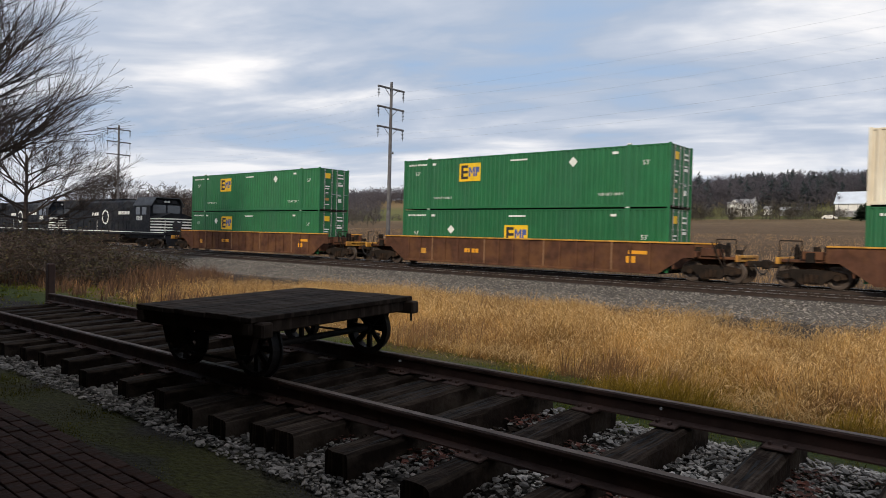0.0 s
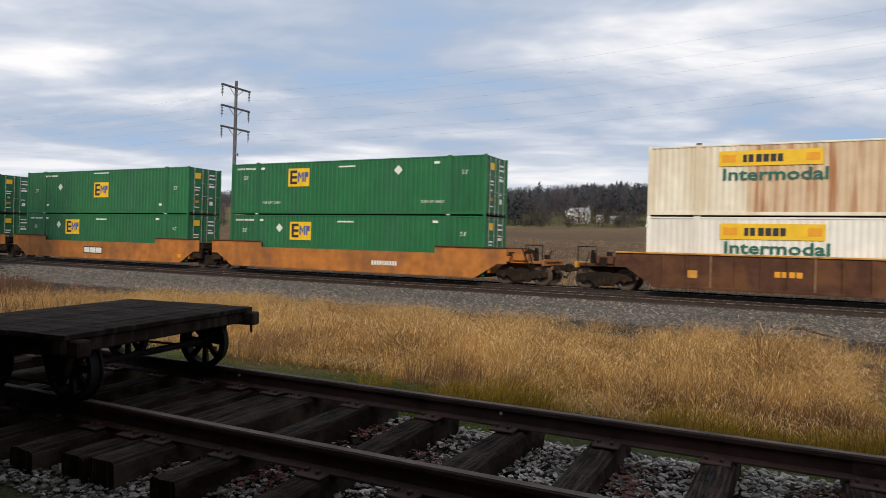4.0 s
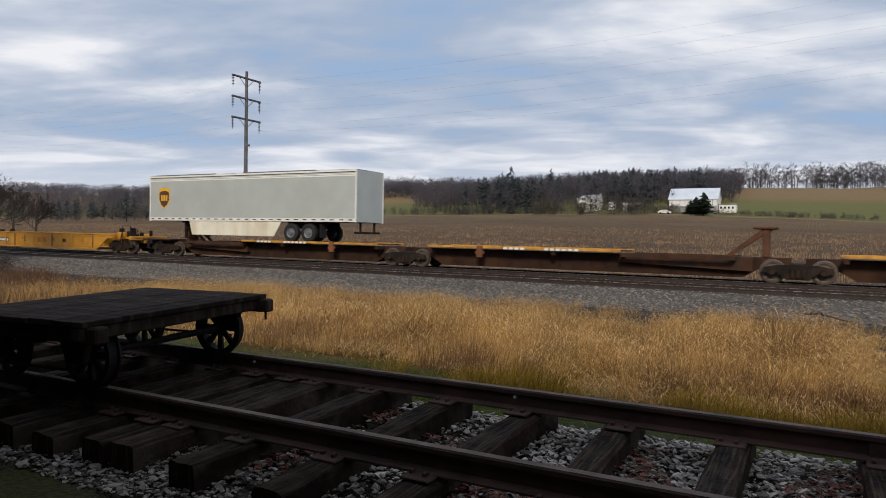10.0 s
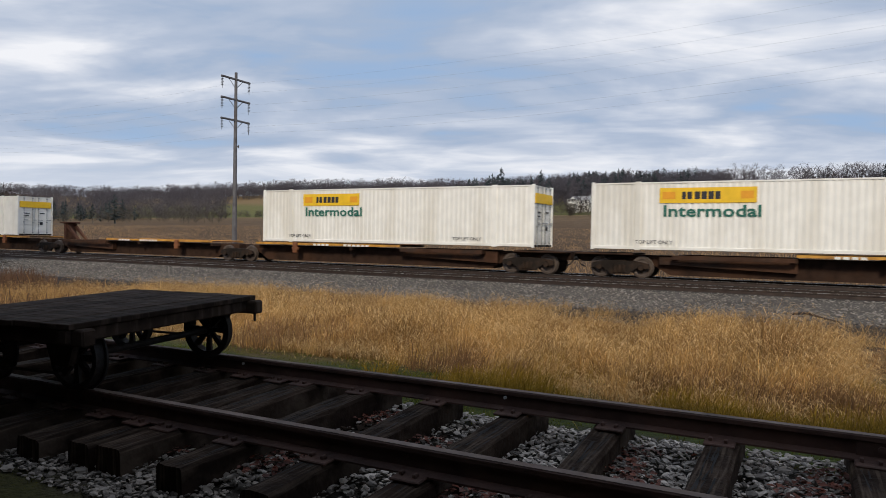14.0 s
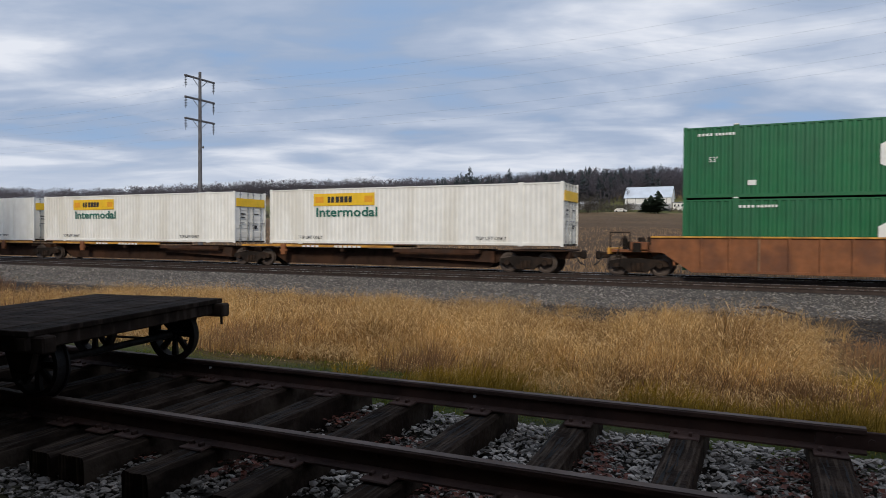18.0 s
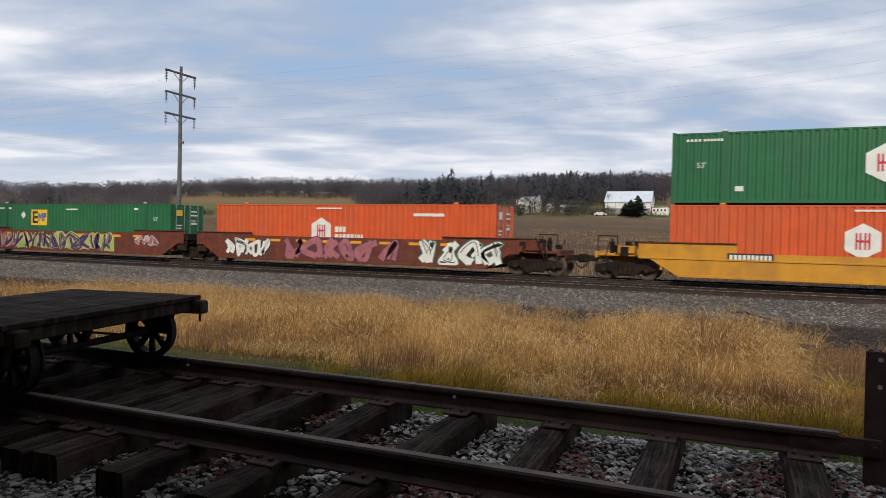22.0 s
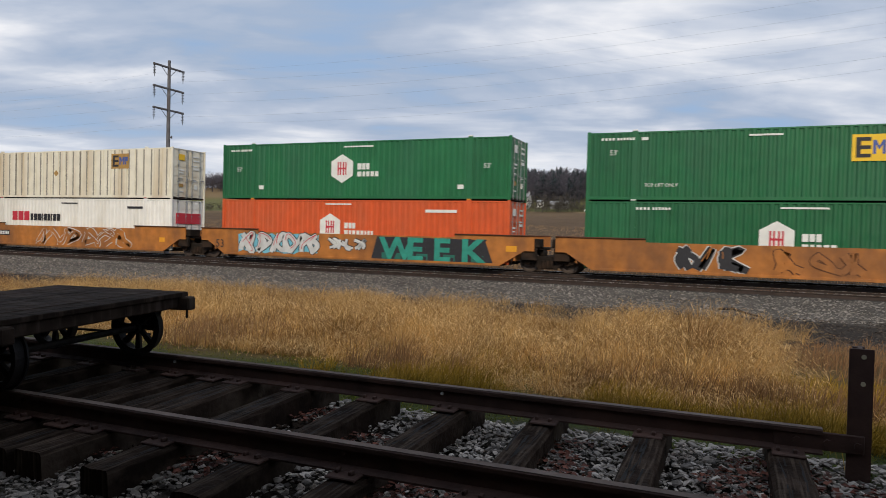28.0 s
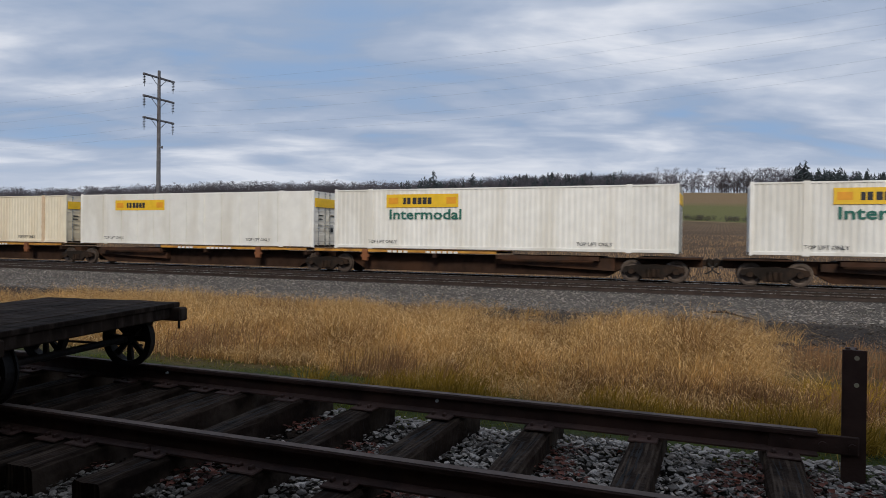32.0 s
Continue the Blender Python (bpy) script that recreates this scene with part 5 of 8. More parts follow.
# ---- highway trailers on the spine cars
def trailer(label, length, rear, skirt, logo):
    """A van trailer with its nose or its tail towards -x; x = 0 .. length, the wheels stand at z = 0."""
    t = thing("semi_trailer", label, "trailer", "trailers on the train")
    z0, z1 = 1.12, 3.93
    for y in (-HALF, HALF - 0.03):
        part("side_wall", Mesh().box(0.05, length - 0.05, y, y + 0.03, z0 + 0.14, z1 - 0.16), ALU, t)
        part("bottom_rail", Mesh().box(0.0, length, y - 0.015, y + 0.04, z0, z0 + 0.19, 0.01), WHITE, t, "white bottom rail")
        part("top_rail", Mesh().box(0.0, length, y - 0.015, y + 0.04, z1 - 0.13, z1 - 0.02, 0.015), WHITE, t, "white top rail")
        part("upper_band", Mesh().box(0.05, length - 0.05, y - 0.006, y + 0.03, z1 - 0.36, z1 - 0.30).box(0.05, length - 0.05, y - 0.006, y + 0.03, z1 - 0.27, z1 - 0.23), WHITE, t)
    part("reflective_strip", Mesh().add(*(lambda b: (b.v, b.f))(bars((0.26,) * int(length / 0.62), 0.2, z0 + 0.09, 0.055, -HALF - 0.018, 0.36))), PAINT_K, t, "dashed dark marking strip")
    for a, b in ((0.04, 0.36), (0.50, 0.83)):
        part("roof_edge", Mesh().box(length * a, length * b, -HALF - 0.02, -HALF + 0.05, z1 - 0.018, z1 + 0.03), ROOF_DUST, t, "dark worn roof edge")
    part("roof", Mesh().box(0.0, length, -HALF, HALF, z1 - 0.03, z1, 0.012), ROOF_DUST, t)
    part("floor", Mesh().box(0.1, length - 0.1, -HALF + 0.05, HALF - 0.05, z0, z0 + 0.12), GRIME, t)
    for x in (0.0, length - 0.06):
        part("end_wall", Mesh().box(x, x + 0.06, -HALF, HALF, z0, z1 - 0.02, 0.02), ALU, t)
        for y in (-HALF - 0.012, HALF - 0.098):
            part("end_post", Mesh().box(x - 0.01, x + 0.07, y, y + 0.11, z0 - 0.02, z1, 0.01), WHITE, t)
    n, tail = (1, 0.0) if rear < length / 2 else (-1, length)
    ax = (rear - 0.62, rear + 0.62)
    for x in ax:
        for y in (-1.12, 1.12):
            w = part("wheel", Mesh().lathe([(0.30, -0.14), (0.44, -0.15), (0.51, -0.11), (0.515, 0.11), (0.44, 0.15), (0.30, 0.14)], (0, 0, 0), 22), RUBBER, t, "black rubber tyre", at=(x, y, 0.52))
            part("hub", Mesh().lathe([(0.0, -0.16), (0.10, -0.15), (0.14, -0.09), (0.26, -0.08), (0.31, -0.12), (0.31, 0.1)], (0, 0, 0), 16), HUBCAP, w, at=pose(0, 0, 0, 0, 0, 0 if y < 0 else 180))
        part("axle", Mesh().tube((x, -1.0, 0.52), (x, 1.0, 0.52), 0.07, n=8), GRIME, t)
    part("bogie_frame", Mesh().box(rear - 1.4, rear + 1.4, -0.6, -0.45, 0.75, z0, 0.02).box(rear - 1.4, rear + 1.4, 0.45, 0.6, 0.75, z0, 0.02), GRIME, t)
    part("mud_flap", Mesh().box(tail + n * 0.75 - 0.02 + (rear - tail - n * 2.2), tail + n * 0.75 + 0.02 + (rear - tail - n * 2.2), -1.25, -0.7, 0.25, 1.0), RUBBER, t)
    leg = length - 2.9 if n > 0 else 2.9
    part("landing_gear", Mesh().box(leg - 0.07, leg + 0.07, -0.95, -0.8, 0.1, z0).box(leg - 0.07, leg + 0.07, 0.8, 0.95, 0.1, z0).tube((leg, -0.87, 0.35), (leg + n * -0.9, -0.87, z0), 0.035, n=6).box(leg - 0.16, leg + 0.16, -1.0, -0.75, 0.06, 0.1).box(leg - 0.04, leg + 0.04, -0.9, 0.9, 0.55, 0.63), GRIME, t)
    guard = tail + n * 0.15
    part("rear_guard", Mesh().box(guard - 0.05, guard + 0.05, -1.15, 1.15, 0.5, 0.62).box(guard - 0.04, guard + 0.04, -0.7, -0.6, 0.6, z0).box(guard - 0.04, guard + 0.04, 0.6, 0.7, 0.6, z0), GRIME, t)
    if skirt:
        a, b = sorted((rear + n * 1.3, leg - n * 0.7))
        part("side_skirt", Mesh().slab([(a, z0), (b, z0), (b - 0.55, 0.28), (a + 0.25, 0.28)], -HALF + 0.03, -HALF + 0.06), CREAM, t, "cream side skirt")
    x, z, s = logo, 2.56, 1.18
    sh = [(x - 0.42 * s, z + 0.42 * s), (x - 0.2 * s, z + 0.53 * s), (x + 0.2 * s, z + 0.53 * s), (x + 0.42 * s, z + 0.42 * s), (x + 0.42 * s, z - 0.12 * s), (x + 0.25 * s, z - 0.42 * s), (x, z - 0.60 * s), (x - 0.25 * s, z - 0.42 * s), (x - 0.42 * s, z - 0.12 * s)]
    g = part("emblem", Mesh().slab(sh, -HALF - 0.008, -HALF), PAINT_GOLD, t, "brown and gold shield emblem")
    inner = [(x + (q - x) * 0.88, z + (w - z) * 0.88 - (0.0 if w < z else 0.12 * s)) for q, w in sh]
    f = part("emblem_field", Mesh().slab(inner, -HALF - 0.014, -HALF - 0.004), PAINT_BR, g)
    part("emblem_shape", bars((0.16, 0.16, 0.13), x - 0.28, z - 0.2, 0.36, -HALF - 0.018, 0.06), PAINT_GOLD, f)
    return t


ROOF_DUST = mat("dusty_trailer_roof", (0.16, 0.16, 0.16), 0.7, var=0.3, scale=2.0, bump=0.1)
HUBCAP = mat("grey_wheel_hub", (0.16, 0.165, 0.18), 0.5, 0.3, var=0.2, bump=0.1)

# ---------------------------------------------------------------- locomotives
def locomotive():
    """A six-axle diesel, black, with its cab and nose towards +x; x = 0 .. 22.4."""
    c = thing("locomotive", "black diesel freight locomotive with white nose stripes", "locomotive", "locomotives")
    part("frame", Mesh().box(0.3, 22.1, -1.45, 1.45, 1.15, 1.42, 0.03).box(0.9, 21.6, -0.9, 0.9, 0.85, 1.15), LOCO_BLACK, c)
    part("fuel_tank", Mesh().loft([(-1.35, 1.12), (1.35, 1.12), (1.35, 0.55), (1.0, 0.32), (-1.0, 0.32), (-1.35, 0.55)], 8.2, 13.6), GRIME, c)
    hood = part("long_hood", Mesh().loft([(-0.98, 1.42), (0.98, 1.42), (0.98, 4.15), (0.80, 4.35), (-0.80, 4.35), (-0.98, 4.15)], 0.9, 16.6), LOCO_BLACK, c)
    for i in range(12):
        part("hood_door", Mesh().box(1.2 + i * 1.12, 2.22 + i * 1.12, -1.0, -0.975, 1.6, 3.7, 0.008), LOCO_BLACK, hood)
    part("radiator", Mesh().box(0.7, 4.6, -1.5, 1.5, 3.6, 4.45, 0.08), LOCO_BLACK, hood)
    for x in (6.2, 8.1, 11.0):
        part("roof_fan", Mesh().box(x, x + 1.3, -0.75, 0.75, 4.35, 4.55, 0.05), LOCO_BLACK, hood)
    cab = part("cab", Mesh().loft([(-1.5, 1.42), (1.5, 1.42), (1.5, 3.75), (1.05, 4.45), (-1.05, 4.45), (-1.5, 3.75)], 16.6, 19.6), LOCO_BLACK, c)
    part("cab_roof", Mesh().loft([(-1.56, 3.74), (-1.1, 4.47), (1.1, 4.47), (1.56, 3.74), (1.56, 3.82), (1.12, 4.54), (-1.12, 4.54), (-1.56, 3.82)], 16.5, 19.95), LOCO_ROOF, cab, "greyed cab roof")
    for x in (17.0, 18.15):
        part("side_window", Mesh().box(x, x + 0.8, -1.53, -1.49, 2.95, 3.65, 0.01), GLASS_SKY, cab, "side window that mirrors the sky")
    for y in (-1.28, 0.08):
        part("windscreen", Mesh().slab([(19.62, 3.08), (19.66, 3.08), (19.66, 3.85), (19.62, 3.85)], y, y + 1.2), GLASS_SKY, cab, "windscreen pane that mirrors the sky")
    part("number_board", Mesh().box(19.6, 19.7, -0.95, -0.45, 4.02, 4.3, 0.02).box(19.6, 19.7, 0.45, 0.95, 4.02, 4.3, 0.02), PAINT_K, cab)
    part("headlight", Mesh().tube((19.6, -0.14, 4.16), (19.76, -0.14, 4.16), 0.1, n=10).tube((19.6, 0.14, 4.16), (19.76, 0.14, 4.16), 0.1, n=10), PAINT_W, cab)
    nose = part("nose", Mesh().add([(x, y, z) for x in (19.6, 21.55) for y, z in ((-1.45, 1.42), (1.45, 1.42), (1.45, 2.78), (0.6, 3.1), (-0.6, 3.1), (-1.45, 2.78))], [(0, 1, 2, 3, 4, 5), (11, 10, 9, 8, 7, 6)] + [(i, 6 + i, 6 + (i + 1) % 6, (i + 1) % 6) for i in range(6)]), LOCO_BLACK, c)
    for k in range(5):
        z = 1.55 + k * 0.25
        part("nose_stripe", Mesh().box(18.9 if k < 4 else 19.6, 21.58, -1.465, -1.45, z, z + 0.11).box(21.55, 21.58, -1.45, 1.45, z, z + 0.11), PAINT_W, nose, "white stripe")
    part("emblem", Mesh().add([(21.6, y, z) for y, z in ((-0.35, 1.6), (0.3, 1.6), (0.45, 2.5), (0.1, 2.2), (-0.2, 2.6), (-0.5, 2.1))] + [(21.63, y, z) for y, z in ((-0.35, 1.6), (0.3, 1.6), (0.45, 2.5), (0.1, 2.2), (-0.2, 2.6), (-0.5, 2.1))], [(5, 4, 3, 2, 1, 0), (6, 7, 8, 9, 10, 11)] + [(i, (i + 1) % 6, 6 + (i + 1) % 6, 6 + i) for i in range(6)]), PAINT_K, nose, "dark emblem on the nose")
    for y in (-1.3, 1.3):
        part("step_post", Mesh().tube((21.9, y, 1.0), (21.9, y, 2.5), 0.025, n=6), PAINT_W, nose)
    part("number_bars", bars((0.2, 0.2, 0.2, 0.2), 17.1, 2.45, 0.4, -1.51, 0.08), PAINT_W, cab)
    part("name_bars", bars((0.5, 0.5, 0.5, 0.45), 12.4, 3.0, 0.3, -1.01, 0.1).add(*(lambda b: (b.v, b.f))(bars((0.4, 0.4, 0.5), 6.6, 2.9, 0.3, -1.01, 0.1))), PAINT_W, hood, "white bars in place of the railway's name")
    part("ring_emblem", Mesh().lathe([(0.55, -0.01), (0.72, -0.01), (0.72, 0.02), (0.55, 0.02)], (9.6, -1.01, 2.75), 24), PAINT_W, hood, "white ring emblem")
    for i in range(14):
        x = 1.0 + i * 1.55
        part("handrail_post", Mesh().tube((x, -1.42, 1.42), (x, -1.42, 2.45), 0.02, n=6), PAINT_W if i % 5 == 0 else LOCO_BLACK, c)
    part("handrail", Mesh().tube((1.0, -1.42, 2.45), (21.2, -1.42, 2.45), 0.02, n=6), LOCO_BLACK, c)
    part("step_edge", Mesh().box(0.4, 22.0, -1.47, -1.44, 1.36, 1.43), PAINT_W, c, "white sill stripe")
    part("plough", Mesh().slab([(22.0, 1.1), (22.4, 0.25), (22.5, 0.25), (22.2, 1.1)], -1.35, 1.35), LOCO_BLACK, c)
    for x in (3.0, 4.9, 17.3, 19.2):
        truck(c, x)
    coupler(c, -0.2, -1)
    coupler(c, 22.7, 1)
    return c


# ---------------------------------------------------------------- the train, front to rear
# A thing's place u is its distance behind the line x = 0 at the start of the clip.
RIDERS = []                        # (thing, u, height over the rail)


def ride(ob, u, z=0.0):
    RIDERS.append((ob, u, z))
    return ob


USED = set()


def load(style, u, z):
    ob = BOX[style]
    if style in USED:
        ob = copy_thing(ob, Matrix())
    USED.add(style)
    return ride(ob, u, z)


WELL_Z, SPINE_Z = 0.31, 1.20


def stack(u, low, high=None):
    load(low, u, WELL_Z)
    if high:
        load(high, u, WELL_Z + HGT)


def well(u, *args, **kw):
    """A well car whose container begins at u."""
    return ride(well_car(*args, **kw), u + LEN / 2)


def well_copy(car, u):
    return ride(copy_thing(car, Matrix()), u + LEN / 2)


loco = ride(locomotive(), -78.0)
ride(copy_thing(loco, Matrix()), -101.0)

BROWN = "rusty brown ribbed double-stack well car"
brown_marks = [car_bars((0.2, 0.2, 0.2, 0.2), -3.2, 0.85, 0.22, PAINT_O), car_patch(6.2, 0.7, 0.45, 0.3, PAINT_O), car_patch(6.3, 1.1, 0.9, 0.16, PAINT_O), car_patch(-6.4, 0.7, 0.4, 0.3, SILL_YELLOW)]
w1 = well(-51.78, BROWN, RUST_BROWN, SILL_YELLOW, ribs=17, marks=brown_marks)
for u in (-27.9, -4.32, 82.29):
    well_copy(w1, u)
stack(-51.78, "emp_lo2", "emp_hi")
stack(-27.9, "emp_lo", "emp_hi")
stack(-4.32, "emp_lo2", "emp_white")
stack(82.29, "jb", "jb_rust")

ORA = "weathered orange double-stack well car with scuffed paint"
tt = [car_bars((0.55, 0.55, 0.55), -1.3, 0.62, 0.34, PAINT_W, PAINT_K)]
well(19.46, ORA, CAR_ORANGE, None, (True, False), lip=0.3, top=1.66, marks=[car_text("53", -6.6, 0.62, 0.34, PAINT_K), car_bars((0.11,) * 4 + (0.10,) * 6, -4.9, 0.62, 0.22), car_patch(-1.6, 1.0, 1.9, 0.08, PAINT_S)])
well(39.09, ORA, CAR_ORANGE, None, (False, False), lip=0.3, top=1.66, marks=tt + [car_patch(7.5, 0.55, 0.3, 0.22, PAINT_O)])
well(58.73, ORA, CAR_ORANGE, None, (False, True), lip=0.3, top=1.66, marks=[car_bars((0.11,) * 4 + (0.10,) * 6, 1.9, 0.65, 0.22)])
stack(19.46, "emp_lo2", "emp_hi")
stack(39.09, "emp_lo2", "emp_mid")
stack(58.73, "emp_lo2", "emp_hi")


def spine_train(first, spacing, n, hitches, label="dirt-blackened skeleton car with yellow side sills", last=None, turned=None):
    for i in range(n):
        L_ = spacing if last is None or 0 < i < n - 1 else last
        a = first + (0 if i == 0 else (last or spacing) + (i - 1) * spacing)
        ride(spine_unit(label, L_, (i == 0, i == n - 1), hitches.get(i), turned=turned[i] if turned else i > n / 2), a)


spine_train(104.5, 17.93, 3, {1: 0.85, 2: 17.2}, "rusty skeleton car with yellow side sills", turned=(0, 0, 1))
load("emp_hi", 103.45, SPINE_Z)
ride(trailer("white van trailer with a shield emblem on a skeleton car", 16.15, 4.1, True, 14.5), 142.73, 1.11)
YEL = "bright yellow empty well car with clean paint"
ride(well_car(YEL, CAR_YELLOW, SILL_YELLOW, half=6.45, top=1.24, ribs=11, rail=(1.1, 0.42), bottom=0.25, marks=[
    car_text("40", -2.6, 0.62, 0.42, PAINT_K), car_bars((0.3, 0.3, 0.3), -0.6, 0.62, 0.36, CAR_ORANGE), car_bars((0.12,) * 4 + (0.12,) * 6, -6.0, 0.62, 0.2, PAINT_W, PAINT_K), car_patch(2.3, 0.65, 0.4, 0.25, PAINT_K), car_patch(1.2, 0.75, 0.2, 0.16, CAR_ORANGE)]), 170.65)
spine_train(183.0, 17.8, 3, {0: 1.2, 1: 16.6, 2: 17.0}, turned=(0, 1, 1))
ride(trailer("grey van trailer with a shield emblem on a skeleton car", 16.15, 12.3, True, 1.35), 181.78, 1.11)
ride(trailer("grey short van trailer with a shield emblem and dark roof edge", 13.75, 3.35, False, 12.4), 223.2, 1.11)
spine_train(240.8, 18.03, 3, {1: 1.0}, turned=(0, 0, 1))
load("jb", 239.6, SPINE_Z)
load("jb", 279.11, SPINE_Z)
spine_train(299.1, 17.35, 5, {}, last=15.8)
for u, s in ((297.88, "jb"), (315.21, "jb"), (332.59, "jb_plate"), (349.8, "jb"), (368.4, "jb")):
    load(s, u, SPINE_Z)

well(389.5, "rusty orange-brown ribbed double-stack well car", RUSTY_ORANGE, SILL_YELLOW, ribs=15, marks=[car_bars((0.3, 0.3, 0.3), 2.3, 0.75, 0.3, SILL_YELLOW)])
stack(389.5, "hub_lo", "hub_hi")

RED = "oxide red well car covered in sprayed letter shapes"
dots = [car_patch(-5.9 + 1.62 * i, 1.22, 0.62, 0.13, PAINT_O) for i in range(8)]
well(413.13, RED, OX_RED, None, (True, False), lip=0.12, top=1.62, marks=dots + [car_text("53", -8.0, 0.62, 0.42, PAINT_PALE), car_bars((0.22,) * 4, -4.9, 0.75, 0.24), spray(3, -3.0, -2.0, 0.5, 1.4, PAINT_S, OX_RED, PAINT_W, 3, 0.1), block_letters("AHOY", -1.6, 0.34, 1.10, 2.2, PAINT_PEARL, PAINT_S, PAINT_C, 8.6), disc(3.95, 0.92, 0.40, PAINT_O, PAINT_BR)])
well(432.67, RED, OX_RED, None, (False, False), lip=0.12, top=1.62, marks=dots + [car_text("53", -7.6, 0.62, 0.42, PAINT_PALE), spray_ground(5, -4.6, 3.9, 0.32, 1.5, PAINT_L), spray_ground(6, -7.0, -4.8, 0.34, 1.45, PAINT_PK), spray(8, -6.7, 3.6, 0.34, 1.46, PAINT_P, PAINT_PALE, PAINT_L, 12, 0.20), spray(9, 5.6, 7.4, 0.8, 1.3, PAINT_PK, PAINT_S, PAINT_W, 3)])
well(452.2, RED, OX_RED, None, (False, True), lip=0.12, top=1.62, marks=dots + [spray(12, -7.4, -4.2, 0.4, 1.36, PAINT_W, PAINT_K, PAINT_S, 4), spray(13, -3.4, 3.2, 0.36, 1.46, PAINT_PK, PAINT_P, PAINT_PK, 6), spray(14, 4.2, 8.6, 0.34, 1.5, PAINT_W, PAINT_T, PAINT_K, 4)])
stack(413.13, "hub_dark")
stack(432.67, "emp_lo2")
stack(452.2, "hub_orange")
well(475.88, "yellow double-stack well car with road-dirt streaks", CAR_YELLOW, None, lip=0.35, top=1.60, rail=(0.95,), marks=[car_bars((0.11,) * 4 + (0.10,) * 6, -5.8, 1.0, 0.2, PAINT_W, PAINT_K), car_bars((0.35, 0.35, 0.35), 1.2, 0.5, 0.4, PAINT_R), car_text("53", 6.0, 0.75, 0.2, PAINT_K)])
stack(475.88, "hub_orange", "hub_hi")

TAN = "brown well car with a yellow top band"
t_marks = [car_text("53", 0.4, 0.55, 0.36, SILL_YELLOW), car_bars((0.11,) * 4 + (0.10,) * 6, 3.6, 0.55, 0.22)]
for u, e, w in ((499.44, (True, False), False), (518.87, (False, False), True), (538.67, (False, True), True)):
    c = well(u, TAN, RUST_TAN, SILL_YELLOW, e, ribs=13, top=1.62, marks=t_marks + ([car_text("125 T", -8.0, 0.62, 0.26)] if w else []))
    for y in (-SIDE - 0.075, SIDE - 0.02):
        part("side_band", Mesh().box(-8.9, 8.9, y, y + 0.09, 1.28, 1.615, 0.01), SILL_YELLOW, c, "yellow painted top band")
        for e in (-1, 1):
            part("end_ledge", Mesh().box(*sorted((e * 6.1, e * 9.3)), y - 0.02, y + 0.13, 1.70, 1.80, 0.01), SILL_YELLOW, c, "raised yellow ledge over the end")
stack(499.44, "emp_plain", "jb_cream")
stack(518.87, "emp_hi", "jb_grey")
stack(538.67, "emp_strip", "emp_pale")
GRF = "weathered orange well car with sprayed letter shapes"
well(561.98, GRF, CAR_ORANGE, None, (True, False), lip=0.12, top=1.60, marks=[car_bars((0.11,) * 4 + (0.10,) * 6, -6.6, 0.9, 0.2, PAINT_W, PAINT_K), spray(21, -2.4, 5.2, 0.4, 1.4, CAR_ORANGE, PAINT_S, PAINT_S, 6), car_patch(7.4, 0.75, 0.4, 0.26, PAINT_O)])
well(581.68, GRF, CAR_ORANGE, None, (False, False), lip=0.12, top=1.60, marks=[car_text("53", -8.3, 0.62, 0.4, PAINT_K), spray_ground(7, -6.8, -1.8, 0.35, 1.45, PAINT_C), spray(31, -6.6, -1.9, 0.35, 1.48, PAINT_S, PAINT_K, PAINT_R, 5), spray(32, -1.3, 0.9, 0.7, 1.3, PAINT_S, PAINT_K, PAINT_W, 3), block_letters("WEEK", 1.7, 0.36, 1.0, 1.38, PAINT_T, PAINT_G, PAINT_K, 5.3), car_patch(8.0, 0.9, 0.5, 0.26, PAINT_O)])
well(601.19, GRF, CAR_ORANGE, None, (False, True), lip=0.12, top=1.60, marks=[spray(41, -4.6, -1.6, 0.35, 1.4, PAINT_K, PAINT_S, CAR_ORANGE, 3), spray(42, -0.6, 2.6, 0.4, 1.35, CAR_ORANGE, RUST_BROWN, CAR_ORANGE, 3), car_bars((0.11,) * 4 + (0.10,) * 6, 4.2, 0.85, 0.2, PAINT_W, PAINT_K)])
stack(561.98, "xpo", "emp_ribbed")
stack(581.68, "hub_orange", "hub_hi")
stack(601.19, "hub_lo", "emp_right")
spine_train(623.2, 17.35, 4, {}, last=15.75)
spine_train(693.95, 17.35, 1, {})
for u, s in ((622.19, "jb"), (639.53, "jb_tint"), (656.88, "jb_plate"), (674.24, "jb"), (693.0, "jb")):
    load(s, u, SPINE_Z)


def travelled(t):
    """How far the train has gone at t seconds: about 22 m/s, and slowing a little."""
    return 22.0533 * t - 0.014260 * t * t + 0.00002555 * t ** 3


def motions():
    """The train passes from right to left; every car and load keeps to the line's grade."""
    tilt = math.degrees(math.atan(GRADE))
    for ob, u, z in RIDERS:
        rows = []
        for t in (0, 4, 8, 12, 16, 20, 24, 28, 32):
            x = u - travelled(t)
            rows.append((t, pose(x + z * GRADE, TRAIN_Y, RAIL_Z - GRADE * x + z, 0, tilt, 0)))
        walk(ob, rows)

# ---------------------------------------------------------------- old siding in the foreground
TIES = [0.30, -0.58, -1.32, -2.14, -2.80, -3.57, -4.22, -4.50, -4.95, -5.45, -6.05, -6.75, -7.47, -8.2, -8.85, -9.4, -9.95, -10.5, -11.1, -11.7, -12.3, -12.9, -13.5, -14.1]


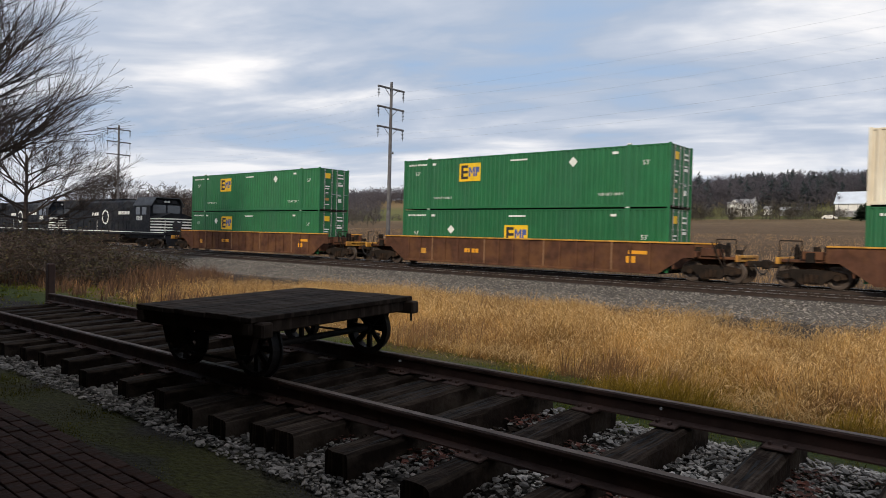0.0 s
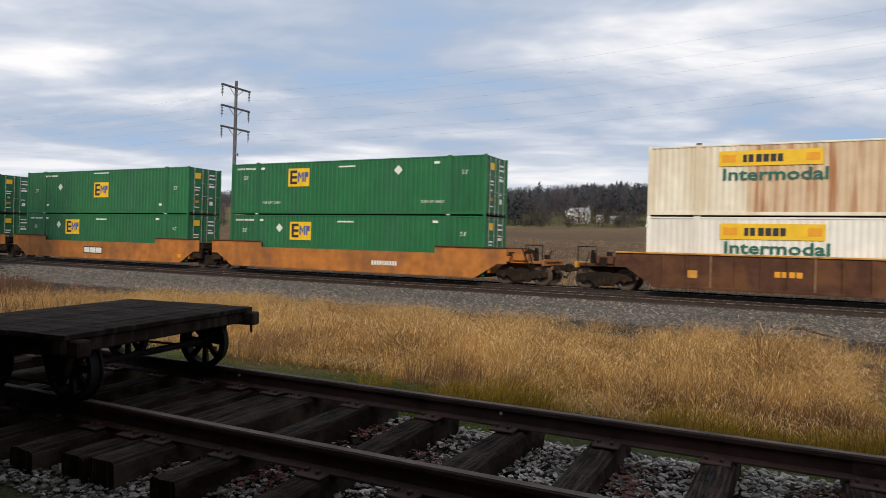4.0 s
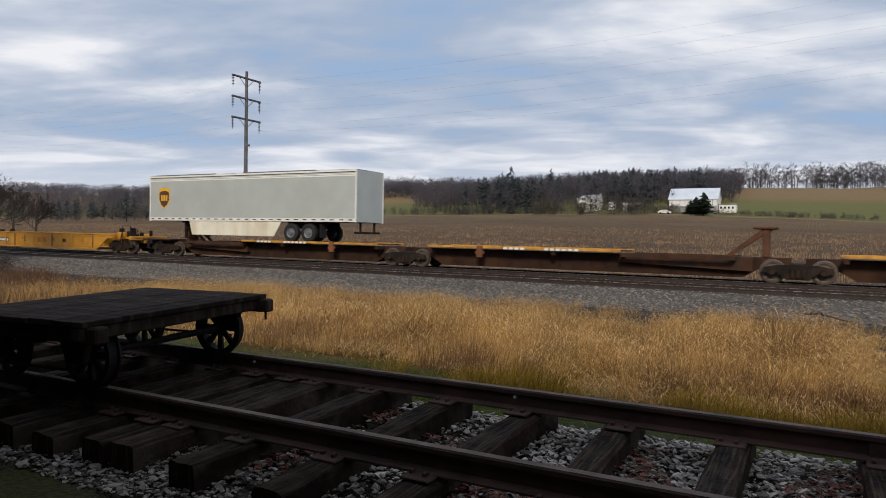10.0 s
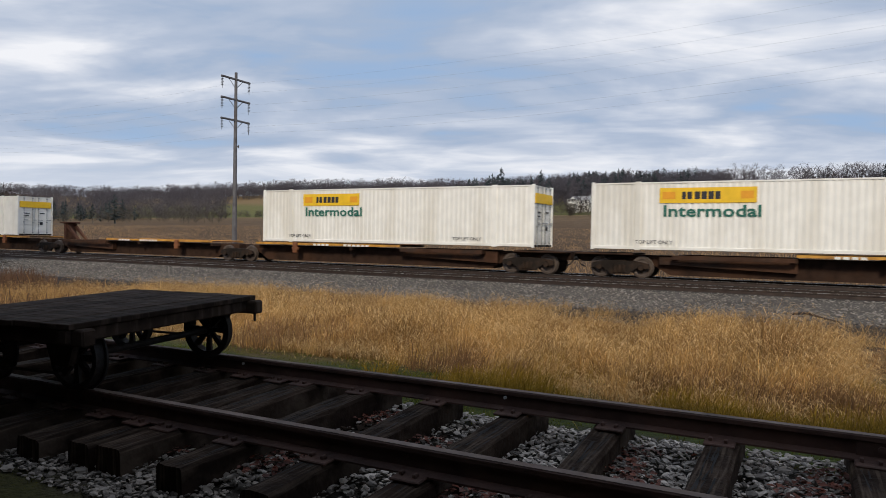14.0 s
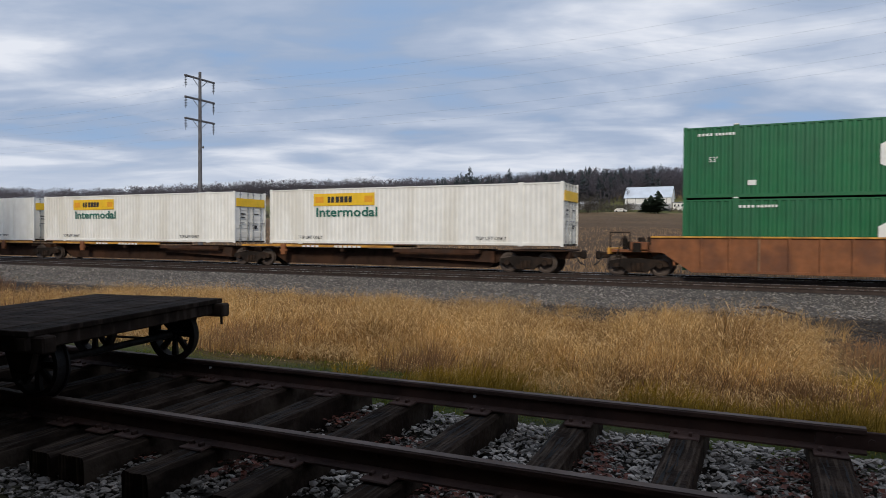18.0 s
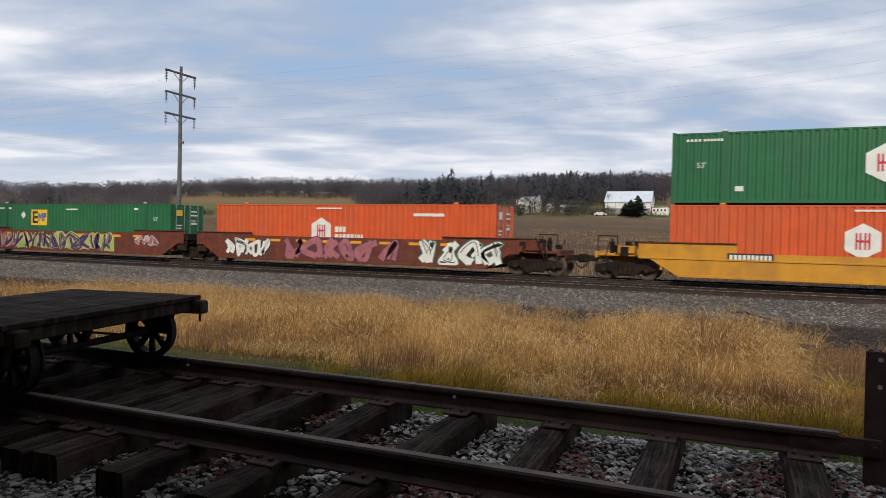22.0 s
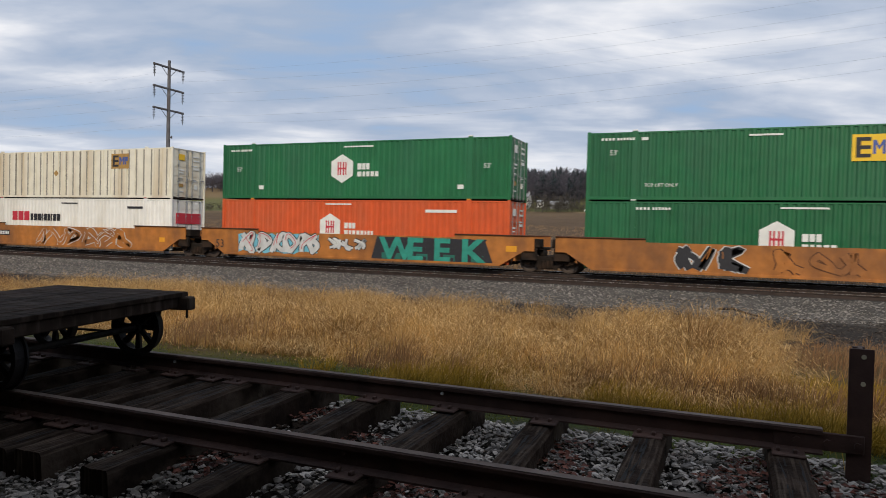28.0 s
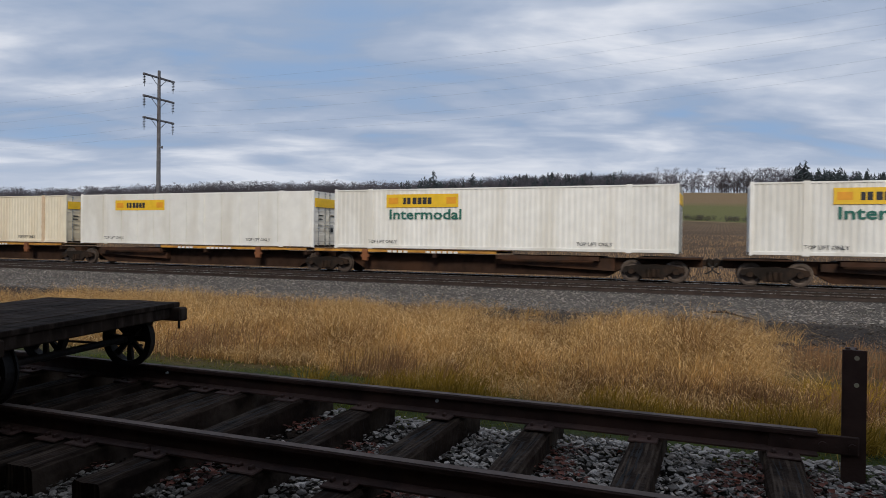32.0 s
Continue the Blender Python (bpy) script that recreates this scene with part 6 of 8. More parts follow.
def tie_mesh(seed, w, l):
    """A worn timber with rounded arrises, end checks and long cracks."""
    rnd = random.Random(seed)
    n, top, prof = 12, 0.205, []
    m = Mesh()
    for j in range(n + 1):
        y = l * j / n
        wob = [rnd.uniform(-0.006, 0.006) for _ in range(8)]
        for k, (x, z) in enumerate(((0, -0.06), (0, top - 0.025), (0.022, top), (w * 0.35, top), (w * 0.62, top), (w - 0.022, top), (w, top - 0.025), (w, -0.06))):
            m.v.append((x + wob[k], y, z + wob[(k + 3) % 8] * (1 if 0 < k < 7 else 0)))
    for j in range(n):
        for k in range(7):
            a = j * 8 + k
            m.f.append((a, a + 8, a + 9, a + 1))
    m.f.append(tuple(range(8)))
    m.f.append(tuple(range(n * 8 + 7, n * 8 - 1, -1)))
    return m


def crack(seed, w, l):
    rnd = random.Random(seed)
    m = Mesh()
    for _ in range(11):
        x, y = rnd.uniform(0.04, w - 0.05), rnd.uniform(0.05, l * 0.75)
        for _ in range(rnd.randint(2, 6)):
            x2, y2 = x + rnd.uniform(-0.012, 0.012), y + rnd.uniform(0.08, 0.2)
            t = rnd.uniform(0.0025, 0.0085)
            m.add([(x - t, y, 0.2085), (x + t, y, 0.2085), (x2 + t * 0.6, y2, 0.2085), (x2 - t * 0.6, y2, 0.2085)], [(0, 1, 2, 3)])
            x, y = x2, y2
    return m


CANT = pose(0, 3.58, -0.008, 1.62) @ pose(0, -3.58, 0)    # the siding leans a little towards the platform
CRACK = mat("dark_timber_crack", (0.008, 0.007, 0.006), 0.95, var=0.2, bump=0.0)
siding = tagged(new("old_siding"), "old rusty siding track on creosoted ties", "railway track")
siding.matrix_basis = CANT
rnd = random.Random(11)
for i, x in enumerate(TIES):
    w, l = rnd.uniform(0.21, 0.26), rnd.uniform(2.45, 2.62)
    y0 = 2.95 + rnd.uniform(-0.06, 0.06)
    at = pose(x, y0, rnd.uniform(-0.012, 0.006), 0, rnd.uniform(-0.8, 0.8), rnd.uniform(-1.2, 1.2))
    t = part("tie", tie_mesh(i, w, l), TIE, siding, "cracked creosoted timber tie", at=at)
    part("cracks", crack(i + 50, w, l), CRACK, t, kind="stuff")
    for y in (OLD_N, OLD_F):
        p = part("tie_plate", Mesh().box(x + w / 2 - 0.10, x + w / 2 + 0.10, y - 0.19, y + 0.19, 0.203, 0.222, 0.006), OLD_RAIL, siding)
        for a, b in ((-0.06, -0.105), (0.05, 0.105), (0.04, -0.12)):
            part("spike", Mesh().box(x + w / 2 + a - 0.012, x + w / 2 + a + 0.012, y + b - 0.022, y + b + 0.022, 0.22, 0.245, 0.004), OLD_RAIL, p)
for y in (OLD_N, OLD_F):
    r = part("rail", Mesh().loft(rail_section(y, OLD_TOP, 0.16, 0.072, 0.14), -14.35, 0.62), OLD_RAIL, siding, "rusted old rail", at=pose(0, y, 0, 0, 0, 0.35 if y == OLD_N else 0.0) @ pose(0, -y, 0))
    part("rail_head", Mesh().box(-14.35, 0.62, y - 0.029, y + 0.029, OLD_TOP - 0.002, OLD_TOP + 0.0025), RAIL_DUST_LIT, r, "dusty rail head painted paler for the light on its top")
    for x in (-2.085, -4.9, -8.4):
        part("bolt", Mesh().tube((x, y - 0.03, OLD_TOP - 0.062), (x, y - 0.012, OLD_TOP - 0.062), 0.013, n=8), PAINT_S if y == OLD_F else OLD_RAIL, r)


def end_post(x, y, side):
    """Buffer stop made of an upright rail with drilled holes, set in a concrete foot."""
    p = tagged(new("buffer_post"), "upright rusty rail post with drilled holes", "buffer stop", "buffer posts")
    p.matrix_basis = pose(x, y, 0)
    col = part("upright", Mesh().plan([(-0.07, -0.012), (-0.07, 0.0), (-0.012, 0.02), (-0.012, 0.09), (-0.035, 0.10), (-0.035, 0.14), (0.035, 0.14), (0.035, 0.10), (0.012, 0.09), (0.012, 0.02), (0.07, 0.0), (0.07, -0.012)], 0.02, 0.945 if side > 0 else 0.895), OLD_RAIL, p)
    # holes are pale discs on the web, daylight put into their colour
    for z in (0.895, 0.72) if side > 0 else (0.825, 0.685, 0.625, 0.515):
        part("hole", Mesh().tube((0.0 + 0.012 * side, -0.0155, z), (0.0 + 0.012 * side, -0.011, z), 0.015, n=14), STRAWPALE, col, "pale disc painted for daylight through a drilled hole")
    b = part("strap", Mesh().box(-0.50, 0.03, -0.034, -0.0125, 0.265 if side > 0 else 0.225, 0.385 if side > 0 else 0.345, 0.006), OLD_RAIL, p, "bolted rail strap")
    for q in (-0.36, -0.18, -0.01):
        part("bolt", Mesh().tube((q, -0.052, 0.32 if side > 0 else 0.28), (q, -0.03, 0.32 if side > 0 else 0.28), 0.024, n=6), OLD_RAIL, b)
    part("foot", Mesh().plan([(-0.10, -0.07), (0.10, -0.08), (0.11, 0.15), (-0.09, 0.16)], -0.02, 0.035), CONCRETE, p, "rough concrete foot")
    return p


STRAWPALE = mat("pale_light_gap", (0.42, 0.36, 0.24), 0.9, var=0.2, bump=0.0)
end_post(0.83, 5.10, 1)
end_post(0.83, 3.60, -1)
far_post = tagged(new("buffer_post"), "short dark post at the far end of the siding", "buffer stop", "buffer posts")
far_post.matrix_basis = pose(-14.4, 5.1, 0)
part("upright", Mesh().box(-0.07, 0.07, -0.05, 0.09, 0.0, 0.98, 0.02), OLD_RAIL, far_post)
part("foot", Mesh().box(-0.14, 0.14, -0.12, 0.15, -0.02, 0.08, 0.03), CONCRETE, far_post)


# ---- flat trolley on the siding
def trolley():
    c = thing("rail_trolley", "black timber flat trolley with iron spoked wheels on the siding", "cart", at=CANT @ pose(-5.77, 4.15, OLD_TOP, 0, 0, 5.5))
    rnd = random.Random(3)
    y = -1.09
    deck = part("deck_frame", Mesh().box(-0.72, -0.62, -1.08, 1.08, 0.44, 0.55, 0.012), CART_WOOD, c)
    part("deck_frame", Mesh().box(0.80, 0.90, -1.08, 1.08, 0.44, 0.55, 0.012), CART_WOOD, c)
    i = 0
    x = -0.73
    while x < 0.90:
        w = min(rnd.uniform(0.13, 0.17), 0.93 - x)
        part("plank", Mesh().box(x + 0.002, x + w - 0.002, -1.08 + rnd.uniform(-0.008, 0.008), 1.08 + rnd.uniform(-0.008, 0.008), 0.55, 0.592 + rnd.uniform(0, 0.006), 0.005), CART_WOOD, deck)
        x += w
    for yy in (-1.04, 0.96):
        part("side_beam", Mesh().box(-0.75, 1.02, yy, yy + 0.12, 0.42, 0.55, 0.014), CART_WOOD, c)
    for yy in (-0.45, 0.35):
        part("cross_beam", Mesh().box(-0.66, 0.80, yy, yy + 0.09, 0.43, 0.55, 0.012), CART_WOOD, c)
    part("drop_hook", Mesh().tube((0.96, 1.02, 0.43), (0.96, 1.02, 0.34), 0.012, n=6), CART_IRON, c)
    for xx in (-0.48, 0.56):
        part("axle", Mesh().tube((xx, -0.76, 0.262), (xx, 0.86, 0.262), 0.032, n=8), CART_IRON, c)
        for s in (-1, 1):
            w = part("wheel", Mesh().lathe([(0.215, -0.045), (0.257, -0.045), (0.262, 0.03), (0.284, 0.035), (0.284, 0.052), (0.215, 0.045), (0.215, -0.045)], (0, 0, 0), 28), CART_IRON, c, "black spoked iron wheel", at=pose(xx, 0.05 + s * 0.76, 0.262, 0, 0, 0 if s < 0 else 180))
            part("hub", Mesh().lathe([(0.0, -0.07), (0.05, -0.07), (0.06, 0.06), (0.0, 0.06)], (0, 0, 0), 12), CART_IRON, w)
            for k in range(8):
                a = 2 * math.pi * k / 8
                part("spoke", Mesh().slab([(0.04 * math.cos(a - 0.5), 0.04 * math.sin(a - 0.5)), (0.215 * math.cos(a - 0.14), 0.215 * math.sin(a - 0.14)), (0.215 * math.cos(a + 0.14), 0.215 * math.sin(a + 0.14)), (0.04 * math.cos(a + 0.5), 0.04 * math.sin(a + 0.5))], -0.016, 0.016), CART_IRON, w)
            part("pedestal", Mesh().slab([(xx - 0.17, 0.44), (xx + 0.17, 0.44), (xx + 0.09, 0.22), (xx - 0.09, 0.22)], 0.04 + s * 0.88 - 0.03, 0.04 + s * 0.88 + 0.03), CART_WOOD, c)
    for s in (-1, 1):
        part("tie_rod", Mesh().tube((-0.48, 0.05 + s * 0.92, 0.16), (0.56, 0.05 + s * 0.92, 0.16), 0.014, n=6), CART_IRON, c)
    return c


trolley()


# ---- loose stone, leaves and paving
def stones(n, x0, x1, y0, y1, size, seed, level, keep=None):
    rng = np.random.default_rng(seed)
    base = np.array([(0, 0, 1), (0.89, 0, 0.45), (0.28, 0.85, 0.45), (-0.72, 0.53, 0.45), (-0.72, -0.53, 0.45), (0.28, -0.85, 0.45), (0.72, 0.53, -0.45), (-0.28, 0.85, -0.45), (-0.89, 0, -0.45), (-0.28, -0.85, -0.45), (0.72, -0.53, -0.45)])
    tri = [(0, 1, 2), (0, 2, 3), (0, 3, 4), (0, 4, 5), (0, 5, 1), (1, 6, 2), (2, 7, 3), (3, 8, 4), (4, 9, 5), (5, 10, 1), (1, 10, 6), (2, 6, 7), (3, 7, 8), (4, 8, 9), (5, 9, 10)]
    V, F = [], []
    for i in range(n):
        x, y = rng.uniform(x0, x1), rng.uniform(y0, y1)
        if keep and not keep(x + 0.5 * rng.normal(), y):
            continue
        s = size * rng.lognormal(0, 0.35)
        p = base * (1 + rng.uniform(-0.38, 0.38, (11, 1))) * np.array([s, s * rng.uniform(0.55, 0.95), s * rng.uniform(0.22, 0.5)])
        a = rng.uniform(0, 6.28)
        q = p.copy()
        q[:, 0], q[:, 1] = p[:, 0] * math.cos(a) - p[:, 1] * math.sin(a), p[:, 0] * math.sin(a) + p[:, 1] * math.cos(a)
        tilt = rng.uniform(-0.5, 0.5)
        q[:, 2] += q[:, 0] * tilt
        q += (x, y, level(x, y) + rng.uniform(-0.01, 0.02))
        k = len(V)
        V.extend(map(tuple, q))
        F.extend((a + k, b + k, c + k) for a, b, c in tri)
    me = bpy.data.meshes.new("ballast_stones")
    me.from_pydata(V, [], F)
    return me


def bed(x, y):
    return 0.0 + 0.035 * step(2.9, 3.5, y) * (1 - step(5.3, 5.8, y)) + 0.045 * step(-1.6, 0.2, x) * step(2.8, 3.4, y) + 0.018 * noise.noise((x * 2, y * 2, 0))


def dark_stretch(x, y):
    """The stretch between the rails where the stone is darker."""
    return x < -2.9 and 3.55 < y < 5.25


# these stones carry the platform side's shade in their colour
verge = part("ballast_stones", stones(11000, -12.5, 1.2, 2.68, 3.5, 0.019, 44, bed), VERGE_STONE, None, "ballast stones along the platform side, shade put into their colour", kind="stuff")
verge["category"] = "gravel"
ballast = part("ballast_stones", stones(26000, -11.5, 2.2, 3.45, 5.6, 0.0205, 4, bed, lambda x, y: not dark_stretch(x, y)), STONE, None, "pale angular ballast stones between the old ties", kind="stuff")
dark_bed = part("ballast_stones", stones(16000, -14, -1.6, 3.4, 5.4, 0.021, 24, bed, dark_stretch), BROWN_STONE, None, "dark brown stones between the rails around the trolley", kind="stuff")
dark_bed["category"] = "gravel"
ballast["category"] = "gravel"


shoulder = part("ballast_stones", stones(24000, -42, 9, 19.9, 24.7, 0.032, 14, lambda x, y: ground_z(x, y) + 0.005), STONE_GREY, None, "grey crushed stone on the main line's shoulder", kind="stuff")
shoulder["category"] = "gravel"
cinders = part("cinder_stones", stones(14000, -24, 7, 14.6, 20.4, 0.026, 34, lambda x, y: ground_z(x, y) + 0.004), CINDER_STONE, None, "dark cinders and broken stone along the bank", kind="stuff")
cinders["category"] = "gravel"


def scatter_leaves(n, x0, x1, y0, y1, seed):
    rng = np.random.default_rng(seed)
    V, F = [], []
    for i in range(n):
        x, y = rng.uniform(x0, x1), rng.uniform(y0, y1)
        if noise.noise((x * 1.4, y * 1.4, 3)) < 0.05:
            continue
        s, a = rng.uniform(0.014, 0.036), rng.uniform(0, 6.28)
        z = bed(x, y) + rng.uniform(0.02, 0.055)
        c, d = math.cos(a) * s, math.sin(a) * s
        k = len(V)
        V += [(x - c, y - d, z), (x + d * 0.6, y - c * 0.6, z + rng.uniform(0, 0.02)), (x + c, y + d, z + 0.008), (x - d * 0.6, y + c * 0.6, z + rng.uniform(0, 0.02))]
        F += [(k, k + 1, k + 2), (k, k + 2, k + 3)]
    me = bpy.data.meshes.new("fallen_leaves")
    me.from_pydata(V, [], F)
    return me


leaves = part("fallen_leaves", scatter_leaves(10000, -9, 1.5, 3.3, 5.2, 6), LEAF, None, "curled red-brown leaves among the stones", kind="stuff")
leaves["category"] = "leaves"

# ---------------------------------------------------------------- power line
def power_pole(x, y, top, lean=0.0):
    z = ground_z(x, y)
    c = tagged(new("power_pole"), "tall grey timber power pole with three pairs of cross arms", "utility pole", "power poles")
    c.matrix_basis = pose(x, y, z, 0, lean, 0)
    h = top - z
    part("pole", Mesh().tube((0, 0, -0.3), (0, 0, h), 0.19, 0.105, n=12), POLE_WOOD, c)
    for k, dz in enumerate((0.55, 2.12, 3.70)):
        for s in (-1, 1):
            a = part("cross_arm", Mesh().box(-0.075, 0.075, min(s * 0.1, s * 1.5), max(s * 0.1, s * 1.5), h - dz - 0.05, h - dz + 0.08, 0.02), POLE_WOOD, c)
            m = Mesh().tube((0, s * 1.4, h - dz), (0, s * 1.4, h - dz - 0.88), 0.02, n=6)
            for q in range(6):
                m.lathe([(0.02, 0), (0.11, 0.0), (0.09, 0.02), (0.02, 0.03)], (0, 0, 0), 8)
                blk = m.v[-32:]
                m.v[-32:] = [(px, s * 1.4 + pz, h - dz - 0.08 - q * 0.115 + py) for px, py, pz in blk]
            part("insulator", m, INSULATOR, a, "string of dark disc insulators")
            part("brace", Mesh().tube((0, s * 0.08, h - dz - 0.62), (0, s * 0.75, h - dz - 0.02), 0.022, n=6), POLE_WOOD, a)
    part("step_bracket", Mesh().box(-0.05, 0.35, -0.04, 0.04, h - 5.75, h - 5.68).box(0.3, 0.36, -0.04, 0.04, h - 5.8, h - 5.6), POLE_WOOD, c)
    return c


POLES = [(-134.5, 39.0, 15.2, 0), (-86.9, 39.0, 15.1, 0), (-38.85, 39.0, 14.19, 0.2), (8.28, 39.0, 15.0, 2.2), (56.5, 39.0, 14.5, 0)]
for p in POLES:
    power_pole(*p)
for k, dz in enumerate((0.55, 2.12, 3.70)):
    for s in (-1, 1):
        m, pts = Mesh(), []
        for (xa, ya, ta, _), (xb, yb, tb, _) in zip(POLES, POLES[1:]):
            first = 0 if not pts else 1
            for i in range(first, 13):
                q = i / 12
                pts.append((xa + (xb - xa) * q, ya + s * 1.4, ta + (tb - ta) * q - dz - 0.72 - 4 * 0.75 * q * (1 - q)))
        for x, y, z in pts:
            m.v += [(x, y - 0.003, z), (x, y, z + 0.003), (x, y + 0.003, z), (x, y, z - 0.003)]
        m.f = [(4 * i + k, 4 * i + (k + 1) % 4, 4 * i + 4 + (k + 1) % 4, 4 * i + 4 + k) for i in range(len(pts) - 1) for k in range(4)]
        w = part("power_cable", m, WIRE, None, "thin sagging power line wire")
        w["category"], w["group"] = "cable", "power line wires"


# ---------------------------------------------------------------- grass, weeds and stubble
def quick_mesh(name, verts, quads):
    """A mesh straight from number arrays."""
    me = bpy.data.meshes.new(name)
    me.vertices.add(len(verts))
    me.vertices.foreach_set("co", np.ascontiguousarray(verts, dtype=np.float32).ravel())
    me.loops.add(quads.size)
    me.loops.foreach_set("vertex_index", quads.astype(np.int32).ravel())
    me.polygons.add(len(quads))
    me.polygons.foreach_set("loop_start", np.arange(0, quads.size, 4, dtype=np.int32))
    me.update(calc_edges=True)
    return me


def strips(x, y, z, h, w, face, dx, dy, levels, drop):
    """Bent tapering ribbons, all at once: foot, height, width, facing, and how far the tip leans and drops."""
    n = len(x)
    V = np.empty((n, 2 * len(levels), 3))
    for i, (s, t) in enumerate(levels):
        cx, cy, cz = x + dx * s * s, y + dy * s * s, z + h * s - drop * s ** 3
        for side, e in enumerate((-1, 1)):
            V[:, 2 * i + side, 0] = cx + e * np.cos(face) * w * t
            V[:, 2 * i + side, 1] = cy + e * np.sin(face) * w * t
            V[:, 2 * i + side, 2] = cz
    k = 2 * len(levels)
    q = np.array([(2 * i, 2 * i + 1, 2 * i + 3, 2 * i + 2) for i in range(len(levels) - 1)])
    Q = (np.arange(n)[:, None, None] * k + q[None]).reshape(-1, 4)
    return V.reshape(-1, 3), Q


def blades(n, place, height, width, lean, seed, name="grass", plumes=None, plume=0.0, per=10, tuft_r=0.07, wind=0.22):
    """Grass in tussocks: blades fan out of each and bend with the wind; some carry a drooping plume."""
    rng = np.random.default_rng(seed)
    rows = []
    while len(rows) < n // per:
        x, y, k = place(rng)
        if k > 0:
            rows.append((x, y, ground_z(x, y) - 0.03, k))
    a = np.repeat(np.array(rows), per, axis=0)
    N_ = len(a)
    out = rng.uniform(0, 6.28, N_)
    r = tuft_r * np.sqrt(rng.random(N_))
    x, y = a[:, 0] + np.cos(out) * r * 1.4, a[:, 1] + np.sin(out) * r
    one = np.repeat(rng.normal(0, 0.5, len(rows)), per)
    h = height * a[:, 3] * rng.uniform(0.5, 1.05, N_)
    q = lean * np.abs(rng.normal(0.4, 0.55, N_))
    dx, dy = (np.cos(out) * q + wind * (0.7 + one)) * h, (np.sin(out) * q + wind * 0.4 * one) * h
    drop = 0.55 * h * np.minimum(np.hypot(dx, dy) / h, 1.1) ** 2
    w = width * rng.uniform(0.6, 1.5, N_)
    V, Q = strips(x, y, a[:, 2], h, w, rng.normal(0, 0.8, N_), dx, dy, ((0, 1), (0.4, 0.9), (0.75, 0.6), (1, 0.12)), drop)
    if plumes is not None:
        keep = rng.random(N_) < plume
        m = keep.sum()
        u = rng.uniform(0.05, 0.135, m)
        f = np.arctan2(dy[keep], dx[keep]) + rng.normal(0, 0.9, m)
        plumes.append(strips(x[keep] + dx[keep] * 0.97, y[keep] + dy[keep] * 0.97, a[keep, 2] + h[keep] - drop[keep] - 0.01, u * rng.uniform(-0.3, 0.8, m), rng.uniform(0.0018, 0.0044, m), f + 1.57 + rng.normal(0, 0.5, m), np.cos(f) * u, np.sin(f) * u, ((0, 0.3), (0.35, 1), (0.7, 0.9), (1, 0.2)), u * 0.55))
    return quick_mesh(name, V, Q)


def plume_mesh(plumes, name):
    return quick_mesh(name, *plumes[0])


GRASS_BACK = [(-24, 14.6), (-12, 13.6), (-5.2, 13.0), (-4.4, 11.7), (-2.0, 11.3), (-1.4, 12.3), (0.6, 12.1), (4, 11)]
GRASS_TALL = [(-24, 0.95), (-5.0, 1.0), (-4.0, 0.86), (-2.2, 0.84), (-1.3, 1.12), (0.3, 1.1), (1.2, 0.7)]


def tall_place(rng):
    x = rng.uniform(-24, 2.2)
    near = 6.85 + 0.7 * (1 - step(-5.0, -2.5, x))
    y = near + 9.3 * rng.random() ** 1.35
    n1, n2 = noise.noise((x * 0.32, y * 0.32, 1)), noise.noise((x * 1.3, y * 1.0, 2))
    n3 = noise.noise((x * 2.7, y * 2.7, 5))
    back = lerp_table(GRASS_BACK, x) + 0.7 * n1 + 0.5 * n2
    if x > 0.55 + 0.5 * n2 and y > 7.4:
        return x, y, 0
    if x < -10 and rng.random() < (-10 - x) / 8:
        return x, y, 0
    k = (0.30 + 0.70 * step(near - 0.1 + 0.5 * n2, near + 1.7, y)) * (1 - 0.8 * step(back - 0.7, back + 1.5, y))
    k *= lerp_table(GRASS_TALL, x) * (0.86 + 0.30 * n1 + 0.48 * n2 + 0.50 * n3)
    return (x, y, k) if rng.random() < 0.10 + k and n3 + 0.5 * n2 > -0.42 else (x, y, 0)


def tuft(name, me, material, label, category="grass"):
    ob = part(name, me, material, None, label, kind="stuff")
    ob["category"] = category
    return ob


heads = []
tuft("tall_grass", blades(200000, tall_place, 0.66, 0.0025, 1.05, 1, "tall_grass", heads, 0.62, per=10, tuft_r=0.10, wind=0.34), STRAW, "dense stand of tall golden dry grass")
tuft("grass_plumes", plume_mesh(heads, "grass_plumes"), PLUME, "pale drooping plumes of the dry grass")


def weed_place(rng):
    x, y = rng.uniform(-60, -7), rng.uniform(7, 21)
    k = 0.55 + 0.5 * noise.noise((x * 0.25, y * 0.25, 7)) + (0.25 if x < -22 else 0)
    lim = 13 + 0.16 * (-x - 8)
    return (x, y, k if y < lim + 2 * noise.noise((x * 0.5, 3, 0)) and (x < -12.5 or y > 10.5) else 0)


tuft("russet_weeds", blades(34000, weed_place, 0.80, 0.008, 0.30, 2, "russet_weeds"), RUSSET, "rank russet weeds beside the line", "weeds")


tuft("tall_grass", blades(12000, weed_place, 0.62, 0.006, 0.6, 42, "tall_grass", per=6), RUSSET2, "flattened brown grass among the weeds")


def right_place(rng):
    x, y = rng.uniform(0.6, 12), rng.uniform(6.6, 16)
    k = 0.45 + 0.5 * noise.noise((x * 0.6, y * 0.6, 17))
    return x, y, k * (1 - 0.5 * step(12, 16, y))


tuft("russet_weeds", blades(14000, right_place, 0.24, 0.006, 0.7, 12, "russet_weeds"), RUSSET2, "low flattened brown grass", "weeds")


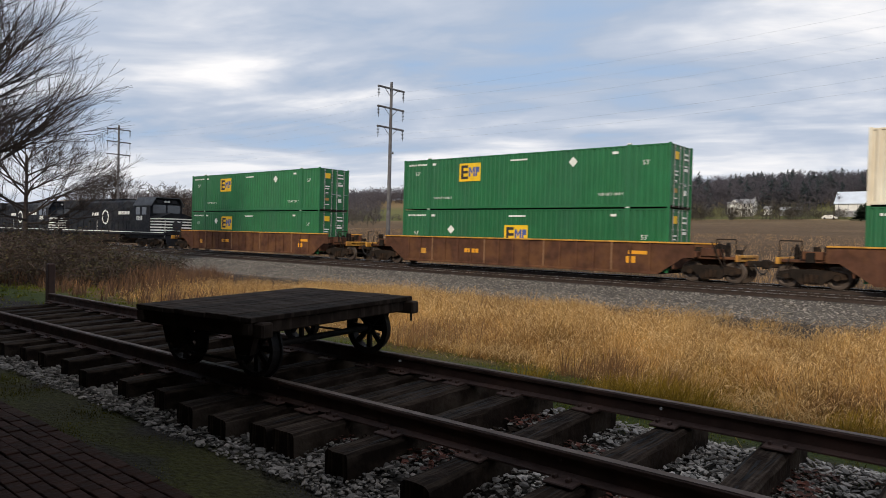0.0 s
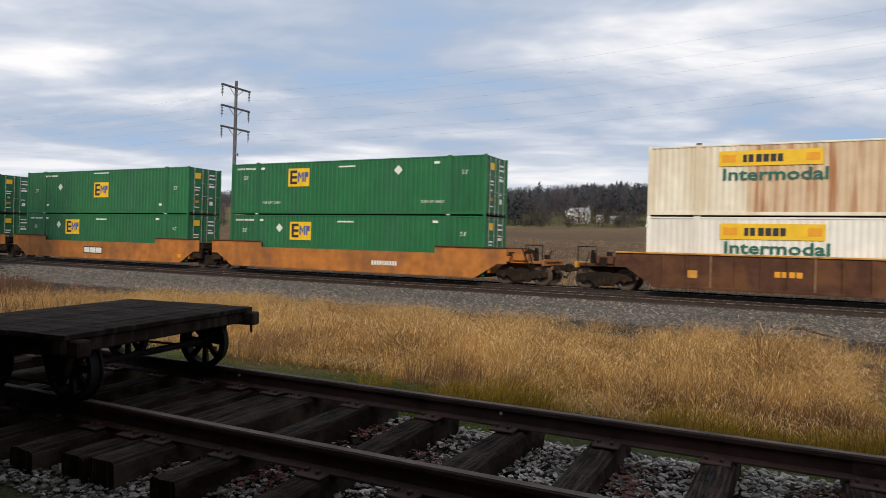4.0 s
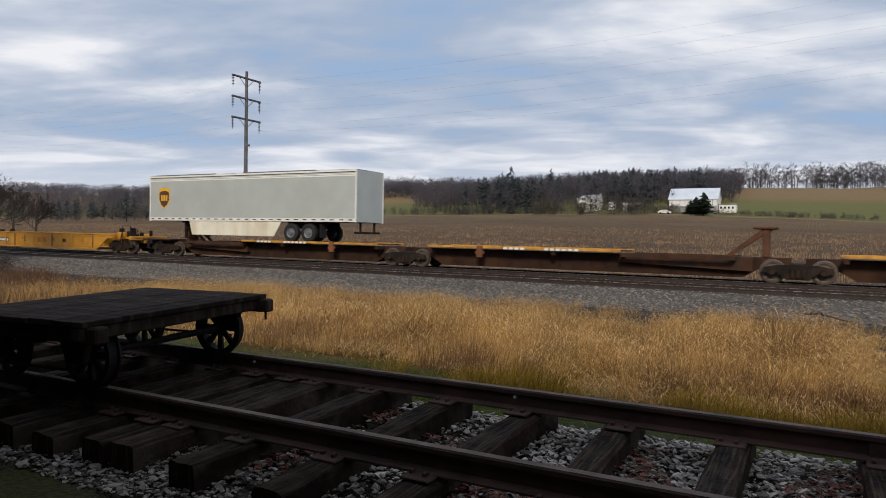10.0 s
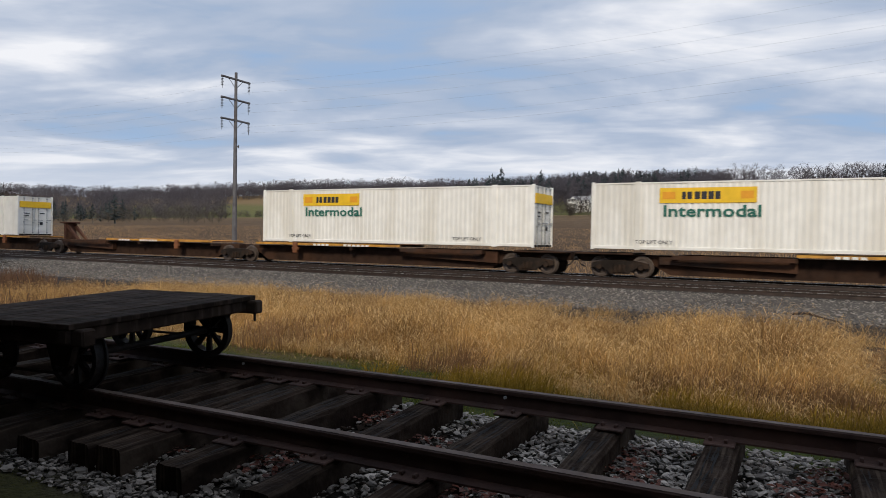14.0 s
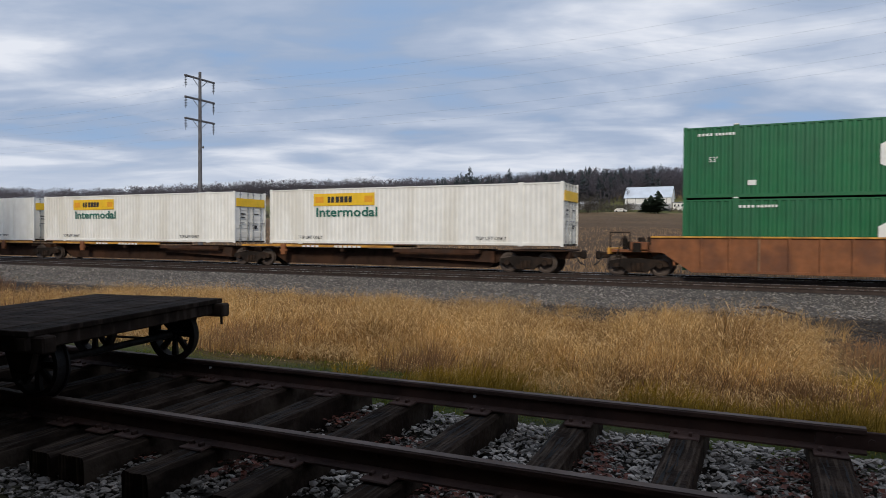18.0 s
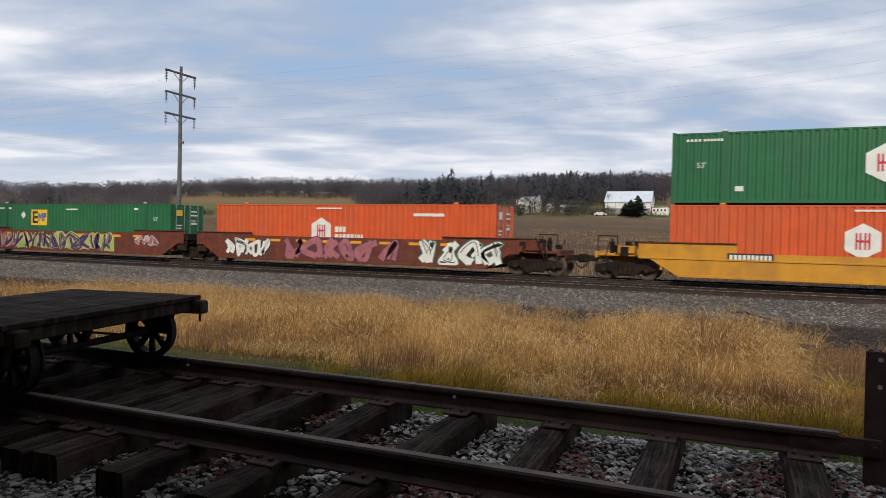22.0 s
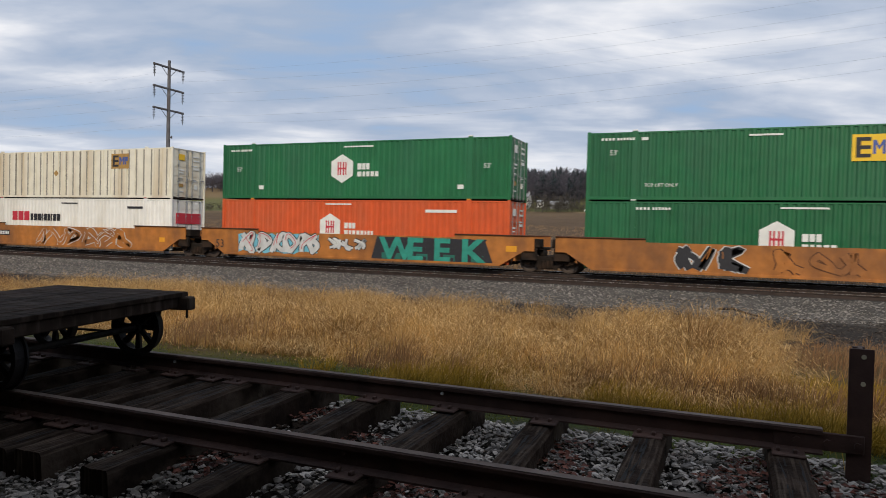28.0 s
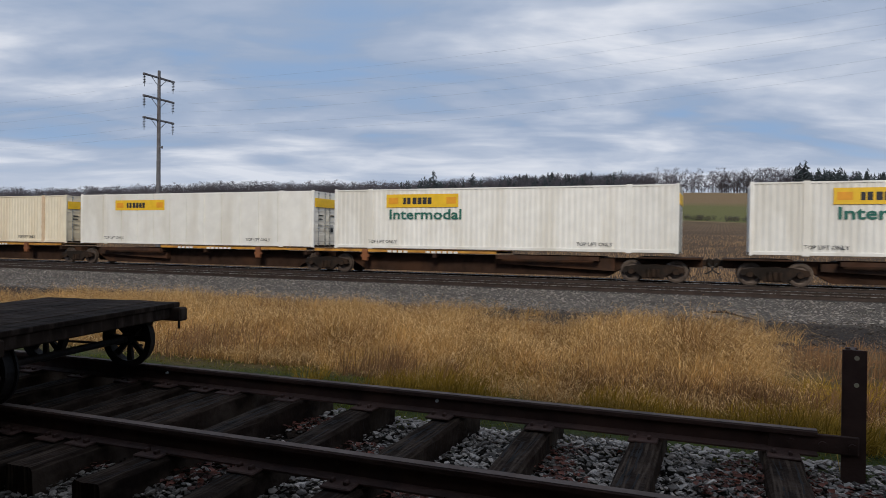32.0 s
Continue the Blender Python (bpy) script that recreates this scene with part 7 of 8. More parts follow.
def stem_place(rng):
    x, y = rng.uniform(-9, 2.2), 7.2 + 4.5 * rng.random() ** 1.5
    n1 = noise.noise((x * 0.5, y * 0.5, 31))
    return x, y, (0.65 + 0.6 * n1) if n1 > -0.05 + (0.25 if x < -3 else 0) - (0.4 if x > -0.6 and y < 8.5 else 0) else 0


tuft("russet_weeds", blades(7000, stem_place, 0.58, 0.0034, 0.4, 22, "russet_weeds", per=3), RUSSET2, "dark upright weed stems within the grass", "weeds")


def edge_place(rng):
    x, y = rng.uniform(-20, 1.5), rng.uniform(13, 20)
    n1 = noise.noise((x * 0.7, y * 0.7, 4))
    return x, y, (0.5 + n1) if n1 > 0.12 and rng.random() < 1 - (y - 14) / 8 else 0


heads = []
tuft("sparse_grass", blades(6500, edge_place, 0.62, 0.0034, 0.9, 3, "sparse_grass", heads, 0.9, per=5, wind=0.8), STRAW, "sparse dry stalks on the cinder bank")
tuft("grass_plumes", plume_mesh(heads, "grass_plumes"), PLUME, "pale plumes on sparse stalks")


def crest_place(rng):
    x = rng.uniform(-14, 0.6)
    y = lerp_table(GRASS_BACK, x) + rng.normal(0, 0.55)
    n1 = noise.noise((x * 0.8, y * 0.8, 44))
    return x, y, (0.85 + 0.4 * n1) if n1 > -0.15 else 0


heads = []
tuft("sparse_grass", blades(9000, crest_place, 0.74, 0.0032, 0.7, 33, "sparse_grass", heads, 0.95, per=5, wind=0.75), STRAW, "curling stalks along the back of the grass")
tuft("grass_plumes", plume_mesh(heads, "grass_plumes"), PLUME, "pale plumes curling over in the wind")


def under_place(rng):
    x, y = rng.uniform(-4.5, 2.5), 6.1 + 3.0 * rng.random() ** 1.3
    n1 = noise.noise((x * 0.9, y * 0.9, 51))
    return x, y, (0.75 + 0.5 * n1) if n1 > -0.18 else 0


tuft("green_turf", blades(22000, under_place, 0.34, 0.0036, 1.3, 55, "green_turf"), YELLOW_GREEN, "lush yellow-green grass at the foot of the dry stand")


def turf_place(rng):
    x, y = rng.uniform(-16, 5.5), 5.4 + 2.7 * rng.random() ** 1.15
    k = 0.6 + 0.5 * noise.noise((x * 1.5, y * 1.5, 9))
    return x, y, k


tuft("green_turf", blades(72000, turf_place, 0.115, 0.0036, 1.2, 5, "green_turf"), TURF, "strip of short green turf behind the siding")


def verge_place(rng):
    x, y = rng.uniform(-12, -1.5), rng.uniform(2.0, 2.75)
    return x, y, 0.6 + 0.5 * noise.noise((x * 1.5, y * 1.5, 19))


tuft("green_turf", blades(24000, verge_place, 0.075, 0.004, 0.8, 15, "green_turf"), MOSS, "short worn turf between paving and stones")


def left_turf(rng):
    x, y = rng.uniform(-34, -13), rng.uniform(2.5, 9.5)
    return x, y, 0.6 + 0.5 * noise.noise((x * 0.8, y * 0.8, 29))


tuft("green_turf", blades(14000, left_turf, 0.16, 0.010, 0.6, 16, "green_turf"), TURF, "mown green turf past the end of the siding")


def stubble_place(rng):
    y = 35.5 + 95 * rng.random() ** 1.6
    x = rng.uniform(-2.1 * y, 0.36 * y + 4)
    x = round(x / 0.76) * 0.76 + rng.normal(0, 0.14)
    return x, y, 0.8 + 0.3 * noise.noise((x * 0.1, y * 0.1, 8))


tuft("corn_stubble", blades(84000, stubble_place, 0.42, 0.016, 0.8, 6, "corn_stubble", per=3, tuft_r=0.3, wind=0.05), STUBBLE, "rows of cut corn stalks in the field", "stubble")


stick = tagged(new("fallen_branch"), "dark bent branch lying on the gravel", "branch")
stick.matrix_basis = pose(0.35, 20.2, ground_z(0.35, 20.2) + 0.03, 0, 0, -12)
part("wood", Mesh().tube((-0.55, 0, 0.12), (-0.2, 0.05, 0.16), 0.03, 0.035, n=7).tube((-0.2, 0.05, 0.16), (0.2, 0, 0.06), 0.035, 0.03, n=7).tube((0.2, 0, 0.06), (0.6, -0.06, 0.0), 0.03, 0.015, n=7), BARK, stick)


# ---------------------------------------------------------------- trees
def limb(V, F, a, b, r0, r1, n=3):
    d = (b - a)
    if d.length < 1e-5:
        return
    d = d.normalized()
    s = d.orthogonal().normalized()
    t = d.cross(s)
    k = len(V)
    for c, r in ((a, r0), (b, r1)):
        for i in range(n):
            q = 2 * math.pi * i / n
            V.append(tuple(c + (s * math.cos(q) + t * math.sin(q)) * r))
    F.extend((k + i, k + (i + 1) % n, k + n + (i + 1) % n, k + n + i) for i in range(n))


def grow(rnd, V, F, a, d, length, r, depth, spread, up, floor_r=0.006, kids=(2, 4), bend=0.14):
    """A bare limb that bends and forks."""
    seg = 3 if depth > 1 else 2
    p = a
    for i in range(seg):
        d = (d + Vector((rnd.uniform(-1, 1), rnd.uniform(-1, 1), rnd.uniform(-0.6, 1) * up)) * bend).normalized()
        q = p + d * (length / seg)
        r2 = max(r * (1 - 0.28 * (i + 1) / seg), floor_r)
        limb(V, F, p, q, max(r * (1 - 0.28 * i / seg), floor_r), r2, 5 if depth > 3 else 3)
        if depth > 0 and (i > 0 or depth > 2):
            for _ in range(rnd.randint(*kids) if i == seg - 1 else rnd.randint(1, 2)):
                nd = (d + Vector((rnd.uniform(-1, 1), rnd.uniform(-1, 1), rnd.uniform(-0.5, 0.8))) * spread).normalized()
                grow(rnd, V, F, q, nd, length * rnd.uniform(0.55, 0.82), r2 * rnd.uniform(0.5, 0.72), depth - 1, spread, up, floor_r, kids, bend)
        p = q


def bare_tree(x, y, height, seed, trunk_r, depth=5, label="large bare deciduous tree with fine drooping twigs", spread=0.85, floor_r=0.012, limbs=11, low=0.26, flat=0.8):
    rnd = random.Random(seed)
    c = tagged(new("bare_tree"), label, "tree", "bare trees")
    c.matrix_basis = pose(x, y, ground_z(x, y) - 0.1)
    V, F = [], []
    base = height * low
    limb(V, F, Vector((0, 0, 0)), Vector((0.1, 0, base)), trunk_r, trunk_r * 0.8, 9)
    top = Vector((0.0, 0.1, height * 0.6))
    limb(V, F, Vector((0.1, 0, base)), top, trunk_r * 0.8, trunk_r * 0.35, 7)
    m = Mesh()
    m.v, m.f = V, F
    part("trunk", m, BARK, c)
    V, F = [], []
    for i in range(limbs):
        t = i / (limbs - 1)
        a = Vector((0.1, 0, base)).lerp(top, t)
        q = rnd.uniform(0, 6.28)
        d = Vector((math.cos(q), math.sin(q), rnd.uniform(0.05, flat) + t * 0.7)).normalized()
        grow(rnd, V, F, a, d, height * rnd.uniform(0.21, 0.29) * (1 - 0.35 * t), trunk_r * 0.42 * (1 - 0.4 * t), depth - 1, spread, 0.6, floor_r, (1, 3))
    m = Mesh()
    m.v, m.f = V, F
    part("crown", m, BARK, c, "crown of fine bare branches")
    return c


bare_tree(-58.0, 19.0, 13.0, 4, 0.22, depth=5, floor_r=0.010, spread=0.7, limbs=18, low=0.2, flat=0.5)
bare_tree(-42.5, 9.2, 19.0, 8, 0.34, label="broad bare tree with long arching twigs", spread=0.5, floor_r=0.007, limbs=32, depth=5, low=0.15, flat=0.75)
for i, (x, y, h) in enumerate(((-104, 47, 12), (-98, 52, 9), (-125, 55, 13), (-90, 50, 8), (-140, 60, 14), (-80, 47, 6.5), (-118, 48, 10), (-155, 62, 13), (-170, 70, 15), (-112, 58, 11))):
    bare_tree(x, y, h, 30 + i, 0.16, 4, "bare roadside tree beyond the line", floor_r=0.02)


def bramble(x, y, r, h, seed):
    """A tangle of arching stems with small leaves."""
    rnd = random.Random(seed)
    c = tagged(new("bramble_bush"), "tangled olive-brown bramble bush", "bush", "bramble bushes")
    c.matrix_basis = pose(x, y, ground_z(x, y) - 0.05)
    V, F, A, B = [], [], [], []
    for _ in range(120):
        q, u = rnd.uniform(0, 6.28), r * math.sqrt(rnd.random())
        p = Vector((u * math.cos(q), u * math.sin(q) * 0.8, 0))
        d = Vector((rnd.uniform(-0.6, 0.6), rnd.uniform(-0.6, 0.6), 1)).normalized()
        for k in range(5):
            nq = p + d * h * rnd.uniform(0.16, 0.3)
            limb(V, F, p, nq, 0.012, 0.009, 3)
            for _ in range(3 if r < 2.5 else 5):
                s = rnd.uniform(0.02, 0.055)
                o = nq + Vector((rnd.uniform(-1, 1), rnd.uniform(-1, 1), rnd.uniform(-1, 1))) * 0.22
                e1, e2 = Vector((rnd.uniform(-1, 1), rnd.uniform(-1, 1), rnd.uniform(-0.5, 0.5))).normalized() * s, Vector((rnd.uniform(-1, 1), rnd.uniform(-1, 1), rnd.uniform(-1, 1))).normalized() * s * 0.7
                j = len(A)
                A.extend(map(tuple, (o - e1, o - e2, o + e1, o + e2)))
                B.append((j, j + 1, j + 2, j + 3))
            p = nq
            d = (d + Vector((rnd.uniform(-0.7, 0.7), rnd.uniform(-0.7, 0.7), -0.18 * k))).normalized()
    m = Mesh()
    m.v, m.f = V, F
    part("tangle", m, TWIG, c, "tangle of thin arching stems", kind="stuff")
    m = Mesh()
    m.v, m.f = A, B
    part("foliage", m, BRAMBLE, c, "small olive and brown leaves", kind="stuff")
    return c


for i, (x, y, r, h) in enumerate(((-23.4, 7.3, 1.5, 1.5), (-25.5, 8.4, 2.0, 1.8), (-24.2, 10.3, 1.6, 1.2), (-27.5, 9.8, 2.2, 1.8), (-22.3, 9.2, 1.1, 0.9), (-33, 12.0, 2.6, 1.9), (-37, 13.5, 2.8, 2.1), (-30, 12.6, 1.8, 1.3), (-41, 14, 3, 2.3), (-27.5, 13.5, 1.5, 1.0), (-36, 10.0, 2.2, 1.7), (-46, 17, 3, 2.2), (-32, 15.8, 2.0, 1.3))):
    bramble(x, y, r, h, 60 + i)


# ---- woods on the far hills
def tree_template(rnd, kind):
    V, F = [], []
    if kind == "bare":
        limb(V, F, Vector((0, 0, 0)), Vector((0, 0, 0.62)), 0.010, 0.004, 3)
        for i in range(9):
            q, z = rnd.uniform(0, 6.28), 0.10 + 0.085 * i
            d = Vector((math.cos(q) * 0.8, math.sin(q) * 0.8, rnd.uniform(0.3, 1.1))).normalized()
            a = Vector((0, 0, z * 0.8))
            b = a + d * rnd.uniform(0.18, 0.32)
            limb(V, F, a, b, 0.005, 0.0025, 3)
            for _ in range(5):
                e = b + Vector((rnd.uniform(-1, 1), rnd.uniform(-1, 1), rnd.uniform(0, 1.2))).normalized() * rnd.uniform(0.08, 0.2)
                k = len(V)
                s = Vector((rnd.uniform(-1, 1), rnd.uniform(-1, 1), 0)).normalized() * 0.0045
                V.extend(map(tuple, (b - s, b + s, e)))
                F.append((k, k + 1, k + 2))
                f = b.lerp(e, 0.5)
                for _ in range(3):
                    g = f + Vector((rnd.uniform(-1, 1), rnd.uniform(-1, 1), rnd.uniform(-0.1, 1))).normalized() * 0.11
                    k = len(V)
                    V.extend(map(tuple, (f - s, f + s, g)))
                    F.append((k, k + 1, k + 2))
    else:
        limb(V, F, Vector((0, 0, 0)), Vector((0, 0, 0.9)), 0.018, 0.006, 3)
        for i in range(46):
            z = 0.16 + 0.84 * (i / 45) ** 0.9
            r = 0.20 * (1.02 - z) ** 0.75 * rnd.uniform(0.55, 1.25) + 0.012
            q = rnd.uniform(0, 6.28)
            k = len(V)
            c, s = math.cos(q), math.sin(q)
            w = r * rnd.uniform(0.35, 0.6)
            V += [(0, 0, z + 0.03), (c * r - s * w, s * r + c * w, z - rnd.uniform(0.02, 0.07)), (c * r * 1.15, s * r * 1.15, z - 0.03), (c * r + s * w, s * r - c * w, z - rnd.uniform(0.02, 0.07))]
            F += [(k, k + 1, k + 2), (k, k + 2, k + 3)]
    return np.array(V), F


def wood(name, kind, material, places, label, seed):
    """Many far trees as one mesh."""
    rnd = random.Random(seed)
    temps = [tree_template(random.Random(seed + i), kind) for i in range(7)]
    VV, FF, k = [], [], 0
    for x, y, h in places:
        v, f = temps[rnd.randrange(7)]
        a, s = rnd.uniform(0, 6.28), rnd.uniform(1.0, 1.7)
        c, d = math.cos(a) * h * s, math.sin(a) * h * s
        w = np.stack([v[:, 0] * c - v[:, 1] * d + x, v[:, 0] * d + v[:, 1] * c + y, v[:, 2] * h + ground_z(x, y) - 0.3], 1)
        VV.append(w)
        FF.extend(tuple(i + k for i in t) for t in f)
        k += len(w)
    me = bpy.data.meshes.new(name)
    me.from_pydata(np.concatenate(VV).tolist(), [], FF)
    ob = part(name, me, material, None, label, kind="stuff")
    ob["category"] = "woods"
    return ob


def forest():
    rng = np.random.default_rng(21)
    bare, firs, shrubs = [], [], []
    while len(bare) < 5200:
        y = rng.uniform(215, 425) if rng.random() < 0.5 else rng.uniform(300, 425)
        az = rng.uniform(-66, -5)
        x = y * math.tan(radians(az))
        start = 272 if -31 < az < -9.5 else 338 if -45.5 < az <= -31 else 225 if az <= -45.5 else 999
        if -9.5 <= az < -5.0:
            start = 300
        if y > start:
            bare.append((x, y, rng.uniform(6.0, 13.0)))
    for _ in range(130):                                     # bare row on top of the pasture
        x = rng.uniform(-34, 40)
        bare.append((x, rng.uniform(398, 425), rng.uniform(11, 17) * (1 if rng.random() < 0.8 else 0.6)))
    for _ in range(34):                                      # stand of pines, with one taller than the rest
        az = rng.normal(-22.5, 2.2)
        y = rng.uniform(275, 340)
        firs.append((y * math.tan(radians(az)), y, rng.uniform(10, 15)))
    firs.append((-127.4, 300, 18.5))
    for _ in range(85):
        az = rng.uniform(-17.5, -7.5)
        y = rng.uniform(290, 400)
        firs.append((y * math.tan(radians(az)), y, rng.uniform(9, 13)))
    for _ in range(420):                                     # pine wood past the end of the pasture
        az = rng.uniform(5.2, 24)
        y = rng.uniform(345, 410)
        firs.append((y * math.tan(radians(az)), y, rng.uniform(8, 14) * (1.25 if rng.random() < 0.1 else 1)))
    for _ in range(320):
        az = rng.uniform(5.0, 24)
        y = rng.uniform(350, 425)
        bare.append((y * math.tan(radians(az)), y, rng.uniform(9, 14)))
    for _ in range(30):
        az = rng.uniform(-62, -52)
        y = rng.uniform(150, 230)
        firs.append((y * math.tan(radians(az)), y, rng.uniform(6, 11)))
    for _ in range(50):
        az = rng.uniform(-28, -19)
        y = rng.uniform(262, 272)
        firs.append((y * math.tan(radians(az)), y, rng.uniform(2.5, 5.5)))
    for _ in range(420):                                     # hedge along the field's far edge
        az = rng.uniform(-64, -9)
        y = rng.uniform(258, 266)
        shrubs.append((y * math.tan(radians(az)), y, rng.uniform(2.5, 5.0)))
    for _ in range(160):
        az = rng.uniform(-7, 4)
        y = rng.uniform(262, 272)
        shrubs.append((y * math.tan(radians(az)), y, rng.uniform(1.2, 2.6)))
    for _ in range(150):
        az = rng.uniform(-66, -46)
        y = rng.uniform(150, 250)
        shrubs.append((y * math.tan(radians(az)), y, rng.uniform(3, 7.5)))
    for _ in range(46):                                      # yard trees round the farmhouse
        x = rng.uniform(-98, -52)
        if not -81.5 < x < -78.5 and not -74.2 < x < -71.5:
            shrubs.append((x, rng.uniform(246, 251), rng.uniform(4.0, 8.5)))
    wood("bare_woods", "bare", FAR_TWIG, bare, "bare woods on the hills, haze painted into their grey", 5)
    wood("conifers", "fir", CONIFER, firs, "conifers among the woods, haze painted into their green", 6)
    wood("hedge", "bare", HEDGE, shrubs * 2, "scrubby hedge at the field's far edge", 7)


forest()


# ---------------------------------------------------------------- farm across the field
def gable(m, x0, x1, y0, y1, z0, z1, ridge, along="x"):
    if along == "x":
        yc = (y0 + y1) / 2
        return m.loft([(y0, z0), (y1, z0), (y1, z1), (yc, ridge), (y0, z1)], x0, x1)
    xc = (x0 + x1) / 2
    return m.slab([(x0, z0), (x1, z0), (x1, z1), (xc, ridge), (x0, z1)], y0, y1)


def roof_planes(m, x0, x1, y0, y1, z1, ridge, t=0.18, o=0.4):
    yc = (y0 + y1) / 2
    s = (ridge - z1) / (yc - y0)
    a, b = z1 - s * o, ridge
    m.loft([(y0 - o, a), (yc, b), (yc, b + t), (y0 - o, a + t)], x0 - o, x1 + o)
    return m.loft([(yc, b), (y1 + o, a), (y1 + o, a + t), (yc, b + t)], x0 - o, x1 + o)


def window(parent, x, y, z, w=0.9, h=1.5):
    p = part("window", Mesh().box(x, x + w, y - 0.05, y, z, z + h), SIDING, parent)
    part("pane", Mesh().box(x + 0.1, x + w - 0.1, y - 0.08, y - 0.04, z + 0.1, z + h - 0.1), GLASS_DARK, p)


def farmhouse():
    x, y = -81.3, 276.0
    z = ground_z(x, y) + 0.5
    c = thing("farmhouse", "white two-storey farmhouse with a grey roof and porches", "house", at=pose(x, y, z) @ Matrix.Diagonal((0.88, 0.88, 0.88, 1)))
    w = part("wall", gable(Mesh(), -4.2, 4.6, -3, 4, -1.6, 4.6, 6.6), SIDING, c)
    part("roof", roof_planes(Mesh(), -4.2, 4.6, -3, 4, 4.6, 6.6), ROOF_GREY, c)
    wing = part("wing", gable(Mesh(), -4.4, -0.5, -5.2, -3.0, -1.8, 4.4, 5.9, "y"), SIDING, c)
    for z0 in (0.2, 2.5):
        part("porch_floor", Mesh().box(-4.8, -0.3, -6.6, -5.2, z0, z0 + 0.2), SIDING, wing)
        for k in range(4):
            part("porch_post", Mesh().box(-4.7 + k * 1.4, -4.55 + k * 1.4, -6.55, -6.4, z0 + 0.2, z0 + 2.4), SIDING, wing)
    part("porch_roof", Mesh().box(-4.9, -0.2, -6.8, -5.1, 4.75, 4.95), ROOF_GREY, wing)
    for xx in (0.8, 2.8):
        for zz in (0.6, 3.0):
            window(w, xx, -3.0, zz)
    part("chimney", Mesh().box(4.0, 4.7, 0.2, 0.9, 5.8, 7.4), ROOF_GREY, c)
    s = thing("shed", "small pale shed beside the farmhouse", "shed", at=(x + 8.2, y + 2, ground_z(x + 8.2, y + 2)))
    part("wall", gable(Mesh(), -1.2, 1.2, -1, 1.5, -0.4, 2.2, 3.1), SIDING, s)
    part("roof", roof_planes(Mesh(), -1.2, 1.2, -1, 1.5, 2.2, 3.1, 0.1, 0.2), ROOF_GREY, s)
    g = thing("garage", "low grey outbuilding with a shallow roof", "shed", at=(-64.5, 276, ground_z(-64.5, 276)))
    part("wall", gable(Mesh(), -3.4, 3.4, -2, 2.5, -0.4, 1.9, 2.9), ROOF_GREY, g)
    part("roof", roof_planes(Mesh(), -3.4, 3.4, -2, 2.5, 1.9, 2.9, 0.12, 0.3), ROOF_GREY, g)


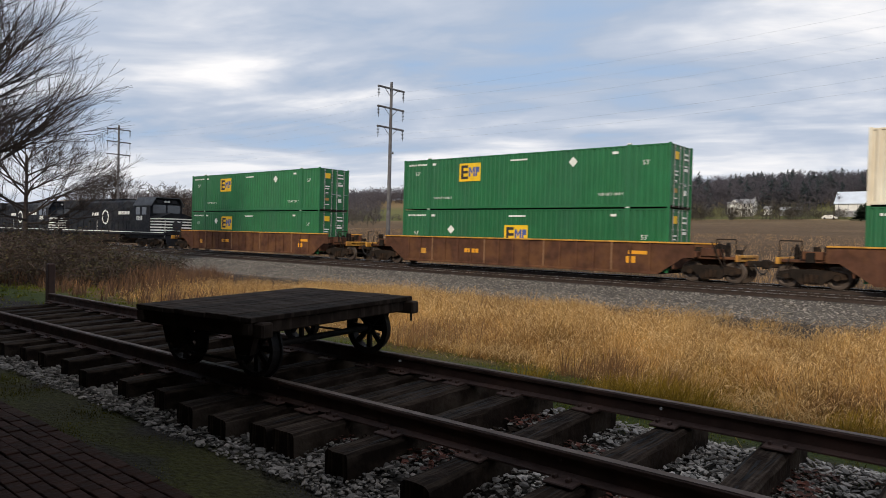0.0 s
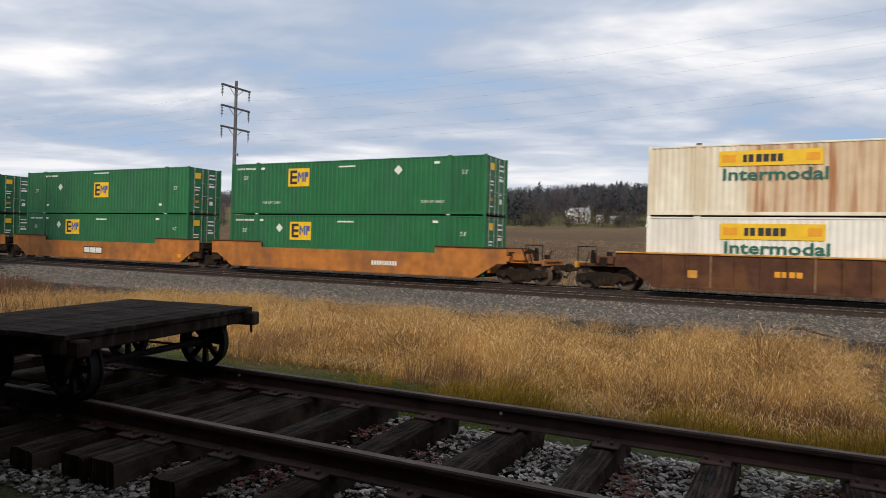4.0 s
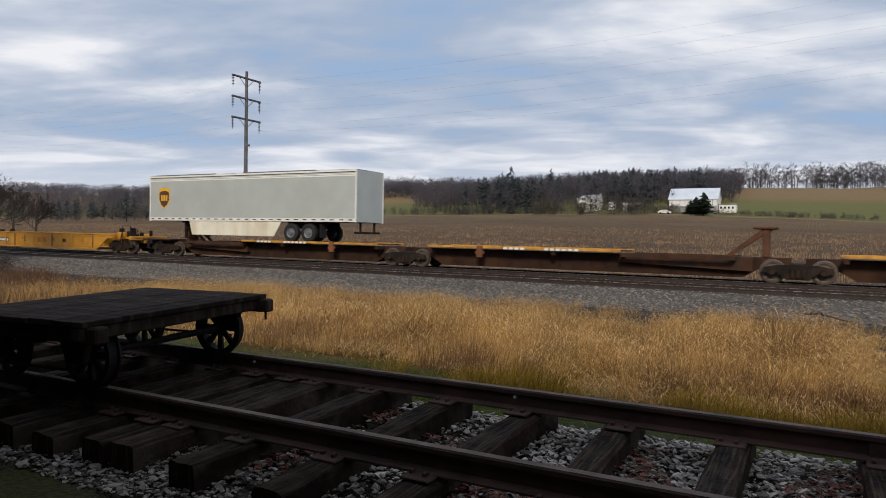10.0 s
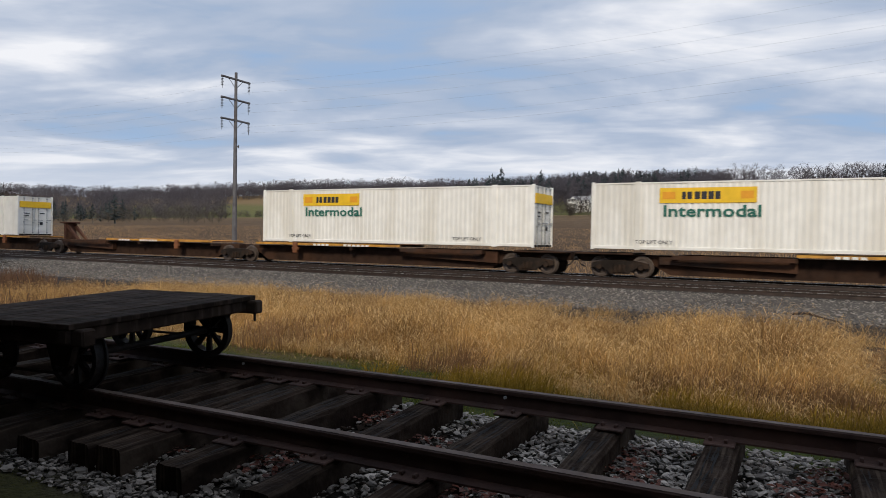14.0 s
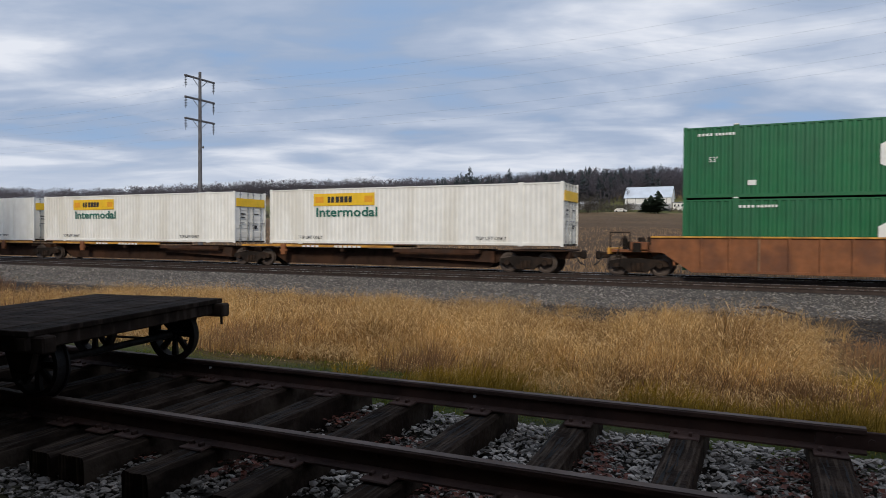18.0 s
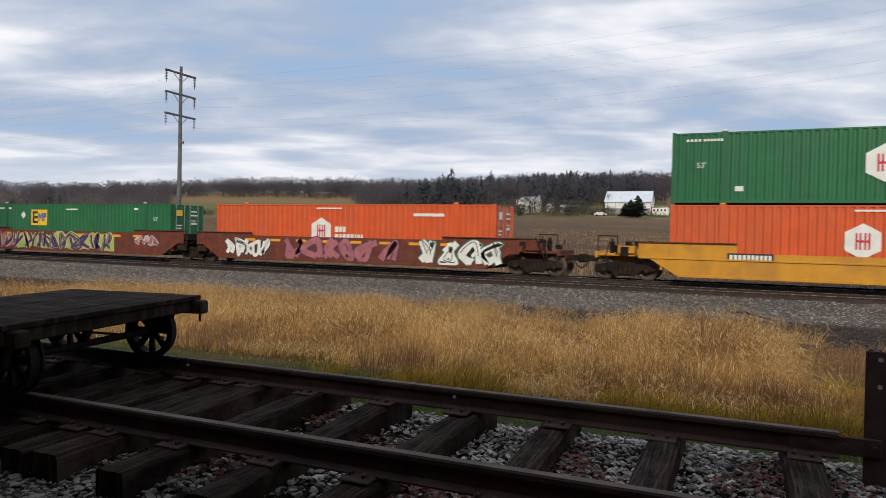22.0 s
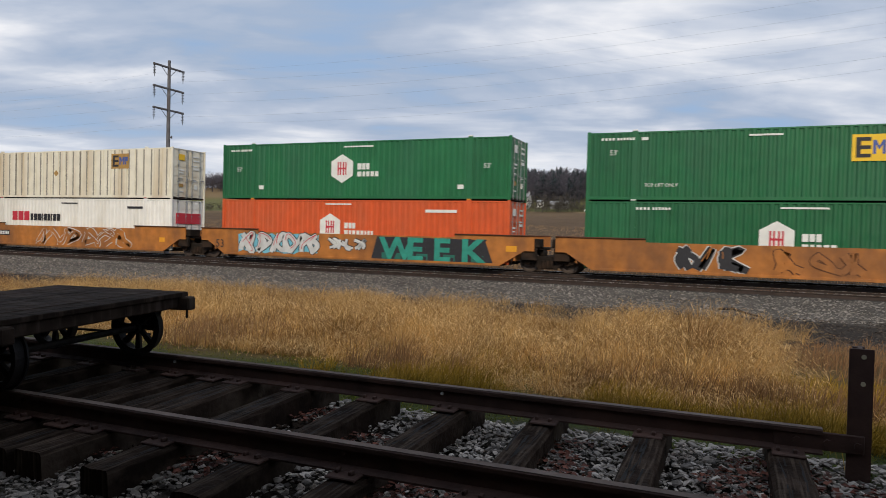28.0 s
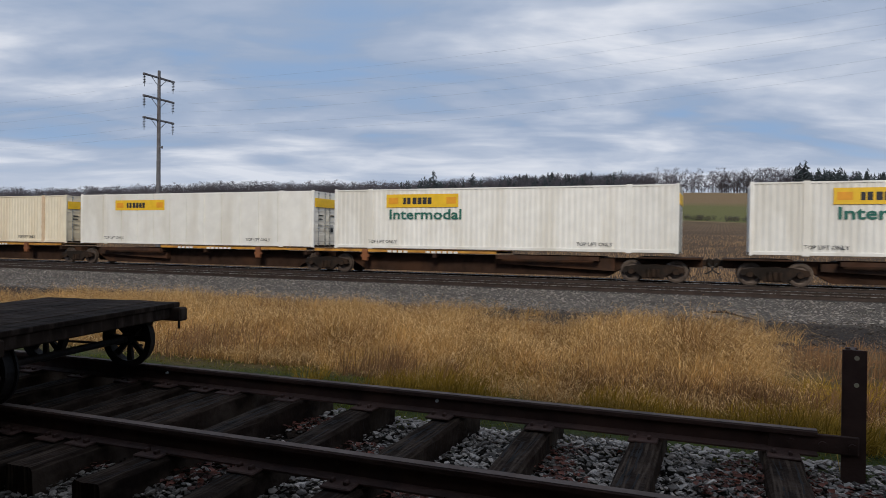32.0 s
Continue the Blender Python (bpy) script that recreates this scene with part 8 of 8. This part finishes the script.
def barn():
    x, y = -40.6, 276.0
    z = ground_z(x, y) + 0.7
    c = thing("barn", "long white barn with a pale metal roof", "barn", at=(x, y, z))
    w = part("wall", gable(Mesh(), -8.6, 8.6, -5.0, 6.0, -2.2, 3.5, 7.7), SIDING, c)
    part("roof", roof_planes(Mesh(), -8.6, 8.6, -5.0, 6.0, 3.5, 7.7), ROOF_TIN, c)
    part("lower_wall", Mesh().box(-8.5, 8.5, -5.12, -5.0, -2.2, 0.9), ROOF_GREY, c, "dark stone base")
    for k in range(6):
        part("batten", Mesh().box(-7.6 + k * 2.9, -7.45 + k * 2.9, -5.06, -4.99, 0.7, 3.3), ROOF_GREY, w)
    for k in range(9):
        part("roof_seam", Mesh().loft([(-5.4, 3.3), (0.45, 7.82), (0.45, 7.90), (-5.4, 3.42)], -8 + k * 2.0, -7.92 + k * 2.0), ROOF_TIN, c)
    s = thing("lean_to", "low white annex with a flat grey roof beside the barn", "barn", at=(-28.6, 275, ground_z(-28.6, 275) + 0.6))
    part("wall", Mesh().box(-3.0, 3.0, -2, 3, -2.0, 2.0), SIDING, s)
    part("roof", Mesh().slab([(-3.3, 2.0), (3.3, 2.35), (3.3, 2.5), (-3.3, 2.15)], -2.4, 3.3), ROOF_GREY, s)
    for k in range(4):
        window(s, -2.6 + k * 1.35, -2.0, 0.4, 0.8, 1.0)
    p = thing("parked_car", "small white car parked in the farmyard", "car", at=(-48.0, 256, ground_z(-48.0, 256)))
    part("body", Mesh().slab([(-2.2, 0.3), (2.2, 0.3), (2.25, 0.85), (1.4, 0.95), (0.8, 1.5), (-1.2, 1.5), (-2.0, 0.95), (-2.25, 0.8)], -0.85, 0.85), SIDING, p)
    for q in (-1.35, 1.35):
        for s2 in (-0.86, 0.76):
            part("wheel", Mesh().lathe([(0.0, 0.0), (0.33, 0.0), (0.33, 0.12), (0.0, 0.12)], (q, s2, 0.33), 12), RUBBER, p)
    for q, h in ((-34.2, 8.2), (-36.6, 6.6), (-38.4, 5.4), (-35.4, 5.0)):
        t = tagged(new("yard_conifer"), "bushy dark green conifer before the barn", "tree", "yard conifers")
        t.matrix_basis = pose(q, 252, ground_z(q, 252) - 0.2)
        v, f = tree_template(random.Random(int(h * 10)), "fir")
        for k in range(6):
            v2, f2 = tree_template(random.Random(int(h * 10) + k), "fir")
            f = f + [tuple(i + len(v) for i in ff) for ff in f2]
            v = np.concatenate([v, v2])
        m = Mesh()
        m.v, m.f = [tuple(r * np.array([h * 2.3, h * 2.3, h])) for r in v], f
        part("crown", m, YARD_FIR, t)
    y2 = thing("yard_tree", "small bare tree in the farmyard", "tree", at=(-46.5, 254, ground_z(-46.5, 254)))
    v, f = tree_template(random.Random(77), "bare")
    m = Mesh()
    m.v, m.f = [tuple(r * np.array([8.0, 8.0, 5.5])) for r in v], f
    part("crown", m, TWIG, y2)


farmhouse()
barn()

# ---------------------------------------------------------------- unseen station behind the camera, added for its shade
st = tagged(new("station_building"), "unseen station wall and canopy behind the camera, added to shade the foreground", kind="structure")
part("wall", Mesh().box(-34, 22, -2.9, -2.6, 0, 4.6), STATION, st)
# the eave is placed so that its shadow covers the siding
part("roof", Mesh().loft([(-9.0, 6.4), (-2.6, 4.7), (1.6, 3.4), (1.6, 3.6), (-2.6, 4.95), (-9.0, 6.65)], -35, 23), STATION, st)
for x in (-32, -24, 14, 21):
    part("post", Mesh().box(x - 0.1, x + 0.1, -0.4, -0.2, 0, 4.0, 0.02), STATION, st)

# paving under the canopy
pav = tagged(new("pavement"), "red brick paving in offset courses, coloured dark for canopy shade", kind="structure")
part("bed", Mesh().box(-16, 8, -2.6, 2.02, -0.02, 0.022), mat("paving_joint", (0.05, 0.04, 0.03), 0.95, var=0.3, scale=10.0, stain=(0.19, 0.165, 0.13), stain_amount=0.9, stain_scale=1.6, bump=0.3), pav)
rnd = random.Random(9)
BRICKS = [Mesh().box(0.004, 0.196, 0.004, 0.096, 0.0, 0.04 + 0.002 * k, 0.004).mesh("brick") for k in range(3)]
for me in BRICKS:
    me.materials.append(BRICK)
rest = Mesh()
for j in range(12):
    y = 0.86 + j * 0.1
    for i in range(58):
        x = -9.6 + i * 0.2 + (0.1 if j % 2 else 0)
        near = x > -6.6 - 0 and x < -3.0 and y > 1.0
        if near:
            ob = new("brick", BRICKS[rnd.randrange(3)])
            ob.parent = pav
            ob.matrix_basis = pose(x, y - 0.0, 0.018 + rnd.uniform(-0.003, 0.003), rnd.uniform(-0.8, 0.8), rnd.uniform(-0.8, 0.8), rnd.uniform(-0.6, 0.6))
        else:
            rest.box(x + 0.004, x + 0.196, y + 0.004, y + 0.096, 0.018, 0.058 + rnd.uniform(0, 0.004))
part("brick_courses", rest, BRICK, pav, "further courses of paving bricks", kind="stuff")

motions()
